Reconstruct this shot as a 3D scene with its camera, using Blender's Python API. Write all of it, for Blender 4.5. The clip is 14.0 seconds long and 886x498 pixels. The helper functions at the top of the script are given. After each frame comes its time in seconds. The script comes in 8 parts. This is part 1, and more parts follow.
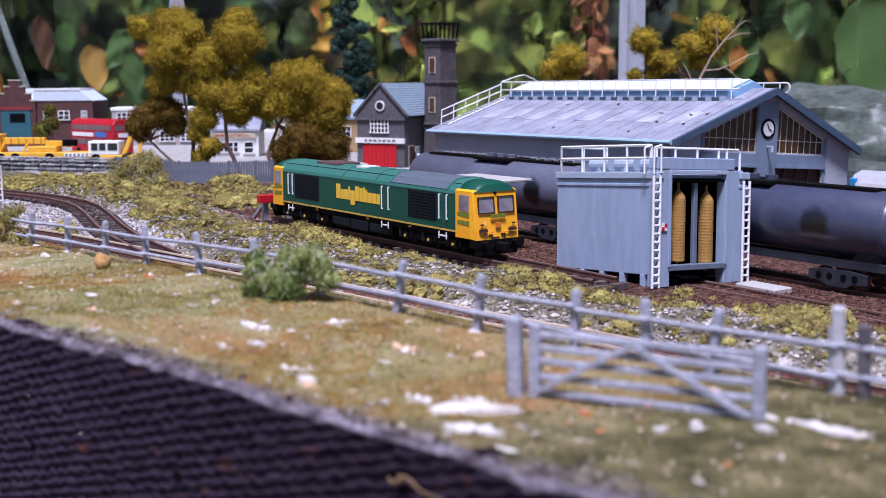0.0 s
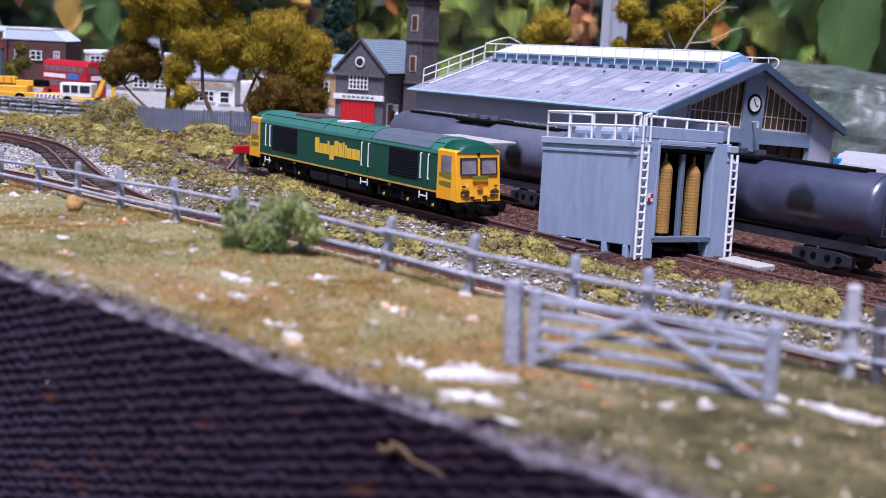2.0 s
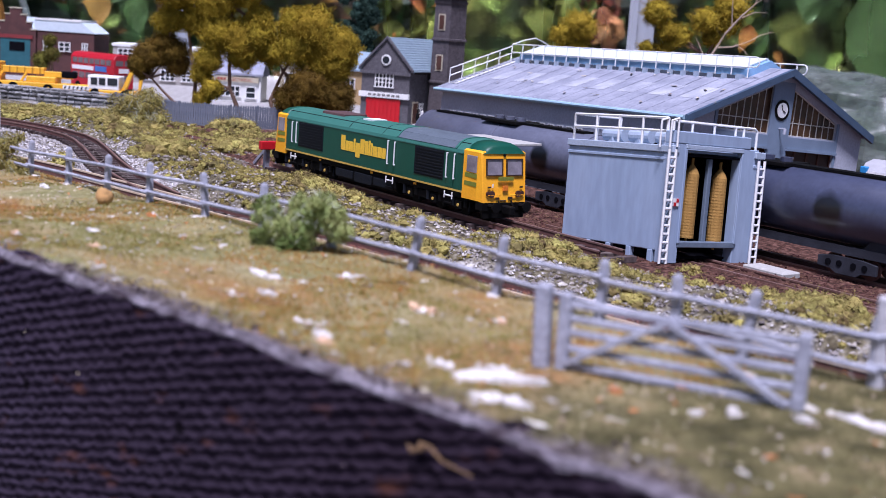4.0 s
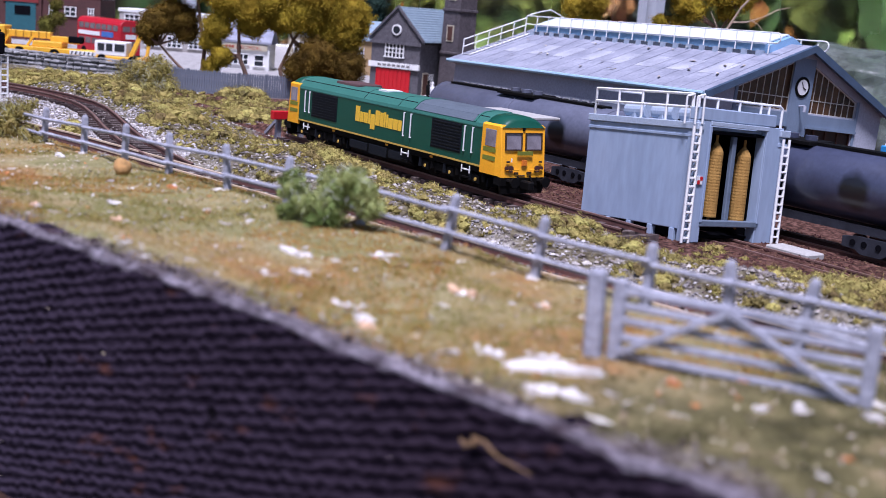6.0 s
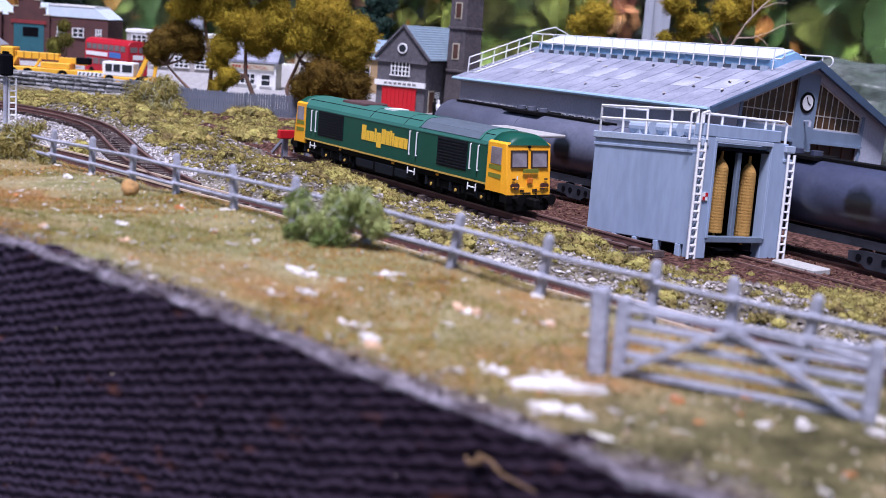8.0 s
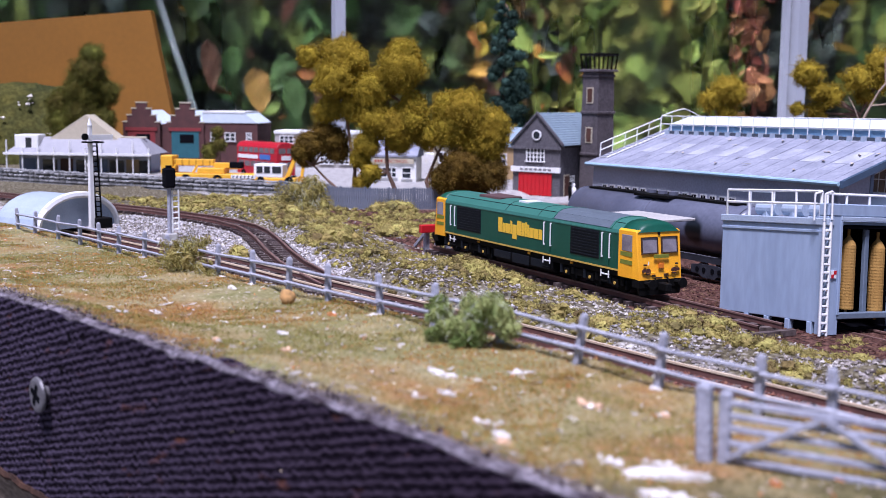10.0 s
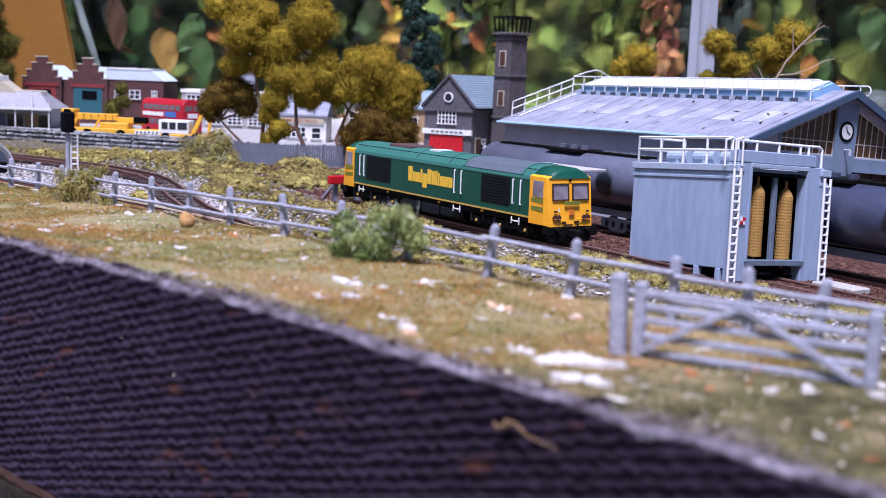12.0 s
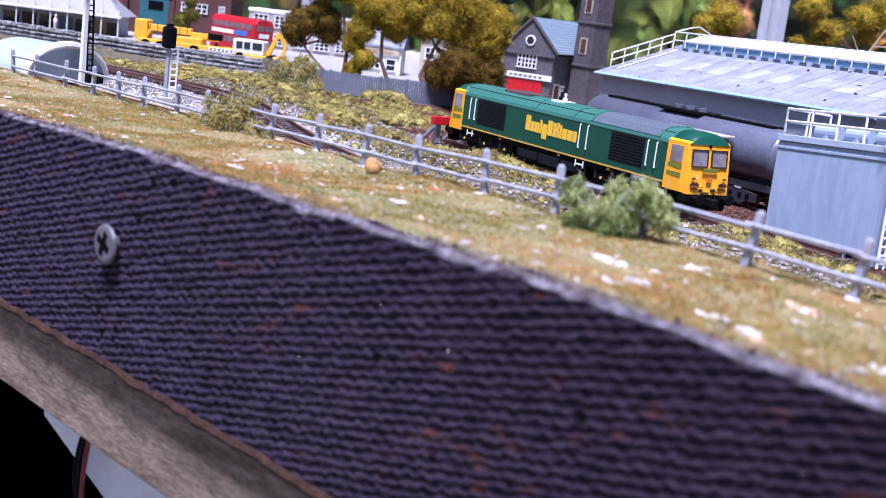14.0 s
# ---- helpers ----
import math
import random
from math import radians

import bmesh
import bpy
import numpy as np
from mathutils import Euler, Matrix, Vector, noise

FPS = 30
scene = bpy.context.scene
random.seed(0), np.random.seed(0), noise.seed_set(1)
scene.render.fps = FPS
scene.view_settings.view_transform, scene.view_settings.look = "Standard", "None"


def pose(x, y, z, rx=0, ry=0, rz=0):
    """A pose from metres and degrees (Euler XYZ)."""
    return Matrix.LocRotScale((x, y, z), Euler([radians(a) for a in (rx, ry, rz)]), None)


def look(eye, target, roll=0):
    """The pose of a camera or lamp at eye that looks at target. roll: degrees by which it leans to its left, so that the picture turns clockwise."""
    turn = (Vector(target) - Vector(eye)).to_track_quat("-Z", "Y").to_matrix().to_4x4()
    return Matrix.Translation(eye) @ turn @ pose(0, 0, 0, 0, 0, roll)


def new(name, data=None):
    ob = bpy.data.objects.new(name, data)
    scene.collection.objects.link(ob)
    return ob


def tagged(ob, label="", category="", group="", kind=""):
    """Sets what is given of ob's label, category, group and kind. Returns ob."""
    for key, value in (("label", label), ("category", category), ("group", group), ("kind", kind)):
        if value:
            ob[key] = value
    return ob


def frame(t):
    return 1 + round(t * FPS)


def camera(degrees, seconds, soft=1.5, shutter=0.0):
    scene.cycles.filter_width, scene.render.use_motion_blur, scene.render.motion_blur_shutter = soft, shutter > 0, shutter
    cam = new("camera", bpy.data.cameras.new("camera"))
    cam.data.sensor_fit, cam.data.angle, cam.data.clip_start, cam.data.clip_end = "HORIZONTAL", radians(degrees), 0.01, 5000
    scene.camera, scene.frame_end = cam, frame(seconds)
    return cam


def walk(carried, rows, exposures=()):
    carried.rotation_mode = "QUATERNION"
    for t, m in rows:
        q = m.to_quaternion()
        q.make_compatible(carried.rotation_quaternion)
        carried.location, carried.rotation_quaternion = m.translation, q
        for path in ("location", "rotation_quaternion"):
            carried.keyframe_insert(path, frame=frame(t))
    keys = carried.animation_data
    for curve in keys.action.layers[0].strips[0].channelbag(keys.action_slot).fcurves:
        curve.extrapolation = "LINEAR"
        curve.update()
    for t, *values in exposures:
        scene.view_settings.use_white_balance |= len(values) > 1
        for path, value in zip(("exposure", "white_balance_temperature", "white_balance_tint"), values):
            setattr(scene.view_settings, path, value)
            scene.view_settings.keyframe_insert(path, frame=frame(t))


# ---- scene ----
K = 1 / 148  # the layout is a 1:148 model: one prototype metre in metres
cam = camera(40.7, 14.0, soft=0.65)
PATH = [
    (0, (43.432, -33.384, 8.244), (41.808, -32.251, 7.96), -0.2),
    (0.5, (43.307, -33.258, 7.869), (41.695, -32.107, 7.592), 0.1),
    (1, (42.663, -32.943, 7.401), (41.101, -31.744, 7.053), 2.1),
    (1.5, (42.194, -32.955, 8.142), (40.626, -31.761, 7.801), 2.4),
    (2, (42.263, -33.166, 7.973), (40.679, -31.994, 7.629), 2.8),
    (2.5, (42.855, -33.441, 8.14), (41.238, -32.317, 7.792), 3.2),
    (3, (42.727, -33.351, 8.167), (41.12, -32.214, 7.816), 3.1),
    (3.2, (42.732, -33.351, 8.163), (41.123, -32.216, 7.817), 3.2),
    (5.3, (40.821, -33.298, 7.764), (39.246, -32.122, 7.394), 5.4),
    (5.5, (40.759, -33.268, 7.786), (39.187, -32.092, 7.403), 5.4),
    (6, (41.063, -33.441, 7.968), (39.469, -32.299, 7.573), 4.8),
    (6.5, (40.883, -33.279, 7.868), (39.305, -32.12, 7.462), 5.1),
    (7, (40.994, -33.323, 7.977), (39.408, -32.167, 7.594), 4.6),
    (7.5, (41.085, -33.402, 7.997), (39.488, -32.256, 7.623), 4.5),
    (8, (41.211, -33.485, 8.034), (39.605, -32.353, 7.666), 4.3),
    (8.5, (41.073, -33.399, 8.037), (39.476, -32.254, 7.665), 4.4),
    (9, (42.559, -34.12, 8.895), (40.859, -33.105, 8.609), 1.3),
    (9.2, (43.242, -34.43, 9.132), (41.499, -33.487, 8.862), 0.5),
    (11.3, (43.746, -34.645, 8.756), (41.994, -33.708, 8.527), 1.0),
    (11.5, (43.341, -34.475, 8.098), (41.614, -33.496, 7.852), 1.9),
    (12, (42.904, -34.091, 7.376), (41.232, -33.031, 7.093), 2.2),
    (12.5, (42.835, -34.085, 7.131), (41.168, -33.027, 6.816), 3.1),
    (13, (41.243, -35.648, 7.975), (39.576, -34.59, 7.653), 5.6),
    (13.5, (39.673, -36.42, 7.583), (38.019, -35.353, 7.232), 6.6),
    (14, (38.604, -37.568, 7.487), (36.943, -36.525, 7.095), 7.1),
]
walk(cam, [(t, look(Vector(eye) * K, Vector(target) * K, roll)) for t, eye, target, roll in PATH],
     exposures=[(0, 0.6, 5420, 30), (9, 0.66, 5400, 30), (11.5, 0.74, 5350, 31), (12.5, 0.76, 5300, 31), (13.5, 0.78, 5250, 31), (14, 1.08, 5250, 31)])
cam.data.dof.use_dof = True
cam.data.dof.focus_distance = 58 * K
cam.data.dof.aperture_fstop = 44

# ---- world and light ----
world = bpy.data.worlds.new("World")
scene.world = world
world.use_nodes = True
wn = world.node_tree.nodes
sky = wn.new("ShaderNodeTexSky")
sky.sky_type = "NISHITA"
sky.sun_disc = False
sky.sun_elevation = radians(50)
sky.sun_rotation = radians(150)
world.node_tree.links.new(sky.outputs[0], wn["Background"].inputs[0])
wn["Background"].inputs[1].default_value = 0.037
sun = new("sun", bpy.data.lights.new("sun", "SUN"))
sun.data.energy, sun.data.angle, sun.data.color = 4.3, radians(13), (1.0, 0.95, 0.9)
sun.matrix_world = look((0, 0, 0), (-0.3, 0.3, -1.0))


# ---- materials ----
def mat(name, col, col2=None, rough=0.7, metal=0.0, scale=1.5, fine=14.0, bump=0.2, mix=0.6, grain=0.12, spec=0.4):
    """Two-scale noise between two colours with a fine grain and a little relief. Scales are per metre of the prototype."""
    m = bpy.data.materials.new(name)
    m.use_nodes = True
    nt = m.node_tree
    n, l = nt.nodes, nt.links
    bsdf = n["Principled BSDF"]
    col2 = col2 or tuple(c * 0.72 for c in col)
    tc = n.new("ShaderNodeTexCoord")
    mp = n.new("ShaderNodeMapping")
    mp.inputs["Scale"].default_value = (1 / K, 1 / K, 1 / K)
    l.new(tc.outputs["Object"], mp.inputs[0])
    big = n.new("ShaderNodeTexNoise")
    big.inputs["Scale"].default_value, big.inputs["Detail"].default_value = scale, 4
    small = n.new("ShaderNodeTexNoise")
    small.inputs["Scale"].default_value, small.inputs["Detail"].default_value = fine, 3
    l.new(mp.outputs[0], big.inputs[0])
    l.new(mp.outputs[0], small.inputs[0])
    ramp = n.new("ShaderNodeValToRGB")
    ramp.color_ramp.elements[0].position, ramp.color_ramp.elements[1].position = 0.5 - mix / 2, 0.5 + mix / 2
    ramp.color_ramp.elements[0].color, ramp.color_ramp.elements[1].color = (*col, 1), (*col2, 1)
    l.new(big.outputs[0], ramp.inputs[0])
    hsv = n.new("ShaderNodeHueSaturation")
    mr = n.new("ShaderNodeMapRange")
    mr.inputs[1].default_value, mr.inputs[2].default_value = 0.3, 0.7
    mr.inputs[3].default_value, mr.inputs[4].default_value = 1 - grain, 1 + grain
    l.new(small.outputs[0], mr.inputs[0])
    l.new(mr.outputs[0], hsv.inputs["Value"])
    l.new(ramp.outputs[0], hsv.inputs["Color"])
    l.new(hsv.outputs[0], bsdf.inputs["Base Color"])
    bsdf.inputs["Roughness"].default_value, bsdf.inputs["Metallic"].default_value = rough, metal
    bsdf.inputs["Specular IOR Level"].default_value = spec
    if bump:
        b = n.new("ShaderNodeBump")
        b.inputs["Strength"].default_value, b.inputs["Distance"].default_value = bump, 0.05 * K
        l.new(small.outputs[0], b.inputs["Height"])
        l.new(b.outputs[0], bsdf.inputs["Normal"])
    return m


def random_tint(m, amount=0.15, hue=0.02):
    """Lets each object, or each island of a joined mesh, differ a little in value and hue."""
    nt = m.node_tree
    n, l = nt.nodes, nt.links
    bsdf = n["Principled BSDF"]
    src = bsdf.inputs["Base Color"].links[0].from_socket
    geo = n.new("ShaderNodeNewGeometry")
    info = n.new("ShaderNodeObjectInfo")
    add = n.new("ShaderNodeMath")
    add.operation = "ADD"
    l.new(geo.outputs["Random Per Island"], add.inputs[0])
    l.new(info.outputs["Random"], add.inputs[1])
    fr = n.new("ShaderNodeMath")
    fr.operation = "FRACT"
    l.new(add.outputs[0], fr.inputs[0])
    v = n.new("ShaderNodeMapRange")
    v.inputs[3].default_value, v.inputs[4].default_value = 1 - amount, 1 + amount
    h = n.new("ShaderNodeMapRange")
    h.inputs[3].default_value, h.inputs[4].default_value = 0.5 - hue, 0.5 + hue
    l.new(fr.outputs[0], v.inputs[0])
    l.new(fr.outputs[0], h.inputs[0])
    hsv = n.new("ShaderNodeHueSaturation")
    l.new(src, hsv.inputs["Color"])
    l.new(v.outputs[0], hsv.inputs["Value"])
    l.new(h.outputs[0], hsv.inputs["Hue"])
    l.new(hsv.outputs[0], bsdf.inputs["Base Color"])
    return m


M = {}
M["loco_green"] = mat("loco_green", (0.005, 0.062, 0.036), (0.007, 0.075, 0.045), 0.4, scale=0.8, fine=9, bump=0.05, grain=0.08)
M["loco_yellow"] = mat("loco_yellow", (0.9, 0.43, 0.006), (0.85, 0.36, 0.006), 0.45, bump=0.05, grain=0.06)
M["yellow"] = mat("yellow", (0.8, 0.45, 0.02), (0.7, 0.36, 0.02), 0.5, bump=0.1)
M["black"] = mat("black", (0.003, 0.003, 0.0035), (0.006, 0.0055, 0.005), 0.65, bump=0.2, spec=0.1)
M["grille"] = mat("grille", (0.006, 0.008, 0.012), (0.009, 0.011, 0.014), 0.6, bump=0.3, spec=0.2)
M["white"] = mat("white", (0.78, 0.78, 0.76), (0.68, 0.68, 0.66), 0.5, bump=0.1, grain=0.06)
M["red"] = mat("red", (0.5, 0.01, 0.015), (0.42, 0.012, 0.015), 0.45, bump=0.08)
M["bus_red"] = mat("bus_red", (0.42, 0.01, 0.02), (0.36, 0.012, 0.02), 0.4, bump=0.05)
M["grey_roof"] = mat("grey_roof", (0.3, 0.31, 0.37), (0.2, 0.21, 0.26), 0.7, scale=0.7, fine=5, bump=0.2, grain=0.12, mix=0.4)
M["shed_wall"] = mat("shed_wall", (0.42, 0.44, 0.5), (0.34, 0.36, 0.42), 0.75, scale=0.4, fine=8, bump=0.15)
M["shed_blue"] = mat("shed_blue", (0.06, 0.095, 0.15), (0.042, 0.068, 0.105), 0.5, bump=0.1)
M["pale_blue"] = mat("pale_blue", (0.26, 0.44, 0.65), (0.2, 0.36, 0.55), 0.45, bump=0.08)
M["washer"] = mat("washer", (0.31, 0.38, 0.49), (0.235, 0.3, 0.4), 0.55, scale=0.8, fine=3, bump=0.05, mix=0.75, grain=0.08)
M["brush"] = mat("brush", (0.4, 0.235, 0.065), (0.28, 0.155, 0.04), 0.9, fine=20, bump=0.6, spec=0.1)
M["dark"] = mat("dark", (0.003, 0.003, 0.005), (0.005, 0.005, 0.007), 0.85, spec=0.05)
M["rust"] = mat("rust", (0.17, 0.075, 0.06), (0.08, 0.038, 0.032), 0.8, fine=6)
M["rail_top"] = mat("rail_top", (0.75, 0.62, 0.44), (0.5, 0.36, 0.25), 0.4, metal=0.2, scale=0.3)
M["sleeper"] = random_tint(mat("sleeper", (0.11, 0.085, 0.08), (0.03, 0.02, 0.018), 0.9, scale=2.5, mix=0.4, spec=0.1), 0.4, 0.02)
M["fence"] = mat("fence", (0.387, 0.396, 0.45), (0.243, 0.248, 0.288), 0.8, scale=1.6, fine=9, bump=0.5, mix=0.45, grain=0.2)
M["stone"] = mat("stone", (0.2, 0.195, 0.18), (0.12, 0.12, 0.115), 0.85, scale=2, fine=10, bump=0.5)
M["brick"] = mat("brick", (0.1, 0.04, 0.035), (0.06, 0.027, 0.025), 0.85, scale=1, fine=12, bump=0.3)
M["slate"] = mat("slate", (0.25, 0.33, 0.38), (0.19, 0.25, 0.3), 0.6, bump=0.2)
M["dark_stone"] = mat("dark_stone", (0.125, 0.118, 0.128), (0.075, 0.07, 0.078), 0.85, scale=2.2, fine=7, bump=0.5, grain=0.25, spec=0.2)
M["tower"] = mat("tower", (0.115, 0.1, 0.105), (0.07, 0.06, 0.064), 0.85, scale=2.2, fine=7, bump=0.5, grain=0.25, spec=0.2)
M["cream"] = mat("cream", (0.5, 0.45, 0.33), (0.42, 0.37, 0.27), 0.7)
M["roof_white"] = mat("roof_white", (0.62, 0.7, 0.74), (0.52, 0.6, 0.65), 0.5, bump=0.1)
M["glass"] = mat("glass", (0.03, 0.035, 0.04), (0.02, 0.025, 0.03), 0.12, bump=0, spec=0.6)
M["void_black"] = mat("void_black", (0.001, 0.001, 0.001), (0.0012, 0.0012, 0.0012), 1.0, bump=0, spec=0.0)
M["orange"] = mat("orange", (0.25, 0.105, 0.006), (0.19, 0.083, 0.006), 0.7, scale=0.05, fine=1.5, bump=0.02, grain=0.05)
M["glaze_bar"] = mat("glaze_bar", (0.42, 0.44, 0.48), (0.34, 0.36, 0.4), 0.5, scale=0.2)
M["glaze_dull"] = mat("glaze_dull", (0.112, 0.126, 0.126), (0.07, 0.084, 0.077), 0.6, scale=0.2)
M["foliage"] = random_tint(mat("foliage", (0.372, 0.27, 0.024), (0.204, 0.15, 0.0144), 0.95, scale=0.8, fine=5, bump=0, mix=0.4, grain=0.22, spec=0.05), 0.1, 0.01)
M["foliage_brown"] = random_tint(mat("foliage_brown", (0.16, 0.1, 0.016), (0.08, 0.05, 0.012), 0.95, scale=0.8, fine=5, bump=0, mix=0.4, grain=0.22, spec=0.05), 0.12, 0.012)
M["foliage_green"] = random_tint(mat("foliage_green", (0.16, 0.145, 0.026), (0.065, 0.065, 0.014), 0.95, scale=0.9, bump=0, grain=0.3, spec=0.1), 0.4, 0.03)
M["fir"] = random_tint(mat("fir", (0.04, 0.075, 0.055), (0.012, 0.026, 0.02), 0.9, scale=2, bump=0, grain=0.3, spec=0.1), 0.6, 0.02)
M["bush"] = random_tint(mat("bush", (0.36, 0.39, 0.14), (0.09, 0.14, 0.03), 0.9, scale=1.1, bump=0, mix=0.35, spec=0.08), 0.3, 0.02)
M["moss"] = random_tint(mat("moss", (0.37, 0.31, 0.095), (0.18, 0.155, 0.05), 0.95, scale=0.7, fine=4, bump=0.5, mix=0.45, grain=0.3, spec=0.05), 0.12, 0.015)
M["moss_dark"] = random_tint(mat("moss_dark", (0.215, 0.172, 0.0591), (0.0914, 0.0699, 0.0323), 0.95, scale=0.7, fine=4, bump=0.5, mix=0.45, grain=0.3, spec=0.05), 0.15, 0.02)
M["bark"] = mat("bark", (0.24, 0.15, 0.105), (0.12, 0.07, 0.048), 0.9, scale=2.5, fine=8, bump=0.5)
M["leaf"] = random_tint(mat("leaf", (0.0385, 0.063, 0.0126), (0.014, 0.028, 0.007), 0.75, scale=0.42, fine=2.2, bump=0.3, mix=0.3, grain=0.35, spec=0.15), 0.6, 0.04)
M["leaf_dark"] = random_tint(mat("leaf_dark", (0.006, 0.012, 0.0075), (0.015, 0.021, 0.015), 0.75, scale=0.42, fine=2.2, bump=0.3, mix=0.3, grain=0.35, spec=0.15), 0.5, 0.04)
M["leaf_olive"] = random_tint(mat("leaf_olive", (0.0816, 0.0952, 0.015), (0.0374, 0.0476, 0.00884), 0.75, scale=0.42, fine=2.2, bump=0.3, mix=0.3, grain=0.35, spec=0.15), 0.4, 0.04)
M["leaf_pale"] = random_tint(mat("leaf_pale", (0.132, 0.146, 0.0232), (0.0662, 0.0828, 0.0132), 0.75, scale=0.42, fine=2.2, bump=0.3, mix=0.3, grain=0.35, spec=0.15), 0.35, 0.04)
M["leaf_big"] = mat("leaf_big", (0.033, 0.066, 0.012), (0.021, 0.045, 0.0084), 0.6, scale=0.15, fine=0.8, bump=0.1, grain=0.2, spec=0.25)
M["leaf_ochre"] = mat("leaf_ochre", (0.212, 0.119, 0.0127), (0.145, 0.0723, 0.0085), 0.6, scale=0.3, fine=1.2, bump=0.1, grain=0.2)
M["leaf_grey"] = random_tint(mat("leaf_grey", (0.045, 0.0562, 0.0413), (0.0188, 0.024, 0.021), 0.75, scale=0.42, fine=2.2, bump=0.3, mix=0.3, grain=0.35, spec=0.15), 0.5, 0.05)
M["wisp"] = mat("wisp", (0.42, 0.44, 0.34), (0.3, 0.32, 0.22), 0.9, bump=0, spec=0.1)
M["twig"] = mat("twig", (0.42, 0.322, 0.238), (0.28, 0.21, 0.154), 0.8)
M["leaf_yellow"] = random_tint(mat("leaf_yellow", (0.32, 0.19, 0.025), (0.17, 0.075, 0.01), 0.75, scale=0.42, fine=2.2, bump=0.3, mix=0.3, grain=0.35, spec=0.15), 0.4, 0.04)
M["leaf_dim"] = mat("leaf_dim", (0.06, 0.028, 0.015), (0.03, 0.016, 0.009), 0.8, scale=0.3, fine=1.5, bump=0.2, grain=0.3, spec=0.1)
M["leaf_rust"] = random_tint(mat("leaf_rust", (0.24, 0.1, 0.04), (0.1, 0.045, 0.022), 0.8, scale=0.42, fine=2.2, bump=0.3, mix=0.3, grain=0.35, spec=0.1), 0.4, 0.03)
M["leaf_brown"] = random_tint(mat("leaf_brown", (0.08, 0.0336, 0.0128), (0.036, 0.0176, 0.008), 0.75, scale=0.42, fine=2.2, bump=0.3, mix=0.3, grain=0.35, spec=0.15), 0.4, 0.04)
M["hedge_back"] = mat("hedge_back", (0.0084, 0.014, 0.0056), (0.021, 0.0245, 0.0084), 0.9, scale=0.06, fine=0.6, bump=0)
M["ballast"] = mat("ballast", (0.3, 0.29, 0.29), (0.16, 0.15, 0.15), 0.9, scale=3, fine=9, bump=0.8, grain=0.4)
M["stone_pale"] = mat("stone_pale", (0.4, 0.37, 0.34), (0.32, 0.3, 0.28), 0.8)
M["tan"] = mat("tan", (0.4, 0.28, 0.14), (0.33, 0.22, 0.11), 0.8)
M["concrete"] = mat("concrete", (0.42, 0.41, 0.38), (0.33, 0.32, 0.3), 0.85, scale=0.7, fine=6)


def smeared_glass():
    """Greasy, faintly rippled glass that softens what stands behind it."""
    m = bpy.data.materials.new("smeared_glass")
    m.use_nodes = True
    n, l = m.node_tree.nodes, m.node_tree.links
    b = n["Principled BSDF"]
    b.inputs["Base Color"].default_value = (0.93, 0.96, 0.93, 1)
    b.inputs["Transmission Weight"].default_value = 1.0
    b.inputs["IOR"].default_value = 1.12
    b.inputs["Specular IOR Level"].default_value = 0.3
    tc = n.new("ShaderNodeTexCoord")
    mp = n.new("ShaderNodeMapping")
    mp.inputs["Scale"].default_value = (0.12 / K, 0.12 / K, 0.03 / K)
    l.new(tc.outputs["Object"], mp.inputs[0])
    t = n.new("ShaderNodeTexNoise")
    t.inputs["Scale"].default_value, t.inputs["Detail"].default_value = 1.0, 4
    l.new(mp.outputs[0], t.inputs[0])
    r = n.new("ShaderNodeMapRange")
    r.inputs[1].default_value, r.inputs[2].default_value, r.inputs[3].default_value, r.inputs[4].default_value = 0.35, 0.65, 0.2, 0.55
    l.new(t.outputs[0], r.inputs[0])
    l.new(r.outputs[0], b.inputs["Roughness"])
    return m


M["smeared_glass"] = smeared_glass()


def bx(bm, x0, x1, y0, y1, z0, z1, m=None):
    """An upright box between two corners, turned by m."""
    v = [bm.verts.new((x, y, z)) for x in (x0, x1) for y in (y0, y1) for z in (z0, z1)]
    for f in ((0, 1, 3, 2), (4, 6, 7, 5), (0, 4, 5, 1), (2, 3, 7, 6), (0, 2, 6, 4), (1, 5, 7, 3)):
        bm.faces.new([v[i] for i in f])
    if m is not None:
        for w in v:
            w.co = m @ w.co
    return v


def rod(bm, p, q, r, r2=None, seg=6, caps=True):
    """A straight tapered bar from p to q."""
    p, q = Vector(p), Vector(q)
    r2 = r if r2 is None else r2
    a = (q - p).normalized()
    u = a.orthogonal().normalized()
    w = a.cross(u)
    rings = []
    for c, rr in ((p, r), (q, r2)):
        rings.append([bm.verts.new(c + (u * math.cos(2 * math.pi * i / seg) + w * math.sin(2 * math.pi * i / seg)) * rr) for i in range(seg)])
    for i in range(seg):
        bm.faces.new((rings[0][i], rings[0][(i + 1) % seg], rings[1][(i + 1) % seg], rings[1][i]))
    if caps:
        bm.faces.new(rings[0][::-1])
        bm.faces.new(rings[1])


def tube(bm, pts, radii, seg=6):
    """One connected tube through several points."""
    rings = []
    for i, p in enumerate(pts):
        a = (pts[min(i + 1, len(pts) - 1)] - pts[max(i - 1, 0)]).normalized()
        u = a.cross(Vector((0.31, 0.92, 0.24))).normalized()
        w = a.cross(u)
        r = radii[i] if isinstance(radii, (list, tuple)) else radii
        rings.append([bm.verts.new(p + (u * math.cos(2 * math.pi * k / seg) + w * math.sin(2 * math.pi * k / seg)) * r) for k in range(seg)])
    for ra, rb in zip(rings, rings[1:]):
        for k in range(seg):
            bm.faces.new((ra[k], ra[(k + 1) % seg], rb[(k + 1) % seg], rb[k]))
    bm.faces.new(rings[0][::-1])
    bm.faces.new(rings[-1])


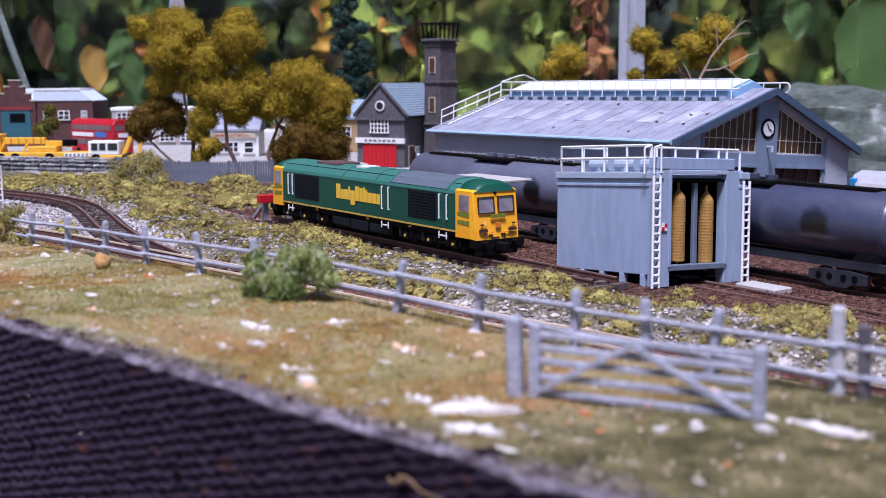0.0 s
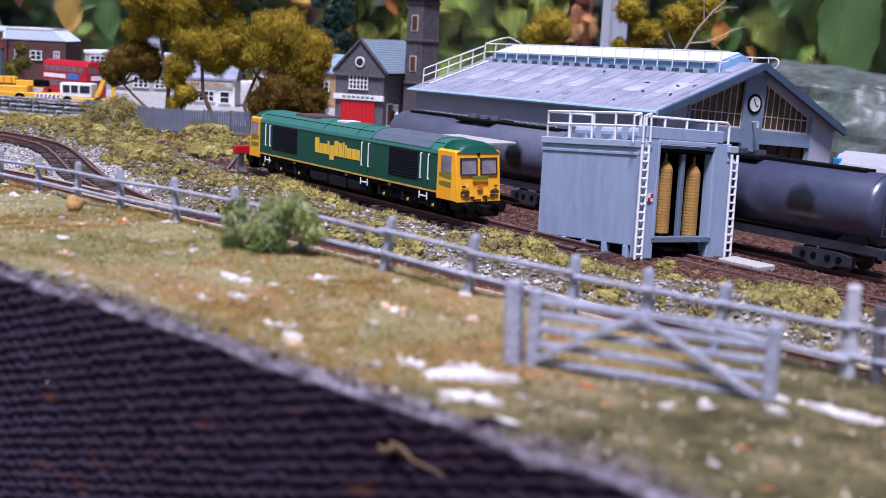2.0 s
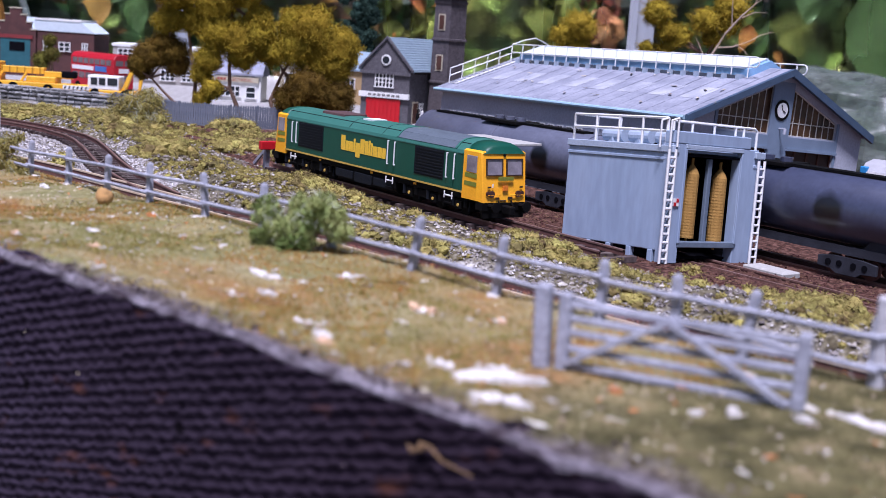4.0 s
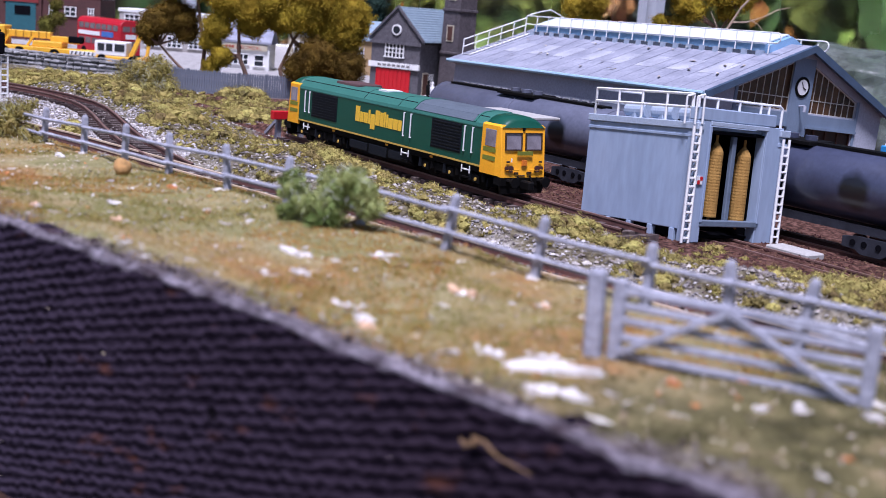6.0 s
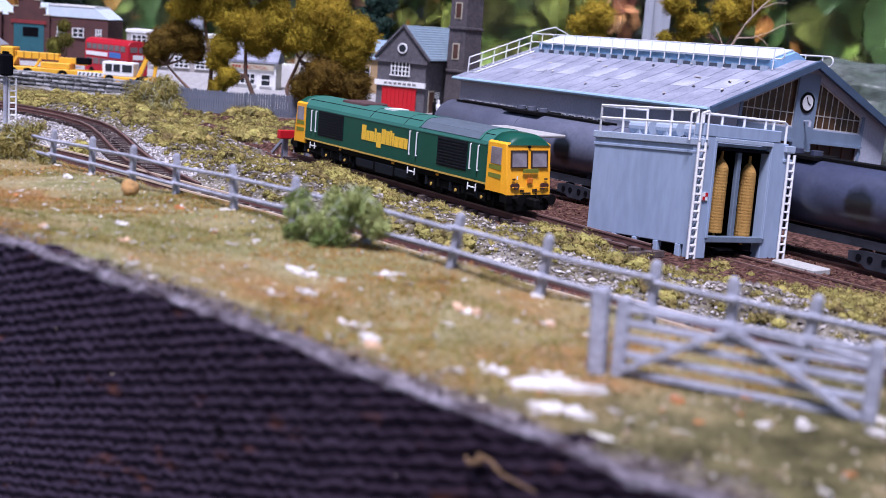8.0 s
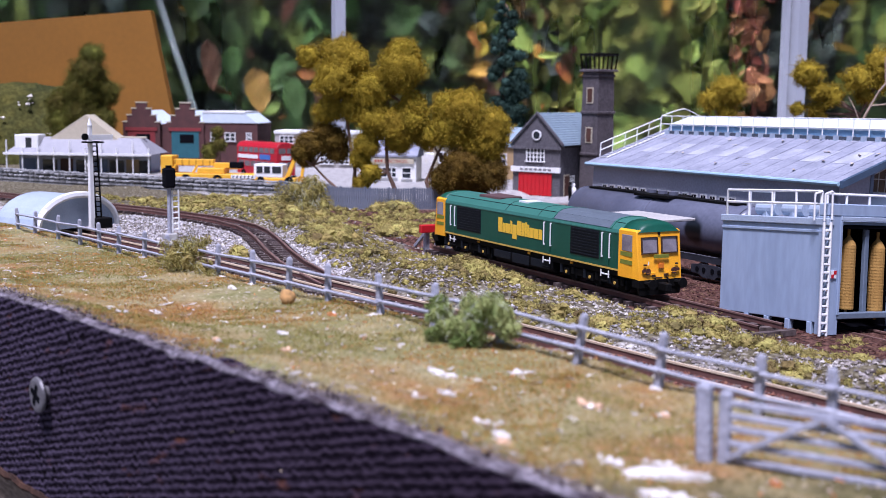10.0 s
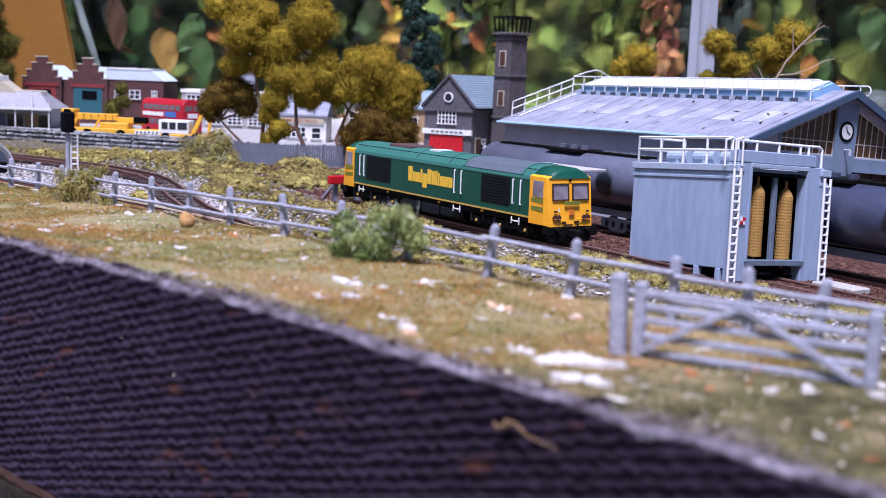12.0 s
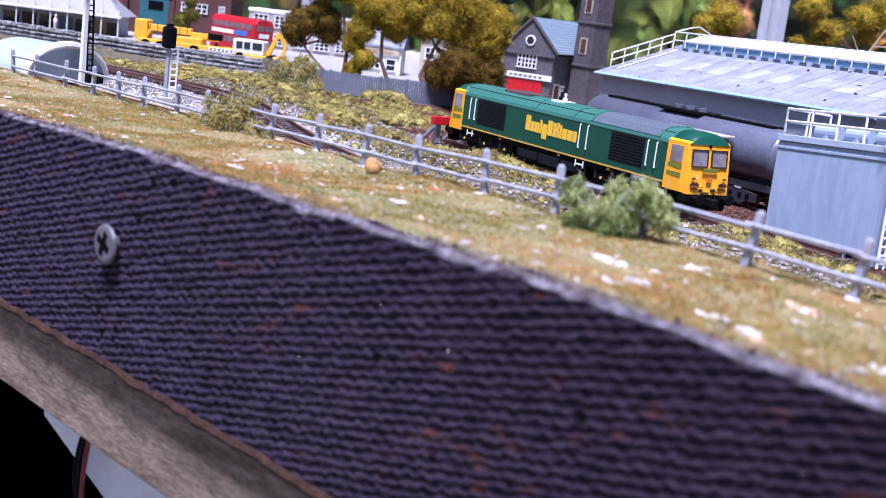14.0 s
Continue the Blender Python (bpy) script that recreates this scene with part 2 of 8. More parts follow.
def loft(bm, rings, close=True):
    vs = [[bm.verts.new(p) for p in r] for r in rings]
    n = len(vs[0])
    for a, b in zip(vs, vs[1:]):
        for i in range(n):
            bm.faces.new((a[i], a[(i + 1) % n], b[(i + 1) % n], b[i]))
    if close:
        bm.faces.new(vs[0][::-1])
        bm.faces.new(vs[-1])


def prism(bm, outline, x0, x1, axis="x"):
    """Extrudes an outline (pairs across and up) along an axis."""
    def at(s, a, b):
        return (s, a, b) if axis == "x" else (a, s, b) if axis == "y" else (a, b, s)
    r = [[bm.verts.new(at(s, a, b)) for a, b in outline] for s in (x0, x1)]
    n = len(outline)
    for i in range(n):
        bm.faces.new((r[0][i], r[0][(i + 1) % n], r[1][(i + 1) % n], r[1][i]))
    bm.faces.new(r[0][::-1])
    bm.faces.new(r[1])


def part(name, bm, material, parent=None, label="", bevel=0.0, smooth=False, kind=""):
    """Links a bmesh, built in prototype metres, as one mesh object under a thing or part."""
    if bevel:
        bmesh.ops.bevel(bm, geom=bm.edges[:], offset=bevel, segments=1, affect="EDGES", clamp_overlap=True)
    bmesh.ops.recalc_face_normals(bm, faces=bm.faces[:])
    bmesh.ops.scale(bm, vec=(K, K, K), verts=bm.verts[:])
    me = bpy.data.meshes.new(name)
    bm.to_mesh(me)
    bm.free()
    me.materials.append(material if not isinstance(material, str) else M[material])
    if smooth:
        for p in me.polygons:
            p.use_smooth = True
    ob = new(name, me)
    if parent is not None:
        ob.parent = parent
    return tagged(ob, label=label, kind=kind)


def thing(name, m, label, category, group=""):
    """An Empty at the thing's base; its pose is given in prototype metres."""
    ob = new(name)
    m = m.copy()
    m.translation = m.translation * K
    ob.matrix_world = m
    ob.empty_display_size = 0.3 * K
    return tagged(ob, label=label, category=category, group=group)


def box_part(name, x0, x1, y0, y1, z0, z1, material, parent=None, label="", bevel=0.0):
    bm = bmesh.new()
    bx(bm, x0, x1, y0, y1, z0, z1)
    return part(name, bm, material, parent, label, bevel)


def timber_material():
    m = mat("timber", (0.27, 0.21, 0.155), (0.11, 0.082, 0.058), 0.85, scale=0.9, fine=4.5, bump=0, mix=0.5, grain=0.35, spec=0.15)
    nt = m.node_tree
    n, l = nt.nodes, nt.links
    bsdf = n["Principled BSDF"]
    for nd in n:
        if nd.type == "MAPPING":
            nd.inputs["Scale"].default_value = (0.45 / K, 2.5 / K, 3.2 / K)
    fine = [nd for nd in n if nd.type == "TEX_NOISE"][1]
    b = n.new("ShaderNodeBump")
    b.inputs["Strength"].default_value, b.inputs["Distance"].default_value = 0.5, 0.06 * K
    l.new(fine.outputs[0], b.inputs["Height"])
    l.new(b.outputs[0], bsdf.inputs["Normal"])
    return m


M["timber"] = timber_material()


# ---- ground ----
def smooth_step(a, b, v):
    s = min(1.0, max(0.0, (v - a) / (b - a)))
    return s * s * (3 - 2 * s)


def fence_y(x):
    return -20.8 + 0.1277 * (x - 6.9) + 0.14 * max(0.0, x - 26.3)


def edge_y(x):
    return -30.4 + 0.222 * (x - 1.9) + 0.09 * min(3.0, max(0.0, x - 27.0))


RISE = [(-20, 0.5), (8, 0.5), (11, 0.47), (14, 0.37), (18, 0.28), (22, 0.3), (25, 0.3), (27, 0.24), (29, 0.13), (31, 0.06), (33, 0.02)]


def edge_rise(x):
    """How far the board's top edge stands above the field behind it."""
    return float(np.interp(x, [p[0] for p in RISE], [p[1] for p in RISE]))


def field_z(x):
    return min(2.45 + 0.03 * x, 3.0)


LINE = [(-80, -36), (-60, -28), (-40, -21), (-30, -17.9), (-23, -16.2), (-17.5, -14.8), (-12, -13.9), (-7, -13.1), (-3, -12.35), (5, -10.8), (8, -10.35), (12.5, -9.8), (16, -9.1), (25, -7.6), (46, -4.0), (95, 4)]


def track_y(x):
    return float(np.interp(x, [p[0] for p in LINE], [p[1] for p in LINE]))


TRACK_Z = 0.35
BRANCH = [(-8, -12.9), (-12, -12.5), (-16, -12.0), (-21, -11.0), (-27, -9.6), (-31, -8.8), (-34, -8.5), (-38, -8.7), (-41, -9.3), (-48, -11.6), (-56, -15), (-70, -21.5), (-80, -26)]
WALL = [(-160, -58), (-120, -34), (-91.4, -16.4), (-82.6, -11.2), (-77.9, -7.6), (-72.3, -3.4), (-67.2, 0.4), (-61.9, 4.8), (-57.9, 7.8)]


def branch_y(x):
    return float(np.interp(-x, [-p[0] for p in BRANCH], [p[1] for p in BRANCH]))


def wall_y(x):
    return float(np.interp(x, [p[0] for p in WALL], [p[1] for p in WALL]))


def ground_z(x, y):
    n1 = noise.noise((x * 0.12, y * 0.12, 0.3))
    n2 = noise.noise((x * 0.5, y * 0.5, 2.0))
    n3 = noise.noise((x * 1.7, y * 1.7, 5.0))
    yard = -0.5 - 0.045 * max(0.0, y) 
    if x < -40:
        yard += smooth_step(-40, -46, x) * (0.25 + 0.045 * max(0.0, y))
    if x < -55 and y > wall_y(x):
        yard = 0.1 + 0.5 * smooth_step(-55, -60, x)
    d = y - fence_y(x)
    bed = TRACK_Z - 0.45
    side = y - track_y(x)
    bank = smooth_step(*((-1.7, -4.2) if -23 < x < 4 else (-0.5, -3.0)), y) * smooth_step(1.5, 3.2, side) * (0.75 + 0.6 * n1 + 0.35 * n2)
    if x < -8:
        bank *= smooth_step(1.3, 3.0, abs(y - branch_y(x)) if x > -22 else y - branch_y(x))
    if x < -44:
        bank *= (1 - 0.65 * smooth_step(-44, -54, x)) * (smooth_step(0.3, 4.0, wall_y(x) - y) if x < -58 else 1.0)
    if -24 > x and y > -0.5:
        bank += 0.5 + 0.5 * n2 if x > -44 and y < 9 else 0.0
    low = yard + (bed - yard) * (1 - (smooth_step(2.5, 10.0, side) if x > -8 else smooth_step(2.0, 7.0, y - branch_y(x)))) + bank + 0.06 * n3
    s = smooth_step(0.3, 4.6, d)
    field = field_z(x) + 0.12 * n2 + 0.05 * n3 + edge_rise(x) * (1 - smooth_step(0.0, 3.0, y - edge_y(x)))
    return field * (1 - s) + low * s


xs = np.concatenate([np.arange(-150, -60, 2.0), np.arange(-60, -24, 0.9), np.arange(-24, 46, 0.45), np.arange(46, 90, 4.0)])
us = np.concatenate([[-0.3], np.linspace(0, 30, 76), np.linspace(30.6, 60, 36), np.linspace(62, 150, 24)])
bm = bmesh.new()
grid = [[bm.verts.new((x, edge_y(x) + u, ground_z(x, edge_y(x) + u) - (0.08 if u < 0 else 0))) for u in us] for x in xs]
for i in range(len(xs) - 1):
    for j in range(len(us) - 1):
        bm.faces.new((grid[i][j], grid[i + 1][j], grid[i + 1][j + 1], grid[i][j + 1]))


def ground_material():
    m = mat("ground", (0.16, 0.14, 0.07), (0.1, 0.09, 0.05), 0.95, bump=0, spec=0.1)
    nt = m.node_tree
    n, l = nt.nodes, nt.links
    bsdf = n["Principled BSDF"]
    tc = n.new("ShaderNodeTexCoord")
    mp = n.new("ShaderNodeMapping")
    mp.inputs["Scale"].default_value = (1 / K, 1 / K, 1 / K)
    l.new(tc.outputs["Object"], mp.inputs[0])

    def nz(s, d=4):
        t = n.new("ShaderNodeTexNoise")
        t.inputs["Scale"].default_value, t.inputs["Detail"].default_value = s, d
        l.new(mp.outputs[0], t.inputs[0])
        return t.outputs[0]

    def ramp(src, stops):
        r = n.new("ShaderNodeValToRGB")
        r.color_ramp.elements.remove(r.color_ramp.elements[1])
        for i, (p, c) in enumerate(stops):
            e = r.color_ramp.elements[0] if i == 0 else r.color_ramp.elements.new(p)
            e.position, e.color = p, (*c, 1)
        l.new(src, r.inputs[0])
        return r.outputs[0]

    def mix(f, a, b):
        x = n.new("ShaderNodeMix")
        x.data_type = "RGBA"
        l.new(f, x.inputs[0])
        l.new(a, x.inputs[6])
        l.new(b, x.inputs[7])
        return x.outputs[2]

    grass = ramp(nz(0.2, 7), [(0.3, (0.14, 0.15, 0.05)), (0.43, (0.22, 0.21, 0.08)), (0.5, (0.33, 0.28, 0.14)), (0.56, (0.3, 0.21, 0.085)), (0.62, (0.32, 0.15, 0.05)), (0.7, (0.16, 0.09, 0.045))])
    fine = ramp(nz(7, 3), [(0.3, (0.04, 0.042, 0.014)), (0.5, (0.16, 0.14, 0.06)), (0.72, (0.42, 0.37, 0.27))])
    f1 = ramp(nz(2.2, 4), [(0.35, (0.2, 0.2, 0.2)), (0.65, (0.6, 0.6, 0.6))])
    green = mix(f1, grass, fine)
    grit = ramp(nz(5, 3), [(0.35, (0.06, 0.055, 0.05)), (0.5, (0.26, 0.24, 0.22)), (0.68, (0.6, 0.58, 0.56))])
    sep = n.new("ShaderNodeSeparateXYZ")
    l.new(mp.outputs[0], sep.inputs[0])
    wob = n.new("ShaderNodeMath")
    wob.operation = "MULTIPLY_ADD"
    l.new(nz(0.5), wob.inputs[0])
    wob.inputs[1].default_value = 3.5
    l.new(sep.outputs[1], wob.inputs[2])
    skew = n.new("ShaderNodeMath")
    skew.operation = "MULTIPLY_ADD"
    l.new(sep.outputs[0], skew.inputs[0])
    skew.inputs[1].default_value = -0.17
    l.new(wob.outputs[0], skew.inputs[2])
    yard = n.new("ShaderNodeMapRange")
    l.new(wob.outputs[0], yard.inputs[0])
    yard.inputs[1].default_value, yard.inputs[2].default_value = -0.6, 0.6
    bed = n.new("ShaderNodeMapRange")
    l.new(skew.outputs[0], bed.inputs[0])
    bed.inputs[1].default_value, bed.inputs[2].default_value = -13.8, -12.6
    bed2 = n.new("ShaderNodeMapRange")
    l.new(skew.outputs[0], bed2.inputs[0])
    bed2.inputs[1].default_value, bed2.inputs[2].default_value = -7.6, -8.8
    bm_ = n.new("ShaderNodeMath")
    bm_.operation = "MULTIPLY"
    l.new(bed.outputs[0], bm_.inputs[0])
    l.new(bed2.outputs[0], bm_.inputs[1])
    mx = n.new("ShaderNodeMath")
    mx.operation = "MAXIMUM"
    l.new(bm_.outputs[0], mx.inputs[0])
    l.new(yard.outputs[0], mx.inputs[1])
    rusty = ramp(nz(4, 4), [(0.35, (0.022, 0.012, 0.009)), (0.5, (0.07, 0.033, 0.024)), (0.68, (0.16, 0.085, 0.065))])
    bank = n.new("ShaderNodeMapRange")
    l.new(skew.outputs[0], bank.inputs[0])
    bank.inputs[1].default_value, bank.inputs[2].default_value = -9.2, -7.8
    soil = ramp(nz(3.5, 5), [(0.33, (0.03, 0.024, 0.016)), (0.48, (0.1, 0.085, 0.05)), (0.6, (0.17, 0.15, 0.1)), (0.72, (0.34, 0.32, 0.29))])
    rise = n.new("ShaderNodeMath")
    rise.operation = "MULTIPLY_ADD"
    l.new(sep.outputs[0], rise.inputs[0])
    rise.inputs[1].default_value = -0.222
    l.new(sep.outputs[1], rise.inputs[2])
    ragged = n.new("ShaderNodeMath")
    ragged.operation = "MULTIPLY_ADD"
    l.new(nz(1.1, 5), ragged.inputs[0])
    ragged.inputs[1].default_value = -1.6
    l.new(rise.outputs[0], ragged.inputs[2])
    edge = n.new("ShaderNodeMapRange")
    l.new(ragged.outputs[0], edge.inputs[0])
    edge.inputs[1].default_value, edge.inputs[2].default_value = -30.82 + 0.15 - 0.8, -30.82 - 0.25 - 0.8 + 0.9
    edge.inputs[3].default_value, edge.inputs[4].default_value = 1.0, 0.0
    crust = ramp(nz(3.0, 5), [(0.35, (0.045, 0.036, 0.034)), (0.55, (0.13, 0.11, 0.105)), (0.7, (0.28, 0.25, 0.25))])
    # darker olive-brown tone for the ground at the right, by the gate
    olive_dark = ramp(nz(1.6, 5), [(0.35, (0.055, 0.05, 0.022)), (0.55, (0.13, 0.115, 0.05)), (0.72, (0.24, 0.19, 0.1))])
    corner = n.new("ShaderNodeMath")
    corner.operation = "MULTIPLY_ADD"
    l.new(nz(0.35, 4), corner.inputs[0])
    corner.inputs[1].default_value = 5.0
    l.new(sep.outputs[0], corner.inputs[2])
    reach = n.new("ShaderNodeMapRange")
    l.new(corner.outputs[0], reach.inputs[0])
    reach.inputs[1].default_value, reach.inputs[2].default_value = 30.6, 33.2
    green = mix(reach.outputs[0], green, olive_dark)
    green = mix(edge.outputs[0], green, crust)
    town = n.new("ShaderNodeMapRange")
    l.new(sep.outputs[0], town.inputs[0])
    town.inputs[1].default_value, town.inputs[2].default_value = -45.0, -47.0
    paving = ramp(nz(1.5, 5), [(0.35, (0.27, 0.26, 0.25)), (0.65, (0.38, 0.37, 0.35))])
    rusty = mix(town.outputs[0], rusty, paving)
    l.new(mix(yard.outputs[0], mix(mx.outputs[0], mix(bank.outputs[0], green, soil), grit), rusty), bsdf.inputs["Base Color"])
    b = n.new("ShaderNodeBump")
    b.inputs["Strength"].default_value, b.inputs["Distance"].default_value = 0.8, 0.12 * K
    l.new(nz(6, 4), b.inputs["Height"])
    l.new(b.outputs[0], bsdf.inputs["Normal"])
    return m


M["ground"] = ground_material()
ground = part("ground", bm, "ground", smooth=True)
tagged(ground, "scenic ground of dry grass, grit and ballast on a baseboard", "ground", kind="structure")

# the board's front: dark rough hardboard with a timber rail under it
def fascia_material():
    m = mat("fascia", (0.009, 0.006, 0.0105), (0.0055, 0.0037, 0.0068), 0.9, scale=0.3, fine=5, bump=0, spec=0.03)
    nt = m.node_tree
    n, l = nt.nodes, nt.links
    bsdf = n["Principled BSDF"]
    src = bsdf.inputs["Base Color"].links[0].from_socket
    tc = n.new("ShaderNodeTexCoord")
    mp = n.new("ShaderNodeMapping")
    mp.inputs["Scale"].default_value = (1 / K, 1 / K, 1 / K)
    mp.inputs["Rotation"].default_value = (0, radians(15.5), 0)
    l.new(tc.outputs["Object"], mp.inputs[0])

    def wave(direction, scale, dist, dscale):
        w = n.new("ShaderNodeTexWave")
        w.wave_type, w.bands_direction = "BANDS", direction
        w.inputs["Scale"].default_value, w.inputs["Distortion"].default_value = scale, dist
        w.inputs["Detail"].default_value, w.inputs["Detail Scale"].default_value = 2, dscale
        l.new(mp.outputs[0], w.inputs[0])
        return w.outputs["Fac"]

    rows = wave("Z", 0.314 / 0.2, 3.4, 3.0)
    cross = wave("DIAGONAL", 0.314 / 0.23, 4.0, 5.0)
    mul = n.new("ShaderNodeMath")
    mul.operation = "MULTIPLY_ADD"
    l.new(cross, mul.inputs[0])
    mul.inputs[1].default_value = 0.36
    dash = n.new("ShaderNodeTexNoise")
    dash.inputs["Scale"].default_value, dash.inputs["Detail"].default_value = 1.0, 3
    lie = n.new("ShaderNodeMapping")
    lie.inputs["Scale"].default_value = (2.2, 2.2, 7.0)
    l.new(mp.outputs[0], lie.inputs[0])
    l.new(lie.outputs[0], dash.inputs[0])
    fray = n.new("ShaderNodeMath")
    fray.operation = "MULTIPLY_ADD"
    l.new(dash.outputs[0], fray.inputs[0])
    fray.inputs[1].default_value = 1.5
    l.new(rows, fray.inputs[2])
    l.new(fray.outputs[0], mul.inputs[2])
    b = n.new("ShaderNodeBump")
    b.inputs["Strength"].default_value, b.inputs["Distance"].default_value = 0.5, 0.06 * K
    l.new(mul.outputs[0], b.inputs["Height"])
    l.new(b.outputs[0], bsdf.inputs["Normal"])
    hi = n.new("ShaderNodeMix")
    hi.data_type = "RGBA"
    f = n.new("ShaderNodeMapRange")
    f.inputs[1].default_value, f.inputs[2].default_value, f.inputs[3].default_value, f.inputs[4].default_value = 0.95, 2.25, 0.0, 0.62
    l.new(mul.outputs[0], f.inputs[0])
    l.new(f.outputs[0], hi.inputs[0])
    l.new(src, hi.inputs[6])
    # ridge tint darkens toward the right: shade on that end put into the colour
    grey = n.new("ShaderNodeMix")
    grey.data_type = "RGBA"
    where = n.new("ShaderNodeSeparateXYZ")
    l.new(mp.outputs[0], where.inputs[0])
    shade_wobble = n.new("ShaderNodeTexNoise")
    shade_wobble.inputs["Scale"].default_value, shade_wobble.inputs["Detail"].default_value = 0.25, 4
    l.new(mp.outputs[0], shade_wobble.inputs[0])
    shade_x = n.new("ShaderNodeMath")
    shade_x.operation = "MULTIPLY_ADD"
    l.new(shade_wobble.outputs[0], shade_x.inputs[0])
    shade_x.inputs[1].default_value = 12.0
    l.new(where.outputs[0], shade_x.inputs[2])
    shade_fade = n.new("ShaderNodeMapRange")
    shade_fade.inputs[1].default_value, shade_fade.inputs[2].default_value = 16.0, 38.0
    l.new(shade_x.outputs[0], shade_fade.inputs[0])
    l.new(shade_fade.outputs[0], grey.inputs[0])
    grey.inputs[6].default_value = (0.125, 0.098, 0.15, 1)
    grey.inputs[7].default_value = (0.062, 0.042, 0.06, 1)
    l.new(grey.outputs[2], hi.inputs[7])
    spots = n.new("ShaderNodeTexNoise")
    spots.inputs["Scale"].default_value, spots.inputs["Detail"].default_value = 1.0, 6
    smear = n.new("ShaderNodeMapping")
    smear.inputs["Scale"].default_value = (0.7, 0.7, 1.9)
    l.new(mp.outputs[0], smear.inputs[0])
    l.new(smear.outputs[0], spots.inputs[0])
    sp = n.new("ShaderNodeMapRange")
    sp.inputs[1].default_value, sp.inputs[2].default_value = 0.63, 0.8
    l.new(spots.outputs[0], sp.inputs[0])
    worn = n.new("ShaderNodeMix")
    worn.data_type = "RGBA"
    l.new(sp.outputs[0], worn.inputs[0])
    l.new(hi.outputs[2], worn.inputs[6])
    worn.inputs[7].default_value = (0.12, 0.045, 0.024, 1)
    pits = n.new("ShaderNodeTexVoronoi")
    pits.inputs["Scale"].default_value, pits.inputs["Randomness"].default_value = 0.8, 1.0
    l.new(mp.outputs[0], pits.inputs["Vector"])
    hole = n.new("ShaderNodeMapRange")
    hole.inputs[1].default_value, hole.inputs[2].default_value = 0.08, 0.14
    hole.inputs[3].default_value, hole.inputs[4].default_value = 0.9, 0.0
    l.new(pits.outputs["Distance"], hole.inputs[0])
    pitted = n.new("ShaderNodeMix")
    pitted.data_type = "RGBA"
    l.new(hole.outputs[0], pitted.inputs[0])
    l.new(worn.outputs[2], pitted.inputs[6])
    pitted.inputs[7].default_value = (0.004, 0.003, 0.004, 1)
    l.new(pitted.outputs[2], bsdf.inputs["Base Color"])
    return m


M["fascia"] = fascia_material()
M["rim"] = mat("rim", (0.2, 0.18, 0.2), (0.035, 0.026, 0.03), 0.9, scale=2.2, fine=6, bump=0.9, grain=0.45, mix=0.3, spec=0.1)
M["bark_edge"] = mat("bark_edge", (0.075, 0.038, 0.024), (0.026, 0.016, 0.013), 0.9, scale=1.5, fine=6, bump=0.8, grain=0.4, spec=0.15)
BOARD = []
for i in range(841):
    x = -150 + 210 * i / 840
    BOARD.append((x, field_z(x) + edge_rise(x) + 0.04 + 0.1 * noise.noise((x * 0.9, 0, 7)) + 0.05 * noise.noise((x * 3.1, 3, 7))))


def board_strip(name, profile, material, label, category):
    """Sweeps a profile (set-back, height above the top edge or absolute) along the board's front."""
    bm = bmesh.new()
    rings = []
    for x, top in BOARD:
        rings.append([bm.verts.new((x, edge_y(x) + dy + (0.05 * noise.noise((x * 2.3, z, dy)) if rough else 0), (top + z) if rel else z + (0.1 * noise.noise((x * 1.7, z, 4)) if rough else 0))) for dy, z, rel, rough in profile])
    k = len(profile)
    for a, b in zip(rings, rings[1:]):
        for j in range(k):
            bm.faces.new((a[j], b[j], b[(j + 1) % k], a[(j + 1) % k]))
    return tagged(part(name, bm, material, smooth=False), label, category, kind="structure")


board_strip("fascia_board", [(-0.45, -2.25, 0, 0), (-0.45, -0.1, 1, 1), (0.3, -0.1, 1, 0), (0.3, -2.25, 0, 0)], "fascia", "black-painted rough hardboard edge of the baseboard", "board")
board_strip("board_rim", [(-0.43, -0.14, 1, 0), (-0.45, -0.06, 1, 1), (-0.38, -0.01, 1, 1), (-0.24, 0.0, 1, 1), (-0.06, -0.14, 1, 0)], "rim", "worn grey plaster rim along the top of the board", "trim")
board_strip("board_lower_edge", [(-0.48, -2.46, 0, 1), (-0.53, -2.36, 0, 1), (-0.48, -2.22, 0, 1), (0.2, -2.2, 0, 0), (0.2, -2.46, 0, 0)], "bark_edge", "torn brown lower edge of the hardboard", "trim")
bm = bmesh.new()
bx(bm, -150, 62, -0.25, 2.6, -5.0, -2.5, None)
for v in bm.verts:
    v.co.y = edge_y(v.co.x) + v.co.y
tagged(part("timber_rail", bm, "timber", bevel=0.08), "weathered softwood rail under the baseboard", "timber", kind="structure")
# black sheet added where there is only the dark void under the board
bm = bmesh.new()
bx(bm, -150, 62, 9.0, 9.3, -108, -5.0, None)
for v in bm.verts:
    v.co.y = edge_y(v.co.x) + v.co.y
tagged(part("void_sheet", bm, "void_black"), "black sheet added for the dark void under the baseboard", "cloth", kind="structure")
bm = bmesh.new()
bx(bm, -150, 62, 0.2, 150, -3.2, -2.75, None)
for v in bm.verts:
    v.co.y = edge_y(v.co.x) + v.co.y
tagged(part("baseboard", bm, "timber"), "timber baseboard under the scenery", "board", kind="structure")


# ---- track ----
def line_points(path, step):
    """Even points and headings along a plan polyline."""
    out = []
    carry = 0.0
    for (ax, ay, az), (bx_, by, bz) in zip(path, path[1:]):
        d = math.hypot(bx_ - ax, by - ay)
        s = carry
        while s < d:
            f = s / d
            out.append((ax + (bx_ - ax) * f, ay + (by - ay) * f, az + (bz - az) * f, math.atan2(by - ay, bx_ - ax)))
            s += step
        carry = s - d
    return out


GAUGE = 1.332
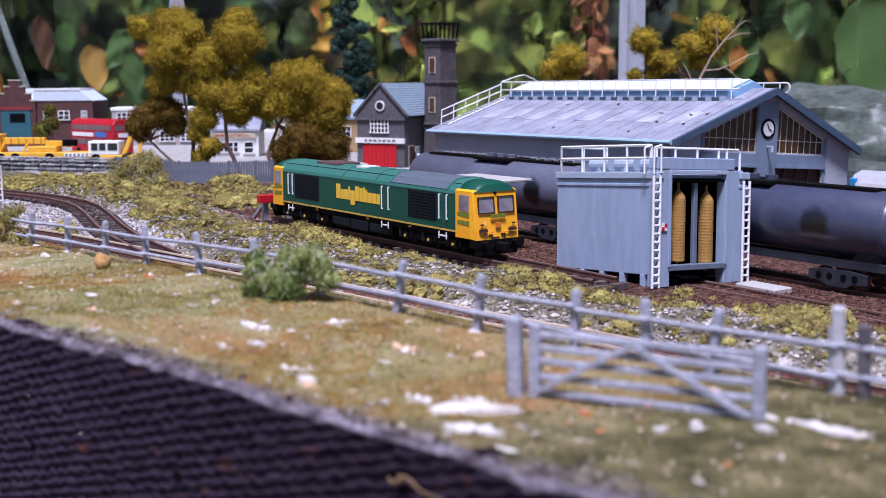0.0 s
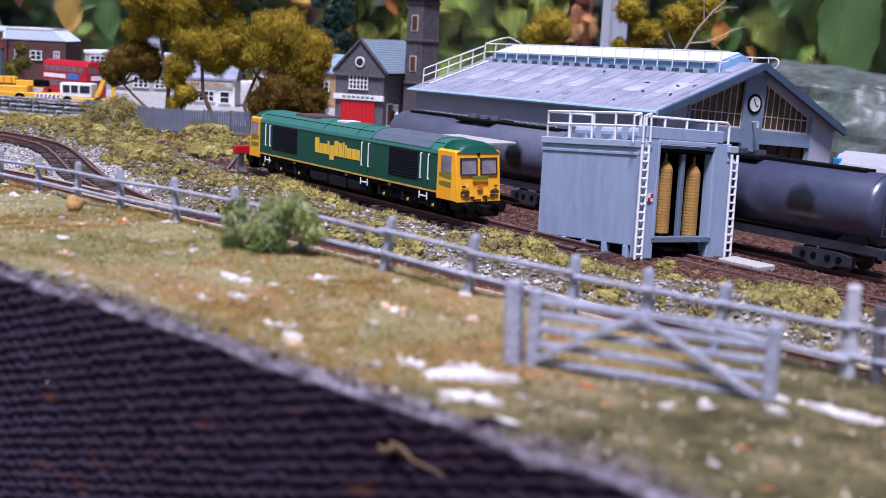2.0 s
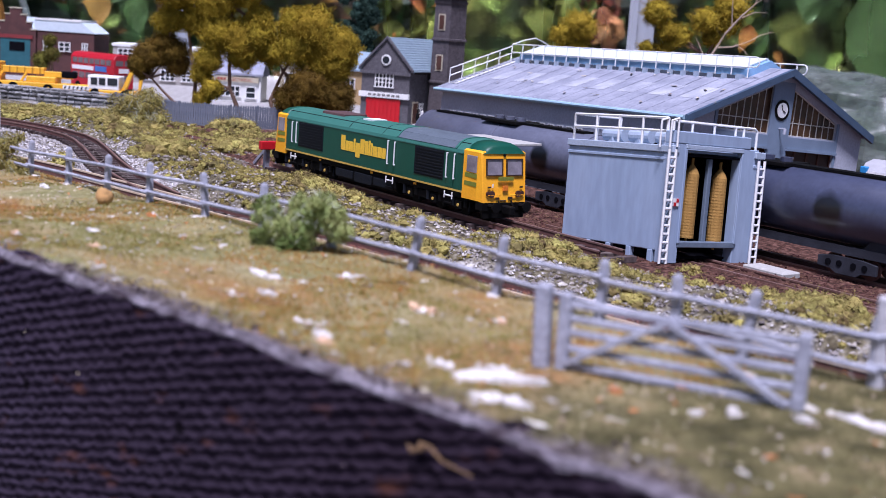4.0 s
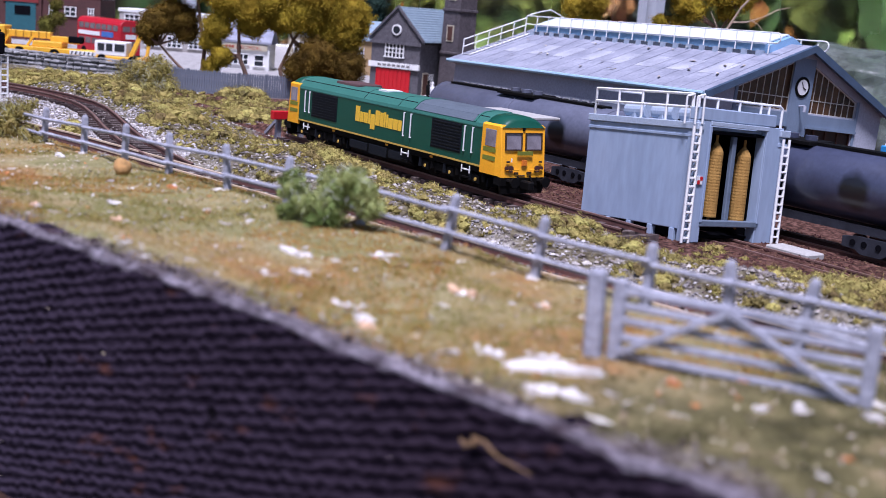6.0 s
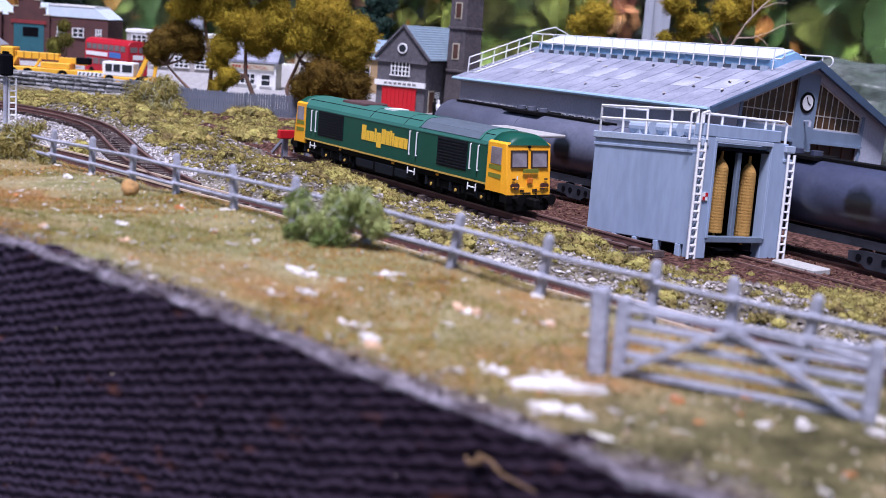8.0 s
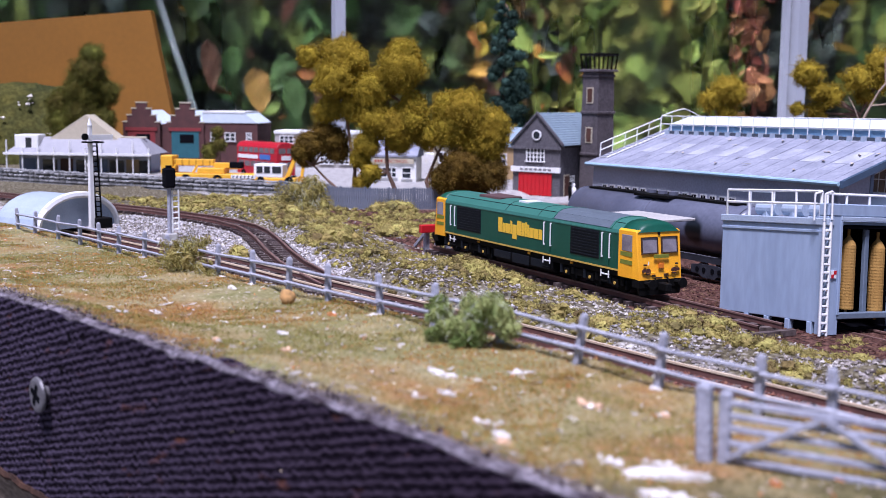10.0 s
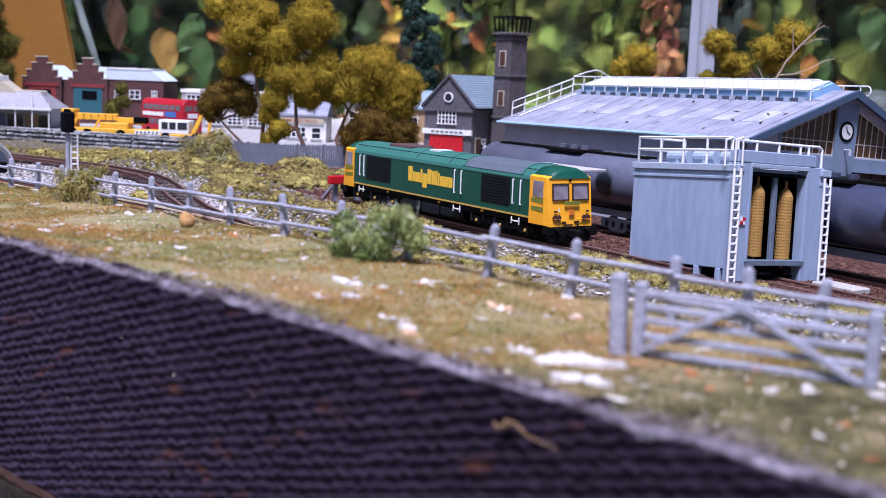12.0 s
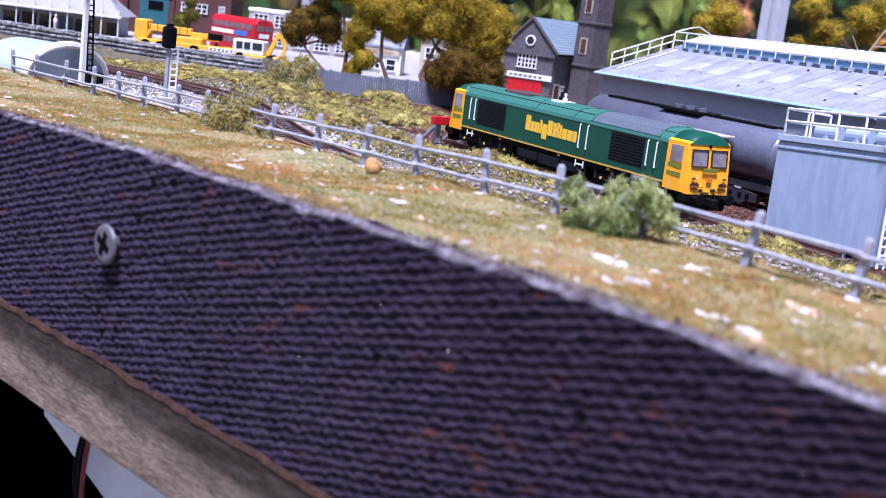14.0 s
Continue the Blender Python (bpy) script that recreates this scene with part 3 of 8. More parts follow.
M["rail_worn"] = mat("rail_worn", (0.28, 0.17, 0.14), (0.13, 0.07, 0.055), 0.5, metal=0.3, scale=0.6)


def track(path, label, sleepers=True, head="rail_worn"):
    t = new("railway_track")
    tagged(t, label, "track", kind="structure")
    if sleepers:
        me = None
        for x, y, z, a in line_points(path, 0.85):
            if me is None:
                bm = bmesh.new()
                bx(bm, -0.16, 0.16, -1.15, 1.15, -0.5, -0.26)
                ob = part("sleeper", bm, "sleeper", t)
                me = ob.data
            else:
                ob = new("sleeper", me)
                ob.parent = t
            ob.matrix_basis = pose(x * K, y * K, (z + random.uniform(-0.02, 0.02)) * K, 0, 0, math.degrees(a) + random.uniform(-1.5, 1.5))
    for side in (-1, 1):
        for nm, w, z0, z1, material in (("rail_web", 0.035, -0.27, -0.07, "rust"), ("rail_head", 0.06, -0.07, 0.0, head)):
            bm = bmesh.new()
            prev = None
            pts = line_points(path, 0.8)
            for x, y, z, a in pts:
                c = Vector((x - math.sin(a) * side * GAUGE / 2, y + math.cos(a) * side * GAUGE / 2, z))
                o = Vector((-math.sin(a), math.cos(a), 0)) * w
                ring = [bm.verts.new(c + v) for v in (o + Vector((0, 0, z0)), o + Vector((0, 0, z1)), -o + Vector((0, 0, z1)), -o + Vector((0, 0, z0)))]
                if prev:
                    for i in range(4):
                        bm.faces.new((prev[i], ring[i], ring[(i + 1) % 4], prev[(i + 1) % 4]))
                prev = ring
            part(nm, bm, material, t)
    return t


track([(-21.5, 0, 0), (8.0, 0, 0)], "rusty siding track under the freight locomotive")
track([(-2, 5.0, -0.62), (42, 5.0, -0.62)], "rusty track leading out of the washing plant")
track([(-45, 9.6, -0.75), (42, 10.6, -0.75)], "rusty sidings track under the tank wagons")
front = [(x, track_y(x), TRACK_Z) for x in np.arange(-62, 60, 2.0)]
track(front, "single running line with polished rails behind the field fence", head="rail_top")
track([(x, y, TRACK_Z + 0.005) for x, y in BRANCH], "curved branch track joining the running line")


# ---- fence and gate ----
def fence():
    f = thing("field_fence", pose(0, 0, 0), "weathered grey timber post and rail fence beside the railway", "fence")
    posts = [-24, -21.0, -17.2, -13.9, -11.2, -8.8, -5.8, -3.4, -1.1, 1.3, 4.2, 6.85, 9.45, 12.5, 15.2, 18.1, 21.0, 23.6, 26.3, 27.85, 29.1, 31.3, 33.6]
    for i, x in enumerate(posts):
        bm = bmesh.new()
        loft(bm, [[(-w, -w, z), (w, -w, z), (w, w, z), (-w, w, z)] for w, z in ((0.088, -0.35), (0.08, 1.12), (0.045, 1.2))])
        ob = part("post", bm, "fence", f, bevel=0.015)
        ob.matrix_basis = Matrix.Translation(Vector((x, fence_y(x), field_z(x))) * K) @ pose(0, 0, 0, random.uniform(-4, 4), random.uniform(-7, 7), 7.3)
    for h in (0.85, 0.35):
        for x, q in zip(posts, posts[1:]):
            bm = bmesh.new()
            a = Vector((x - 0.1, fence_y(x) - 0.1, field_z(x) + h + random.uniform(-0.04, 0.04)))
            b = Vector((q + 0.1, fence_y(q) - 0.1, field_z(q) + h + random.uniform(-0.04, 0.04)))
            rod(bm, a, b, 0.06, seg=6)
            part("rail", bm, "fence", f)


fence()


def gate():
    g = thing("field_gate", pose(28.36, -21.12, 2.92, 0, 0, 30.5), "grey five-bar timber field gate, closed, with cross braces", "gate")
    L = 3.85
    for x0, w, h in ((0.0, 0.1, 1.3), (L - 0.2, 0.1, 1.25)):
        box_part("stile", x0, x0 + 0.2, -0.09, 0.09, 0.05, h, "fence", g, bevel=0.025)
    for z in (0.15, 0.42, 0.68, 0.9, 1.12):
        box_part("bar", 0.15, L - 0.1, -0.05, 0.05, z - 0.052, z + 0.052, "fence", g, bevel=0.015)
    for a, b in (((0.2, 0.2), (1.75, 1.1)), ((1.75, 1.1), (L - 0.25, 0.15))):
        bm = bmesh.new()
        rod(bm, (a[0], -0.1, a[1]), (b[0], -0.1, b[1]), 0.062, seg=4)
        part("brace", bm, "fence", g)
    return g


gate()


def post(name, x, y, z, h, r, material, label):
    bm = bmesh.new()
    bx(bm, -r, r, -r, r, -0.3, h)
    bmesh.ops.bevel(bm, geom=bm.edges[:], offset=r * 0.3, segments=1, affect="EDGES")
    ob = part(name, bm, material)
    ob.matrix_world = pose(x * K, y * K, z * K, 1, -2, 30)
    return tagged(ob, label, "post")


M["post_pale"] = mat("post_pale", (0.55, 0.54, 0.55), (0.38, 0.37, 0.39), 0.75, scale=1.5, bump=0.3)
post("gate_post", 28.2, -21.27, 2.95, 1.38, 0.13, "fence", "square grey timber post at the hanging side of the gate")
post("fence_post", 31.35, -16.95, 2.9, 1.6, 0.105, "post_pale", "pale fence post by the field gate")
post("fence_post", 31.78, -16.85, 2.9, 1.35, 0.1, "dark_stone", "dark leaning fence post by the field gate")


# ---- locomotive ----
def locomotive():
    t = thing("freight_locomotive", pose(0, 0, 0), "green and yellow six-axle diesel freight locomotive standing on a siding", "locomotive")
    L = -20.3
    bm = bmesh.new()
    prism(bm, [(-1.32, 1.12), (1.32, 1.12), (1.32, 2.92), (-1.32, 2.92)], L + 1.5, -1.5)
    body = part("body", bm, "loco_green", t, bevel=0.02)
    roof = [(-1.32, 2.93), (-1.28, 3.06), (-1.0, 3.36), (-0.72, 3.5), (-0.3, 3.56), (0.3, 3.56), (0.72, 3.5), (1.0, 3.36), (1.28, 3.06), (1.32, 2.93)]
    bm = bmesh.new()
    prism(bm, roof, L + 1.35, -1.35)
    rf = part("roof", bm, "loco_roof", t, "green weathered roof")
    bm = bmesh.new()
    prism(bm, [(y * 1.012, z + 0.02) for y, z in roof[1:9]] + [(1.0, 3.2), (-1.0, 3.2)], -7.1, -2.3)
    part("roof_hatch", bm, "loco_hatch", rf, "grey roof hatch")
    bm = bmesh.new()
    prism(bm, [(-0.75, 3.4), (0.75, 3.4), (0.7, 3.64), (-0.7, 3.64)], -15.8, -13.4)
    part("radiator_grille", bm, "loco_brown", rf, "dull brown radiator grille", bevel=0.04)
    box_part("roof_panel", -11.6, -10.7, -0.62, 0.3, 3.45, 3.6, "white", rf, "white roof panel")
    for s in (-1, 1):
        bm = bmesh.new()
        rod(bm, (L + 1.4, s * 1.0, 3.365), (-1.45, s * 1.0, 3.365), 0.022, seg=4)
        part("roof_seam", bm, "grille", rf, "dark seam along the roof")
    for x in (-11.9, -8.6):
        bm = bmesh.new()
        prism(bm, [(y * 1.005, z + 0.012) for y, z in roof[1:9]] + [(1.0, 3.2), (-1.0, 3.2)], x - 0.015, x + 0.015)
        part("panel_joint", bm, "grille", rf)
    for x in (-7.2, -2.2):
        bm = bmesh.new()
        prism(bm, [(y * 1.02, z + 0.035) for y, z in roof[1:9]] + [(1.0, 3.2), (-1.0, 3.2)], x - 0.06, x + 0.06)
        part("roof_rib", bm, "loco_roof", rf)
    # side panels, stripe, rails and lettering blocks
    for s in (-1, 1):
        y = 1.32 * s
        for x0, x1 in ((-17.3, -14.5), (-5.5, -3.05)):
            bm = bmesh.new()
            bx(bm, x0, x1, min(y, y + s * 0.02), max(y, y + s * 0.02), 1.5, 2.85)
            g = part("side_grille", bm, "grille", body, "dark louvred side grille")
            for k in range(9):
                z = 1.58 + k * 0.145
                box_part("louvre", x0 + 0.05, x1 - 0.05, min(y, y + s * 0.045), max(y, y + s * 0.028), z, z + 0.05, "grille", g)
        box_part("stripe", L + 1.5, -1.5, min(y, y + s * 0.025), max(y, y + s * 0.025), 1.12, 1.2, "stripe", body, "thin yellow waist stripe")
        box_part("panel_line", L + 1.6, -1.6, min(y, y + s * 0.02), max(y, y + s * 0.02), 2.88, 2.93, "loco_roof", body)
        for x in (-18.0, -17.5, -7.87, -7.25, -2.76, -2.15):
            bm = bmesh.new()
            rod(bm, (x, y + s * 0.07, 1.65), (x, y + s * 0.07, 2.82), 0.035)
            for z in (1.67, 2.8):
                rod(bm, (x, y, z), (x, y + s * 0.07, z), 0.03)
            part("handrail", bm, "white", body, "white handrail")
            bm = bmesh.new()
            rod(bm, (x, y + s * 0.07, 0.72), (x, y + s * 0.07, 1.05), 0.03)
            part("step_rail", bm, "white", body)
        for x0 in (-18.0, -7.87, -2.76):
            box_part("footstep", x0 - 0.02, x0 + 0.6, min(y, y + s * 0.09), max(y, y + s * 0.09), 0.84, 0.89, "white", body)
            box_part("footstep", x0 - 0.02, x0 + 0.6, min(y, y + s * 0.09), max(y, y + s * 0.09), 0.5, 0.55, "black", body)
            box_part("door", x0 + 0.06, x0 + 0.5, min(y, y + s * 0.015), max(y, y + s * 0.015), 1.25, 2.84, "loco_green", body, bevel=0.005)
        # the name on the side, as plain yellow blocks
        x = -12.55
        for w, h in ((0.42, 0.78), (0.3, 0.52), (0.4, 0.52), (0.16, 0.7), (0.42, 0.52), (0.4, 0.76), (0.3, 0.7), (0.16, 0.76), (0.16, 0.66), (0.4, 0.52), (0.4, 0.52), (0.3, 0.52)):
            drop = 0.24 if (w, h) == (0.42, 0.52) else 0.0
            xa, xb = (x, x + w) if s < 0 else (-20.5 - x - w, -20.5 - x)
            box_part("lettering_block", xa, xb, min(y, y + s * 0.02), max(y, y + s * 0.02), 1.85 - drop, 1.85 + h, "letter_yellow", body)
            x += w + 0.055
    # cabs
    for e in (0, 1):
        cab = new("cab")
        cab.parent = t
        cab.matrix_basis = pose(0, 0, 0) if e == 0 else pose(L * K, 0, 0, 0, 0, 180)
        tagged(cab, "yellow cab end with twin windscreens")

        bm = bmesh.new()
        rows = []
        for x, hw in ((-1.5, 1.325), (-0.42, 1.3), (-0.3, 1.27)):
            rows.append([(x, -hw, 0.9), (x, hw, 0.9), (x, hw, 3.08), (x, hw * 0.9, 3.16), (x, -hw * 0.9, 3.16), (x, -hw, 3.08)])
        hw = 1.22
        rows.append([(0.0, -hw, 0.85), (0.0, hw, 0.85), (-0.24, hw, 3.02), (-0.26, hw * 0.9, 3.1), (-0.26, -hw * 0.9, 3.1), (-0.24, -hw, 3.02)])
        loft(bm, rows)
        shell = part("cab_shell", bm, "loco_yellow", cab, "bright yellow cab shell")
        bm = bmesh.new()
        rr = []
        for x, sc, up in ((-1.4, 1.0, 0.0), (-0.75, 0.99, -0.02), (-0.38, 0.96, -0.08), (-0.2, 0.9, -0.22)):
            rr.append([(x, yy * sc, max(3.05, zz + up) if zz > 3.0 else 3.05) for yy, zz in roof])
        loft(bm, rr)
        part("cab_roof", bm, "loco_green", cab, "dark green domed cab roof", smooth=True)
        # windscreens set in frames
        for yc in (-0.57, 0.57):
            tilt = pose(-0.165 * K, yc * K, 2.44 * K, 0, -6.3, 0)
            bm = bmesh.new()
            for y0, y1, z0, z1 in ((-0.47, 0.47, 0.34, 0.39), (-0.47, 0.47, -0.39, -0.34), (-0.47, -0.42, -0.34, 0.34), (0.42, 0.47, -0.34, 0.34)):
                bx(bm, -0.04, 0.06, y0, y1, z0, z1)
            fr = part("windscreen_frame", bm, "gasket", cab, "dark brown rubber surround")
            fr.matrix_basis = tilt
            bm = bmesh.new()
            bx(bm, -0.03, 0.02, -0.42, 0.42, -0.34, 0.34)
            gl = part("windscreen", bm, "cab_glass", cab, "grey reflecting windscreen")
            gl.matrix_basis = tilt
        bm = bmesh.new()
        rod(bm, (-0.24, 0, 2.98), (-0.18, 0, 2.98), 0.07, seg=10)
        part("top_light", bm, "black", cab)
        for s in (-1, 1):
            y = 1.3 * s
            box_part("cab_side_window", -1.25, -0.48, min(y, y + s * 0.03), max(y, y + s * 0.03), 2.14, 2.9, "cab_glass", cab, "side window", bevel=0.01)
            for z in (1.52, 1.9):
                box_part("marking", -1.35, -0.45, min(y, y + s * 0.025), max(y, y + s * 0.025), z, z + 0.2, "marking", cab)
            bm = bmesh.new()
            rod(bm, (0.0, 0.75 * s, 1.25), (0.07, 0.75 * s, 1.25), 0.15, seg=12)
            rod(bm, (0.0, 0.98 * s, 1.28), (0.06, 0.98 * s, 1.28), 0.1, seg=8)
            part("headlight", bm, "lens", cab, "round headlight cluster")
            bm = bmesh.new()
            rod(bm, (0.0, 0.87 * s, 0.72), (0.55, 0.87 * s, 0.72), 0.1, seg=8)
            rod(bm, (0.5, 0.87 * s, 0.72), (0.6, 0.87 * s, 0.72), 0.24, seg=10)
            part("buffer", bm, "black", cab)
        box_part("nose_marking", -0.04, 0.015, -0.4, 0.45, 1.85, 2.02, "marking", cab, bevel=0.004)
        for y0, y1, z0, z1, mt in ((-0.12, 0.16, 1.38, 1.62, "nose_orange"), (-0.5, -0.3, 1.0, 1.1, "gasket"), (0.2, 0.45, 1.0, 1.12, "gasket"), (-0.98, -0.82, 1.52, 1.6, "gasket"), (0.85, 1.0, 1.52, 1.6, "gasket"), (-0.25, 0.1, 0.92, 0.97, "gasket")):
            box_part("nose_fitting", -0.03, 0.04, y0, y1, z0, z1, mt, cab, bevel=0.01)
        for s in (-1, 1):
            bm = bmesh.new()
            rod(bm, (0.05, 0.3 * s, 1.2), (0.05, 1.0 * s, 1.2), 0.025, seg=5)
            part("grab_rail", bm, "loco_yellow", cab)
            bm = bmesh.new()
            tube(bm, [Vector((0.05, 0.35 * s, 0.95)), Vector((0.2, 0.38 * s, 0.7)), Vector((0.12, 0.4 * s, 0.4))], 0.04, 5)
            part("brake_hose", bm, "black", cab)
        box_part("nose_grab", 0.0, 0.04, -0.75, -0.7, 1.55, 1.72, "white", cab)
        bm = bmesh.new()
        prism(bm, [(-1.25, 0.5), (1.25, 0.5), (1.25, 0.86), (-1.25, 0.86)], -0.5, 0.04)
        part("buffer_beam", bm, "black", cab)
        bm = bmesh.new()
        bx(bm, 0.02, 0.7, -0.16, 0.16, 0.35, 0.75)
        part("coupling", bm, "black", cab, bevel=0.05)
        bm = bmesh.new()
        prism(bm, [(-1.15, 0.15), (1.15, 0.15), (1.25, 0.5), (-1.25, 0.5)], -0.15, 0.0)
        part("snow_plough", bm, "black", cab)
    # underframe
    box_part("solebar", L + 0.4, -0.4, -1.22, 1.22, 0.82, 1.12, "black", t, bevel=0.03)
    bm = bmesh.new()
    prism(bm, [(-1.25, 0.85), (1.25, 0.85), (1.25, 0.45), (0.9, 0.2), (-0.9, 0.2), (-1.25, 0.45)], -13.2, -7.2)
    part("fuel_tank", bm, "black", t, bevel=0.04)
    for xc in (-3.9, L + 3.9):
        bog = new("bogie")
        bog.parent = t
        bog.matrix_basis = pose(xc * K, 0, 0)
        for s in (-1, 1):
            bm = bmesh.new()
            prism(bm, [(-2.6, 0.75), (2.6, 0.75), (2.6, 0.5), (1.5, 0.42), (0, 0.38), (-1.5, 0.42), (-2.6, 0.5)], 1.0 * s, 1.14 * s, "y")
            for x in (-2.05, 0, 2.05):
                bx(bm, x - 0.25, x + 0.25, min(1.1 * s, 1.22 * s), max(1.1 * s, 1.22 * s), 0.33, 0.68)
                rod(bm, (x + 0.5, 1.12 * s, 0.45), (x + 0.5, 1.12 * s, 0.8), 0.12)
            part("side_frame", bm, "black", bog)
        for x in (-2.05, 0, 2.05):
            bm = bmesh.new()
            for s in (-1, 1):
                rod(bm, (x, 0.6 * s, 0.5), (x, 0.75 * s, 0.5), 0.5, seg=16)
            rod(bm, (x, -0.7, 0.5), (x, 0.7, 0.5), 0.1)
            part("wheelset", bm, "black", bog)
            for s in (-1, 1):
                bm = bmesh.new()
                rod(bm, (x, 1.21 * s, 0.5), (x, 1.26 * s, 0.5), 0.08, seg=10)
                part("axle_cover", bm, "stripe", bog, "ochre axle box cover")
                bm = bmesh.new()
                rod(bm, (x - 0.5, 1.16 * s, 0.4), (x - 0.5, 1.16 * s, 0.82), 0.1, seg=8)
                part("spring", bm, "grille", bog)
            box_part("brake_block", x + 0.55, x + 0.68, -1.05, 1.05, 0.25, 0.7, "grille", bog, bevel=0.02)
    for s in (-1, 1):
        for x0, x1, z0, z1 in ((-13.0, -11.3, 0.42, 0.82), (-11.1, -9.4, 0.34, 0.84), (-9.2, -7.4, 0.4, 0.8)):
            box_part("tank_panel", x0, x1, min(1.25 * s, 1.3 * s), max(1.25 * s, 1.3 * s), z0, z1, "grille", t, "black underframe locker", bevel=0.02)
        for x in (-15.0, -9.6, -5.6, -1.2):
            box_part("warning_plate", x, x + 0.22, min(1.22 * s, 1.25 * s), max(1.22 * s, 1.25 * s), 0.95, 1.05, "loco_yellow", t, "small yellow plate")
    return t


M["loco_roof"] = mat("loco_roof", (0.03, 0.13, 0.095), (0.04, 0.15, 0.115), 0.55, scale=0.5, bump=0.1)
M["loco_hatch"] = mat("loco_hatch", (0.1, 0.125, 0.15), (0.08, 0.1, 0.12), 0.6)
M["loco_brown"] = mat("loco_brown", (0.1, 0.05, 0.045), (0.06, 0.035, 0.035), 0.8, fine=20, bump=0.5)
M["stripe"] = mat("stripe", (0.55, 0.36, 0.06), (0.45, 0.28, 0.05), 0.6)
M["nose_orange"] = mat("nose_orange", (0.7, 0.2, 0.01), (0.6, 0.16, 0.01), 0.5)
M["letter_yellow"] = mat("letter_yellow", (0.85, 0.53, 0.03), (0.8, 0.48, 0.03), 0.5)
M["gasket"] = mat("gasket", (0.05, 0.025, 0.008), (0.03, 0.016, 0.008), 0.6)
M["cab_glass"] = mat("cab_glass", (0.3, 0.27, 0.29), (0.14, 0.12, 0.13), 0.15, bump=0, spec=0.6)
M["marking"] = mat("marking", (0.2, 0.22, 0.02), (0.15, 0.17, 0.02), 0.6)
M["lens"] = mat("lens", (0.08, 0.03, 0.02), (0.05, 0.02, 0.015), 0.3)
locomotive()


# ---- washing plant ----
def ladder(parent, x, y, z0, z1, name="ladder"):
    lad = new(name)
    lad.parent = parent
    lad.matrix_basis = pose(x * K, y * K, 0)
    for s in (-0.2, 0.2):
        bm = bmesh.new()
        rod(bm, (0, s, z0), (0, s, z1), 0.062, seg=6)
        part("stringer", bm, "white", lad)
    n = int((z1 - z0) / 0.36)
    for i in range(n):
        bm = bmesh.new()
        z = z0 + 0.2 + i * (z1 - z0 - 0.2) / n
        rod(bm, (0, -0.2, z), (0, 0.2, z), 0.055, seg=5)
        part("rung", bm, "white", lad)
    return lad


def rail_run(parent, pts, h, r=0.058, mid=True, material="white"):
    """A handrail of posts and rails along local points."""
    for a in pts:
        bm = bmesh.new()
        rod(bm, a, (a[0], a[1], a[2] + h), r)
        part("rail_post", bm, material, parent)
    for a, b in zip(pts, pts[1:]):
        for f in ((1.0, 0.52) if mid else (1.0,)):
            bm = bmesh.new()
            rod(bm, (a[0], a[1], a[2] + h * f), (b[0], b[1], b[2] + h * f), r)
            part("handrail", bm, material, parent)


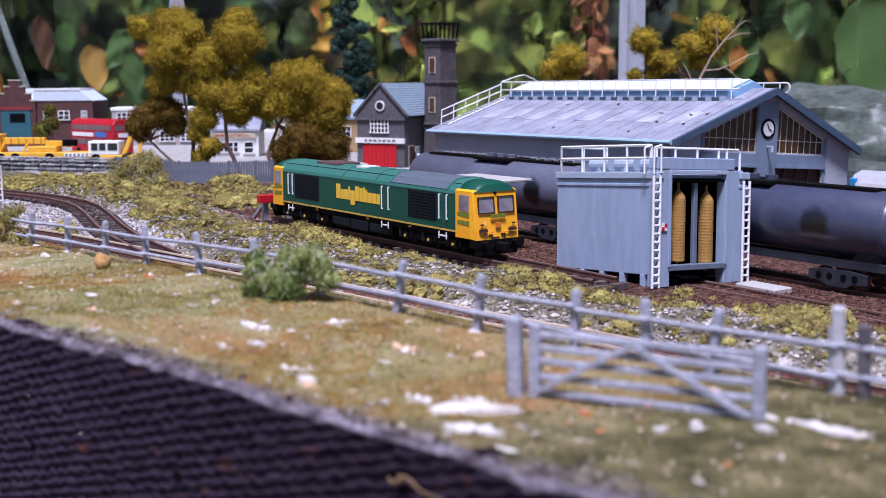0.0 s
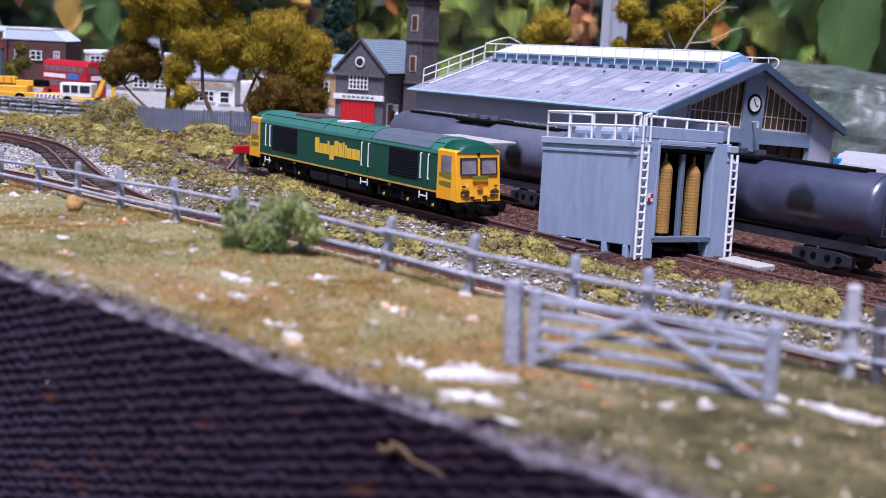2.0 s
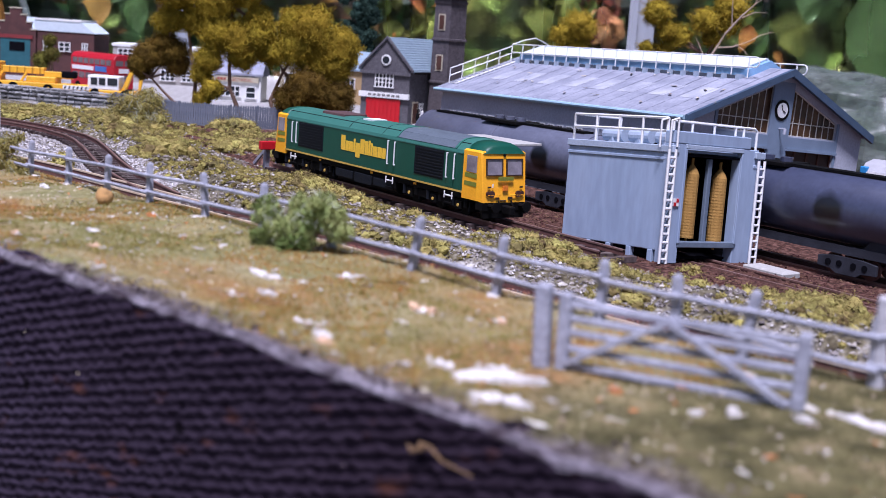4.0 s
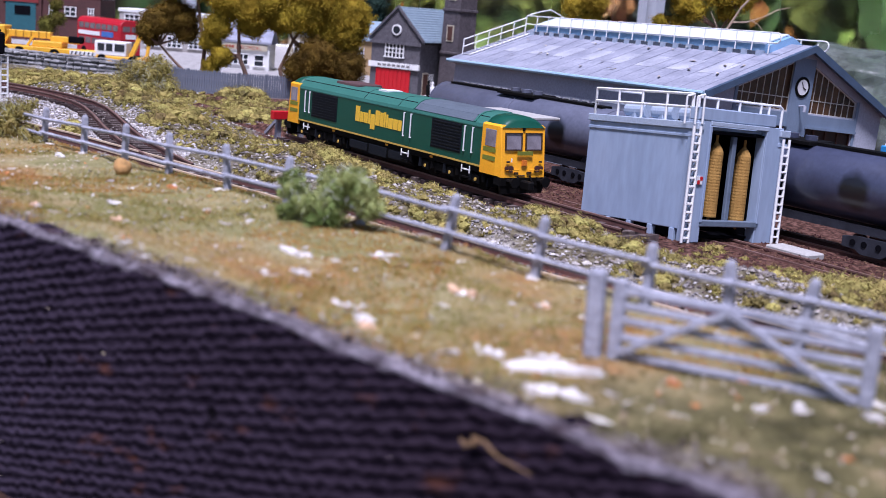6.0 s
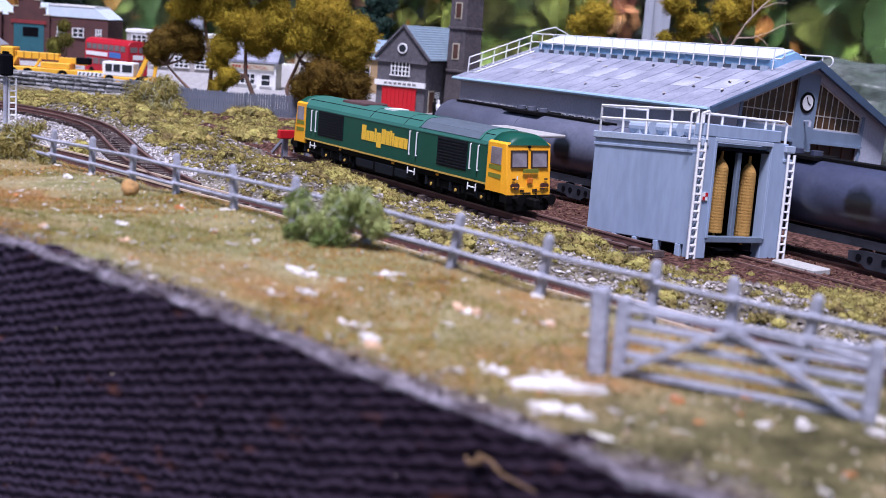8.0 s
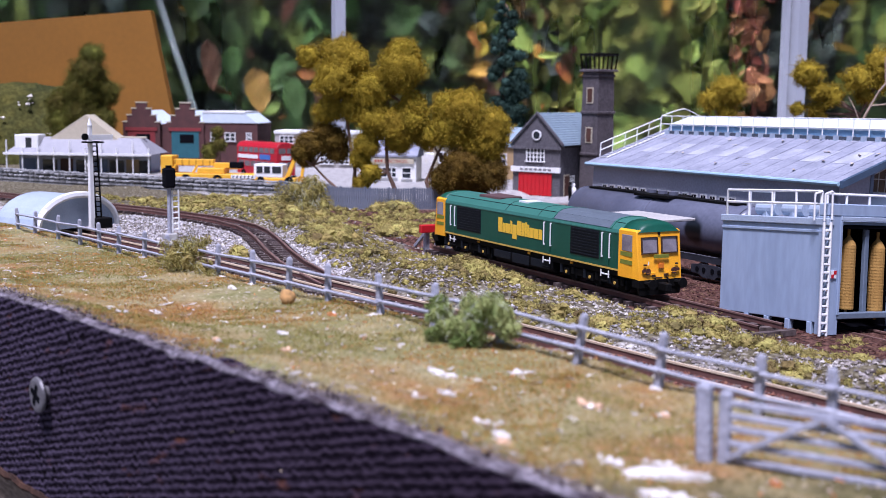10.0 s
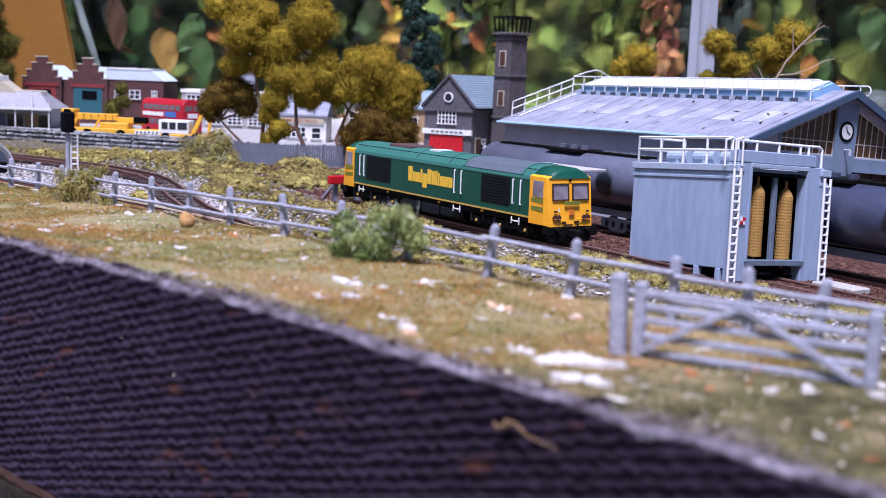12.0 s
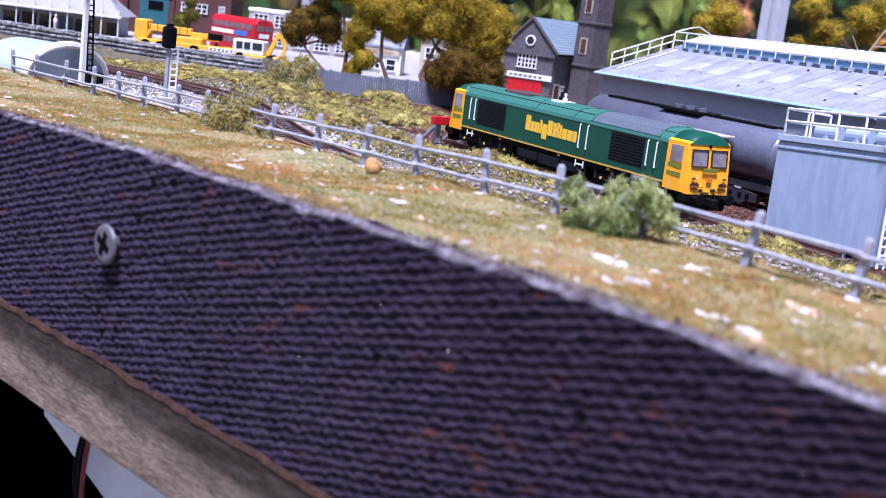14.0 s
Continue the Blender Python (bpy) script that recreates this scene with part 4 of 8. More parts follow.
def washing_plant():
    t = thing("washing_plant", pose(7.88, 2.33, -0.46, -3.42, -3.45, 2.13), "blue-grey locomotive washing plant with two straw brushes and white ladders", "building")
    L, W, H = 6.23, 5.85, 4.79
    w = 0.25
    box_part("side_wall", -L, -0.3, 0.04, w, 0.4, H - 0.3, "washer", t, bevel=0.03)
    box_part("side_wall", -L, -0.3, W - w, W, 0.12, H - 0.3, "washer", t, bevel=0.03)
    box_part("cornice", -L - 0.06, 0.06, -0.05, w + 0.1, H - 0.3, H, "washer_light", t, "pale cornice", bevel=0.03)
    box_part("cornice", -L - 0.06, 0.0, W - w - 0.1, W + 0.06, H - 0.3, H, "washer_light", t, "pale cornice", bevel=0.03)
    box_part("band", -L - 0.02, -0.2, -0.01, 0.06, H - 0.62, H - 0.5, "washer", t, bevel=0.015)
    for x in np.linspace(-L + 0.5, -0.8, 5):
        box_part("foot", x - 0.13, x + 0.13, 0.0, 0.3, -0.35, 0.41, "washer", t, bevel=0.02)
    box_part("roof_deck", -L, -0.2, w, W - w, H - 0.25, H - 0.12, "washer", t)
    # front portal around the opening
    oy0, oy1, oz0, oz1 = 0.85, 4.35, 0.85, 4.7
    box_part("portal_leg", -0.5, 0.0, 0.0, oy0, -0.1, H + 0.1, "washer", t, bevel=0.03)
    box_part("portal_leg", -0.5, 0.0, oy1, W - 0.3, -0.1, H + 0.1, "washer", t, bevel=0.03)
    box_part("lintel", -0.5, 0.02, 0.0, W - 0.9, H + 0.1, H + 0.62, "washer", t, bevel=0.04)
    box_part("lintel_band", -0.1, 0.08, oy0 - 0.1, oy1 + 0.1, oz1, oz1 + 0.18, "washer_light", t, bevel=0.02)
    for y0, y1 in ((oy0 - 0.14, oy0), (oy1, oy1 + 0.14)):
        box_part("jamb", 0.0, 0.07, y0, y1, oz0 - 0.1, oz1, "washer", t, bevel=0.015)
    box_part("sill_beam", -0.35, 0.05, oy0 - 0.1, oy1 + 0.1, oz0 - 0.28, oz0 - 0.02, "washer_dark", t, bevel=0.03)
    box_part("end_cap", -0.55, 0.12, W - 0.6, W + 0.05, H - 0.28, H + 0.02, "washer_light", t, "pale end cap", bevel=0.03)
    box_part("quoin", -0.4, -0.02, W - 0.6, W - 0.05, -0.1, H - 0.3, "washer", t, bevel=0.03)
    box_part("band", -0.45, 0.03, W - 0.62, W - 0.02, H - 0.7, H - 0.55, "washer", t, bevel=0.015)
    # near-black liners added inside the opening; its deep shade is in their colour
    box_part("shade_back", -3.2, -3.0, w, W - w, 0.0, H - 0.3, "dark", t)
    box_part("shade_floor", -3.0, -0.4, w, W - w, 0.05, 0.15, "dark", t)
    box_part("shade_side", -3.0, -0.5, w + 0.02, w + 0.1, 0.1, H - 0.3, "dark", t)
    box_part("shade_side", -3.0, -0.5, W - w - 0.8, W - w - 0.7, 0.1, H - 0.3, "dark", t)
    box_part("shade_soffit", -3.0, -0.05, w, W - w - 0.5, H - 0.4, H - 0.3, "dark", t)
    for yc, z0, z1 in ((1.8, 0.95, 4.05), (3.62, 0.7, 3.95)):
        br = new("brush")
        br.parent = t
        br.matrix_basis = pose(-0.45 * K, yc * K, 0)
        tagged(br, "straw-coloured wound bristle brush")
        bm = bmesh.new()
        n = 50
        rings = []
        for i in range(n):
            f = i / (n - 1)
            z = z0 + (z1 - z0) * f
            r = 0.33 * (1.0 if f < 0.86 else max(0.22, 1.0 - ((f - 0.86) / 0.14) ** 1.6 * 0.8)) * (1.0 if i % 2 else 0.975)
            rings.append([(r * math.cos(a), r * math.sin(a), z) for a in np.linspace(0, 2 * math.pi, 14, endpoint=False)])
        loft(bm, rings)
        part("bristles", bm, "brush", br)
        bm = bmesh.new()
        rod(bm, (0, 0, z0 - 0.25), (0, 0, z1 + 0.3), 0.06)
        part("spindle", bm, "brush", br)
    box_part("centre_post", -0.4, -0.2, 2.55, 2.8, 0.6, 4.35, "washer_dark", t, bevel=0.03)
    ladder(t, 0.1, -0.12, -0.1, H - 0.15)
    ladder(t, 0.12, W - 0.2, -0.35, H - 0.35)
    # safety hoops, handrails, drums
    pts = [(x, 0.1, H) for x in np.linspace(-L + 0.2, -0.5, 5)]
    rail_run(t, pts, 1.12)
    rail_run(t, [(-L + 0.2, 0.1, H), (-L + 0.2, 1.5, H), (-L + 0.2, 3.0, H)], 1.12)
    rail_run(t, [(-0.3, y, H + 0.6) for y in (0.25, 1.4, 2.8, 4.2, 4.75)], 0.42, mid=False)
    bm = bmesh.new()
    tube(bm, [Vector((-0.3, 4.75, H + 1.02)), Vector((-0.3, W - 0.35, H + 1.02)), Vector((-0.3, W - 0.2, H + 0.92)), Vector((-0.3, W - 0.2, H))], 0.058, 6)
    part("handrail", bm, "white", t)
    for y in (-0.1,):
        for dx in (-0.45, 0.1):
            bm = bmesh.new()
            rod(bm, (dx, y - 0.22, H - 0.1), (dx, y - 0.22, H + 1.0), 0.045)
            rod(bm, (dx, y - 0.22, H + 1.0), (dx, y + 0.2, H + 1.12), 0.045)
            rod(bm, (dx, y + 0.2, H + 1.12), (dx, y + 0.22, H - 0.05), 0.045)
            part("ladder_hoop", bm, "white", t)
    for x in (-4.6, -3.0, -1.4):
        bm = bmesh.new()
        rod(bm, (x - 0.6, 1.3, H + 0.32), (x + 0.6, 1.3, H + 0.32), 0.3, seg=14)
        rod(bm, (x, 1.3, H - 0.15), (x, 1.3, H + 0.3), 0.3)
        part("roof_drum", bm, "washer_light", t, "pale roof drum", smooth=False)
    # red and white warning plate
    pl = box_part("warning_plate", 0.0, 0.05, 0.28, 0.6, 2.3, 2.62, "white", t, "red and white chequered plate")
    box_part("red_square", 0.05, 0.06, 0.44, 0.6, 2.46, 2.62, "red", pl)
    box_part("red_square", 0.05, 0.06, 0.28, 0.44, 2.3, 2.46, "red", pl)


M["washer_light"] = mat("washer_light", (0.36, 0.42, 0.5), (0.3, 0.36, 0.44), 0.5, scale=1.2, bump=0.15)
M["washer_dark"] = mat("washer_dark", (0.14, 0.18, 0.23), (0.1, 0.13, 0.17), 0.55, bump=0.2)
for nd in M["washer"].node_tree.nodes:
    if nd.type == "MAPPING":
        nd.inputs["Scale"].default_value = (1.1 / K, 1.1 / K, 0.28 / K)
washing_plant()
bm = bmesh.new()
bx(bm, 8.8, 11.0, 6.2, 7.3, -1.2, -0.6)
ob = part("concrete_slab", bm, "concrete", bevel=0.05)
tagged(ob, "pale concrete slab beside the washing plant", "slab")


# ---- engine shed ----
def engine_shed():
    L, W, R = 25.7, 16.3, 3.38
    t = thing("engine_shed", pose(-4.61, 15.94, 4.54, -3.62, -0.56, -1.8), "grey engine shed with blue trim, roof lantern and glazed gable", "shed")
    base = -5.6
    box_part("side_wall", -L + 0.4, -0.5, 0.4, 0.7, base, 0.05, "shed_wall", t)
    box_part("side_wall", -L + 0.4, -0.5, W - 0.7, W - 0.4, base, 0.05, "shed_wall", t)
    # roof slopes
    for s in (0, 1):
        bm = bmesh.new()
        prism(bm, [(0.0, -0.02), (W / 2, R - 0.02), (W / 2, R + 0.16), (0.0, 0.16)] if s == 0 else [(W, -0.02), (W / 2, R - 0.02), (W / 2, R + 0.16), (W, 0.16)], -L, 0.0)
        slope = part("roof_slope", bm, "grey_roof", t, "grey sheeted roof slope")
        sy = (lambda f: f * W / 2) if s == 0 else (lambda f: W - f * W / 2)
        for k in range(19):
            x = -L + 0.7 + k * (L - 1.4) / 18
            bm = bmesh.new()
            a, b = Vector((x, sy(0.01), 0.2)), Vector((x, sy(0.98), R + 0.13))
            rod(bm, a, b, 0.014, seg=4)
            part("sheet_joint", bm, "grey_roof", slope)
        for k in range(8):
            x = -L + 3.2 + k * 2.75
            bm = bmesh.new()
            v = []
            for dx, f in ((0, 0.3), (1.5, 0.3), (1.5, 0.52), (0, 0.52)):
                v.append((x + dx + (f - 0.3) * 0.5, sy(f), f * R + 0.165))
            vs = [bm.verts.new(p) for p in v] + [bm.verts.new((p[0], p[1], p[2] + 0.02)) for p in v]
            for f in ((0, 1, 2, 3), (4, 5, 6, 7), (0, 1, 5, 4), (1, 2, 6, 5), (2, 3, 7, 6), (3, 0, 4, 7)):
                bm.faces.new([vs[i] for i in f])
            part("roof_light", bm, "roof_light", slope, "pale roof light")
    # gutter and verge boards
    bm = bmesh.new()
    rod(bm, (-L, -0.08, 0.02), (0, -0.08, 0.02), 0.13, seg=8)
    part("gutter", bm, "gutter", t, "pale blue gutter")
    for s in (0, 1):
        bm = bmesh.new()
        prism(bm, [(0.0, -0.2), (W / 2, R - 0.22), (W / 2, R + 0.19), (0.0, 0.2)] if s == 0 else [(W, -0.26), (W / 2, R - 0.28), (W / 2, R + 0.19), (W, 0.2)], 0.0, 0.25)
        part("verge_board", bm, "shed_blue", t, "blue verge board")
    # gable end with two glazed openings and doorways
    g = new("gable")
    g.parent = t
    tagged(g, "grey gable wall with glazing")
    x0, x1 = -0.7, -0.4

    def strip(y0, y1, z0, z1, mt="shed_wall", nm="gable_wall", xa=x0, xb=x1):
        box_part(nm, xa, xb, y0, y1, z0, z1, mt, g)

    def roof_z(y):
        return (y if y < W / 2 else W - y) / (W / 2) * R

    def gable_piece(pts, nm, mt, xa=x0, xb=x1):
        bm = bmesh.new()
        prism(bm, pts, xa, xb)
        part(nm, bm, mt, g)
    a0, a1, b0, b1 = 2.9, 7.35, 8.95, 13.4
    sill = -0.35
    gable_piece([(0.4, base), (a0, base), (a0, roof_z(a0)), (0.4, roof_z(0.4))], "gable_wall", "shed_wall")
    gable_piece([(b1, base), (W - 0.4, base), (W - 0.4, roof_z(0.4)), (b1, roof_z(b1))], "gable_wall", "shed_wall")
    gable_piece([(a1, base), (b0, base), (b0, roof_z(b0)), (W / 2, R), (a1, roof_z(a1))], "gable_wall", "shed_wall")
    for p, q in ((a0, a1), (b0, b1)):
        strip(p, q, sill - 0.9, sill)
        gable_piece([(p, roof_z(p) - 0.55), (q, roof_z(q) - 0.55), (q, roof_z(q)), (p, roof_z(p))], "gable_wall", "shed_wall")
        gable_piece([(p, sill), (q, sill), (q, roof_z(q) - 0.55), (p, roof_z(p) - 0.55)], "gable_glass", "brown_glass", -0.62, -0.56)
        n = 8
        for i in range(n + 1):
            y = p + (q - p) * i / n
            strip(y - 0.022, y + 0.022, sill, roof_z(y) - 0.55, "mullion", "mullion", -0.56, -0.53)
        strip(p, q, sill - 0.04, sill + 0.04, "mullion", "mullion", -0.56, -0.52)
        strip(p, q, sill + 0.75, sill + 0.8, "mullion", "mullion", -0.56, -0.525)
        gable_piece([(p, roof_z(p) - 0.62), (q, roof_z(q) - 0.62), (q, roof_z(q) - 0.54), (p, roof_z(p) - 0.54)], "mullion", "mullion", -0.56, -0.52)
        # doorways below
        strip(p, q, base, sill - 1.9, "door_brown", "door", -0.66, -0.6)
        strip(p, q, sill - 1.9, sill - 0.9, "door_dark", "door_glazing", -0.66, -0.6)
        for i in range(5):
            y = p + (q - p) * i / 4
            strip(max(p, y - 0.07), min(q, y + 0.07), base, sill - 0.9, "door_brown", "door_stile", -0.6, -0.52)
    for y0, y1, z1 in ((a1 - 0.1, b0 + 0.1, R - 0.6), (a0 - 0.22, a0, roof_z(a0) - 0.5), (b1, b1 + 0.22, roof_z(b1) - 0.5)):
        strip(y0, y1, base, z1, "shed_trim", "pilaster", -0.4, -0.34)
    for p, q in ((a0 - 0.22, a1), (b0, b1 + 0.22)):
        strip(p, q, sill - 0.75, sill - 0.08, "shed_trim", "transom", -0.4, -0.35)
        strip(p, q, sill - 0.9, sill - 0.75, "shed_trim", "transom_ledge", -0.4, -0.26)
    # clock
    bm = bmesh.new()
    rod(bm, (-0.42, W / 2 - 0.0, 1.1), (-0.3, W / 2, 1.1), 0.62, seg=24)
    ck = part("clock_rim", bm, "black", g, "black clock rim")
    bm = bmesh.new()
    rod(bm, (-0.3, W / 2, 1.1), (-0.28, W / 2, 1.1), 0.45, seg=24)
    part("clock_face", bm, "white", ck, "white clock face")
    bm = bmesh.new()
    rod(bm, (-0.27, W / 2, 1.1), (-0.27, W / 2 - 0.15, 1.42), 0.03, seg=4)
    rod(bm, (-0.27, W / 2, 1.1), (-0.27, W / 2 + 0.25, 0.98), 0.035, seg=4)
    part("clock_pointer", bm, "black", ck)
    bm = bmesh.new()
    rod(bm, (-0.4, W / 2, 0.0), (0.1, W / 2, 0.05), 0.05)
    rod(bm, (0.1, W / 2, 0.05), (0.1, W / 2, -0.3), 0.1)
    part("gable_lamp", bm, "shed_wall", g)
    # roof lantern
    ln = new("roof_lantern")
    ln.parent = t
    tagged(ln, "white-topped blue roof lantern")
    ya, yb = W / 2 - 1.75, W / 2 + 1.75
    lx0, lx1 = -L + 1.2, -1.7
    zb = R - 0.45
    bm = bmesh.new()
    prism(bm, [(ya, zb - 0.35), (yb, zb - 0.35), (yb, zb + 0.35), (W / 2, zb + 1.05), (ya, zb + 0.35)], lx0, lx1)
    part("lantern_body", bm, "pale_blue", ln)
    for s in (-1, 1):
        bm = bmesh.new()
        y0 = W / 2 + s * 1.85
        prism(bm, [(y0, zb + 0.36), (W / 2, zb + 1.1), (W / 2, zb + 1.18), (y0, zb + 0.44)], lx0 + 0.15, lx1 - 0.35)
        part("lantern_roof", bm, "roof_white", ln, "white lantern roof")
        n = 20
        for i in range(n):
            x = lx0 + 0.4 + i * (lx1 - lx0 - 0.8) / (n - 1)
            box_part("bracket", x - 0.16, x + 0.16, min(y0, y0 + s * 0.45), max(y0, y0 + s * 0.45), zb - 0.46, zb + 0.0, "washer_light", ln)
            if i < n - 1:
                box_part("vent_slot", x + 0.2, x + (lx1 - lx0 - 0.8) / (n - 1) - 0.2, min(y0 - s * 0.1, y0 + s * 0.3), max(y0 - s * 0.1, y0 + s * 0.3), zb - 0.42, zb - 0.06, "slot_grey", ln)
        rail_run(ln, [(x, W / 2 + s * 2.1, zb - 0.2) for x in np.linspace(lx0 - 0.6, lx1 + 0.2, 19)], 1.25, r=0.04)
    for s, xe in ((-1, lx1 + 0.2), (1, lx1 + 0.2)):
        yy = W / 2 + s * 2.1
        bm = bmesh.new()
        z1, z0 = zb - 0.2 + 1.25, zb - 0.2 + 0.65
        c, rr = (z0 + z1) / 2, (z1 - z0) / 2
        tube(bm, [Vector((xe, yy, z1))] + [Vector((xe + 0.5 + rr * math.sin(a), yy, c + rr * math.cos(a))) for a in np.linspace(0, math.pi, 9)] + [Vector((xe, yy, z0))], 0.045, 6)
        part("end_hoop", bm, "white", ln)
    bm = bmesh.new()
    tube(bm, [Vector((lx0 - 0.6, W / 2 - 2.1, zb + 1.05)), Vector((lx0 - 0.6, W / 2 - 0.9, zb + 1.5)), Vector((lx0 - 0.6, W / 2, zb + 1.75)), Vector((lx0 - 0.6, W / 2 + 0.9, zb + 1.5)), Vector((lx0 - 0.6, W / 2 + 2.1, zb + 1.05))], 0.045, 6)
    part("end_hoop", bm, "white", ln)
    # walkway with rails down the far verge
    pts = [(-L + 0.5, y, roof_z(y) + 0.2) for y in np.linspace(0.8, 6.1, 6)]
    wk = new("roof_walkway")
    wk.parent = t
    rail_run(wk, pts, 1.1, r=0.04)
    rail_run(wk, [(p[0] + 0.9, p[1], p[2]) for p in pts], 0.06, r=0.05, mid=False)
    for k in range(14):
        y = 0.9 + k * 0.38
        box_part("tread", -L + 0.5, -L + 1.4, y, y + 0.2, roof_z(y) + 0.22, roof_z(y) + 0.27, "white", wk)
    # little square vents along the wall
    for k in range(16):
        x = -L + 1.8 + k * 0.95
        box_part("wall_vent", x, x + 0.62, 0.33, 0.42, -1.75, -1.35, "white", t)
        box_part("vent_opening", x + 0.08, x + 0.28, 0.31, 0.4, -1.68, -1.42, "dark", t)
        box_part("vent_opening", x + 0.34, x + 0.54, 0.31, 0.4, -1.68, -1.42, "dark", t)


M["slot_grey"] = mat("slot_grey", (0.07, 0.085, 0.11), (0.04, 0.05, 0.065), 0.8)
M["roof_light"] = mat("roof_light", (0.42, 0.43, 0.48), (0.26, 0.27, 0.32), 0.6, scale=0.9, mix=0.4)
M["gutter"] = mat("gutter", (0.35, 0.5, 0.58), (0.28, 0.42, 0.5), 0.5)
M["mullion"] = mat("mullion", (0.62, 0.58, 0.5), (0.52, 0.48, 0.4), 0.6)
M["shed_trim"] = mat("shed_trim", (0.19, 0.25, 0.33), (0.15, 0.2, 0.27), 0.6)
M["brown_glass"] = mat("brown_glass", (0.09, 0.045, 0.02), (0.025, 0.014, 0.009), 0.25, scale=0.8, bump=0, mix=0.3)
M["door_brown"] = mat("door_brown", (0.09, 0.035, 0.02), (0.06, 0.025, 0.015), 0.6)
M["door_dark"] = mat("door_dark", (0.025, 0.012, 0.008), (0.05, 0.02, 0.01), 0.5)
engine_shed()


# ---- tank wagons ----
def tank_material(name, light, deep):
    """Grimy tank paint with a soft oily blotch and streaks below the filler."""
    m = mat(name, light, deep, 0.3, scale=0.35, fine=5, bump=0.05, mix=0.4, spec=0.9)
    nt = m.node_tree
    n, l = nt.nodes, nt.links
    bsdf = n["Principled BSDF"]
    src = bsdf.inputs["Base Color"].links[0].from_socket
    tc = n.new("ShaderNodeTexCoord")
    wob = n.new("ShaderNodeTexNoise")
    wob.inputs["Scale"].default_value = 1.2 / K
    l.new(tc.outputs["Object"], wob.inputs[0])
    mixv = n.new("ShaderNodeVectorMath")
    mixv.operation = "SCALE"
    mixv.inputs["Scale"].default_value = 0.5 * K
    l.new(wob.outputs["Color"], mixv.inputs[0])
    add = n.new("ShaderNodeVectorMath")
    l.new(tc.outputs["Object"], add.inputs[0])
    l.new(mixv.outputs[0], add.inputs[1])
    mp = n.new("ShaderNodeMapping")
    mp.inputs["Location"].default_value = (-4.75 / 0.95, 0, -2.9 / 0.95)
    mp.inputs["Scale"].default_value = (1 / (0.95 * K), 0, 1 / (0.95 * K))
    l.new(add.outputs[0], mp.inputs[0])
    ball = n.new("ShaderNodeTexGradient")
    ball.gradient_type = "SPHERICAL"
    l.new(mp.outputs[0], ball.inputs[0])
    r = n.new("ShaderNodeMapRange")
    r.inputs[1].default_value, r.inputs[2].default_value = 0.05, 0.36
    l.new(ball.outputs[0], r.inputs[0])
    mx = n.new("ShaderNodeMix")
    mx.data_type = "RGBA"
    l.new(r.outputs[0], mx.inputs[0])
    l.new(src, mx.inputs[6])
    mx.inputs[7].default_value = (0.006, 0.006, 0.007, 1)
    l.new(mx.outputs[2], bsdf.inputs["Base Color"])
    return m


M["tank"] = tank_material("tank", (0.052, 0.06, 0.1), (0.03, 0.034, 0.058))
M["tank_grey"] = tank_material("tank_grey", (0.12, 0.128, 0.17), (0.075, 0.08, 0.11))

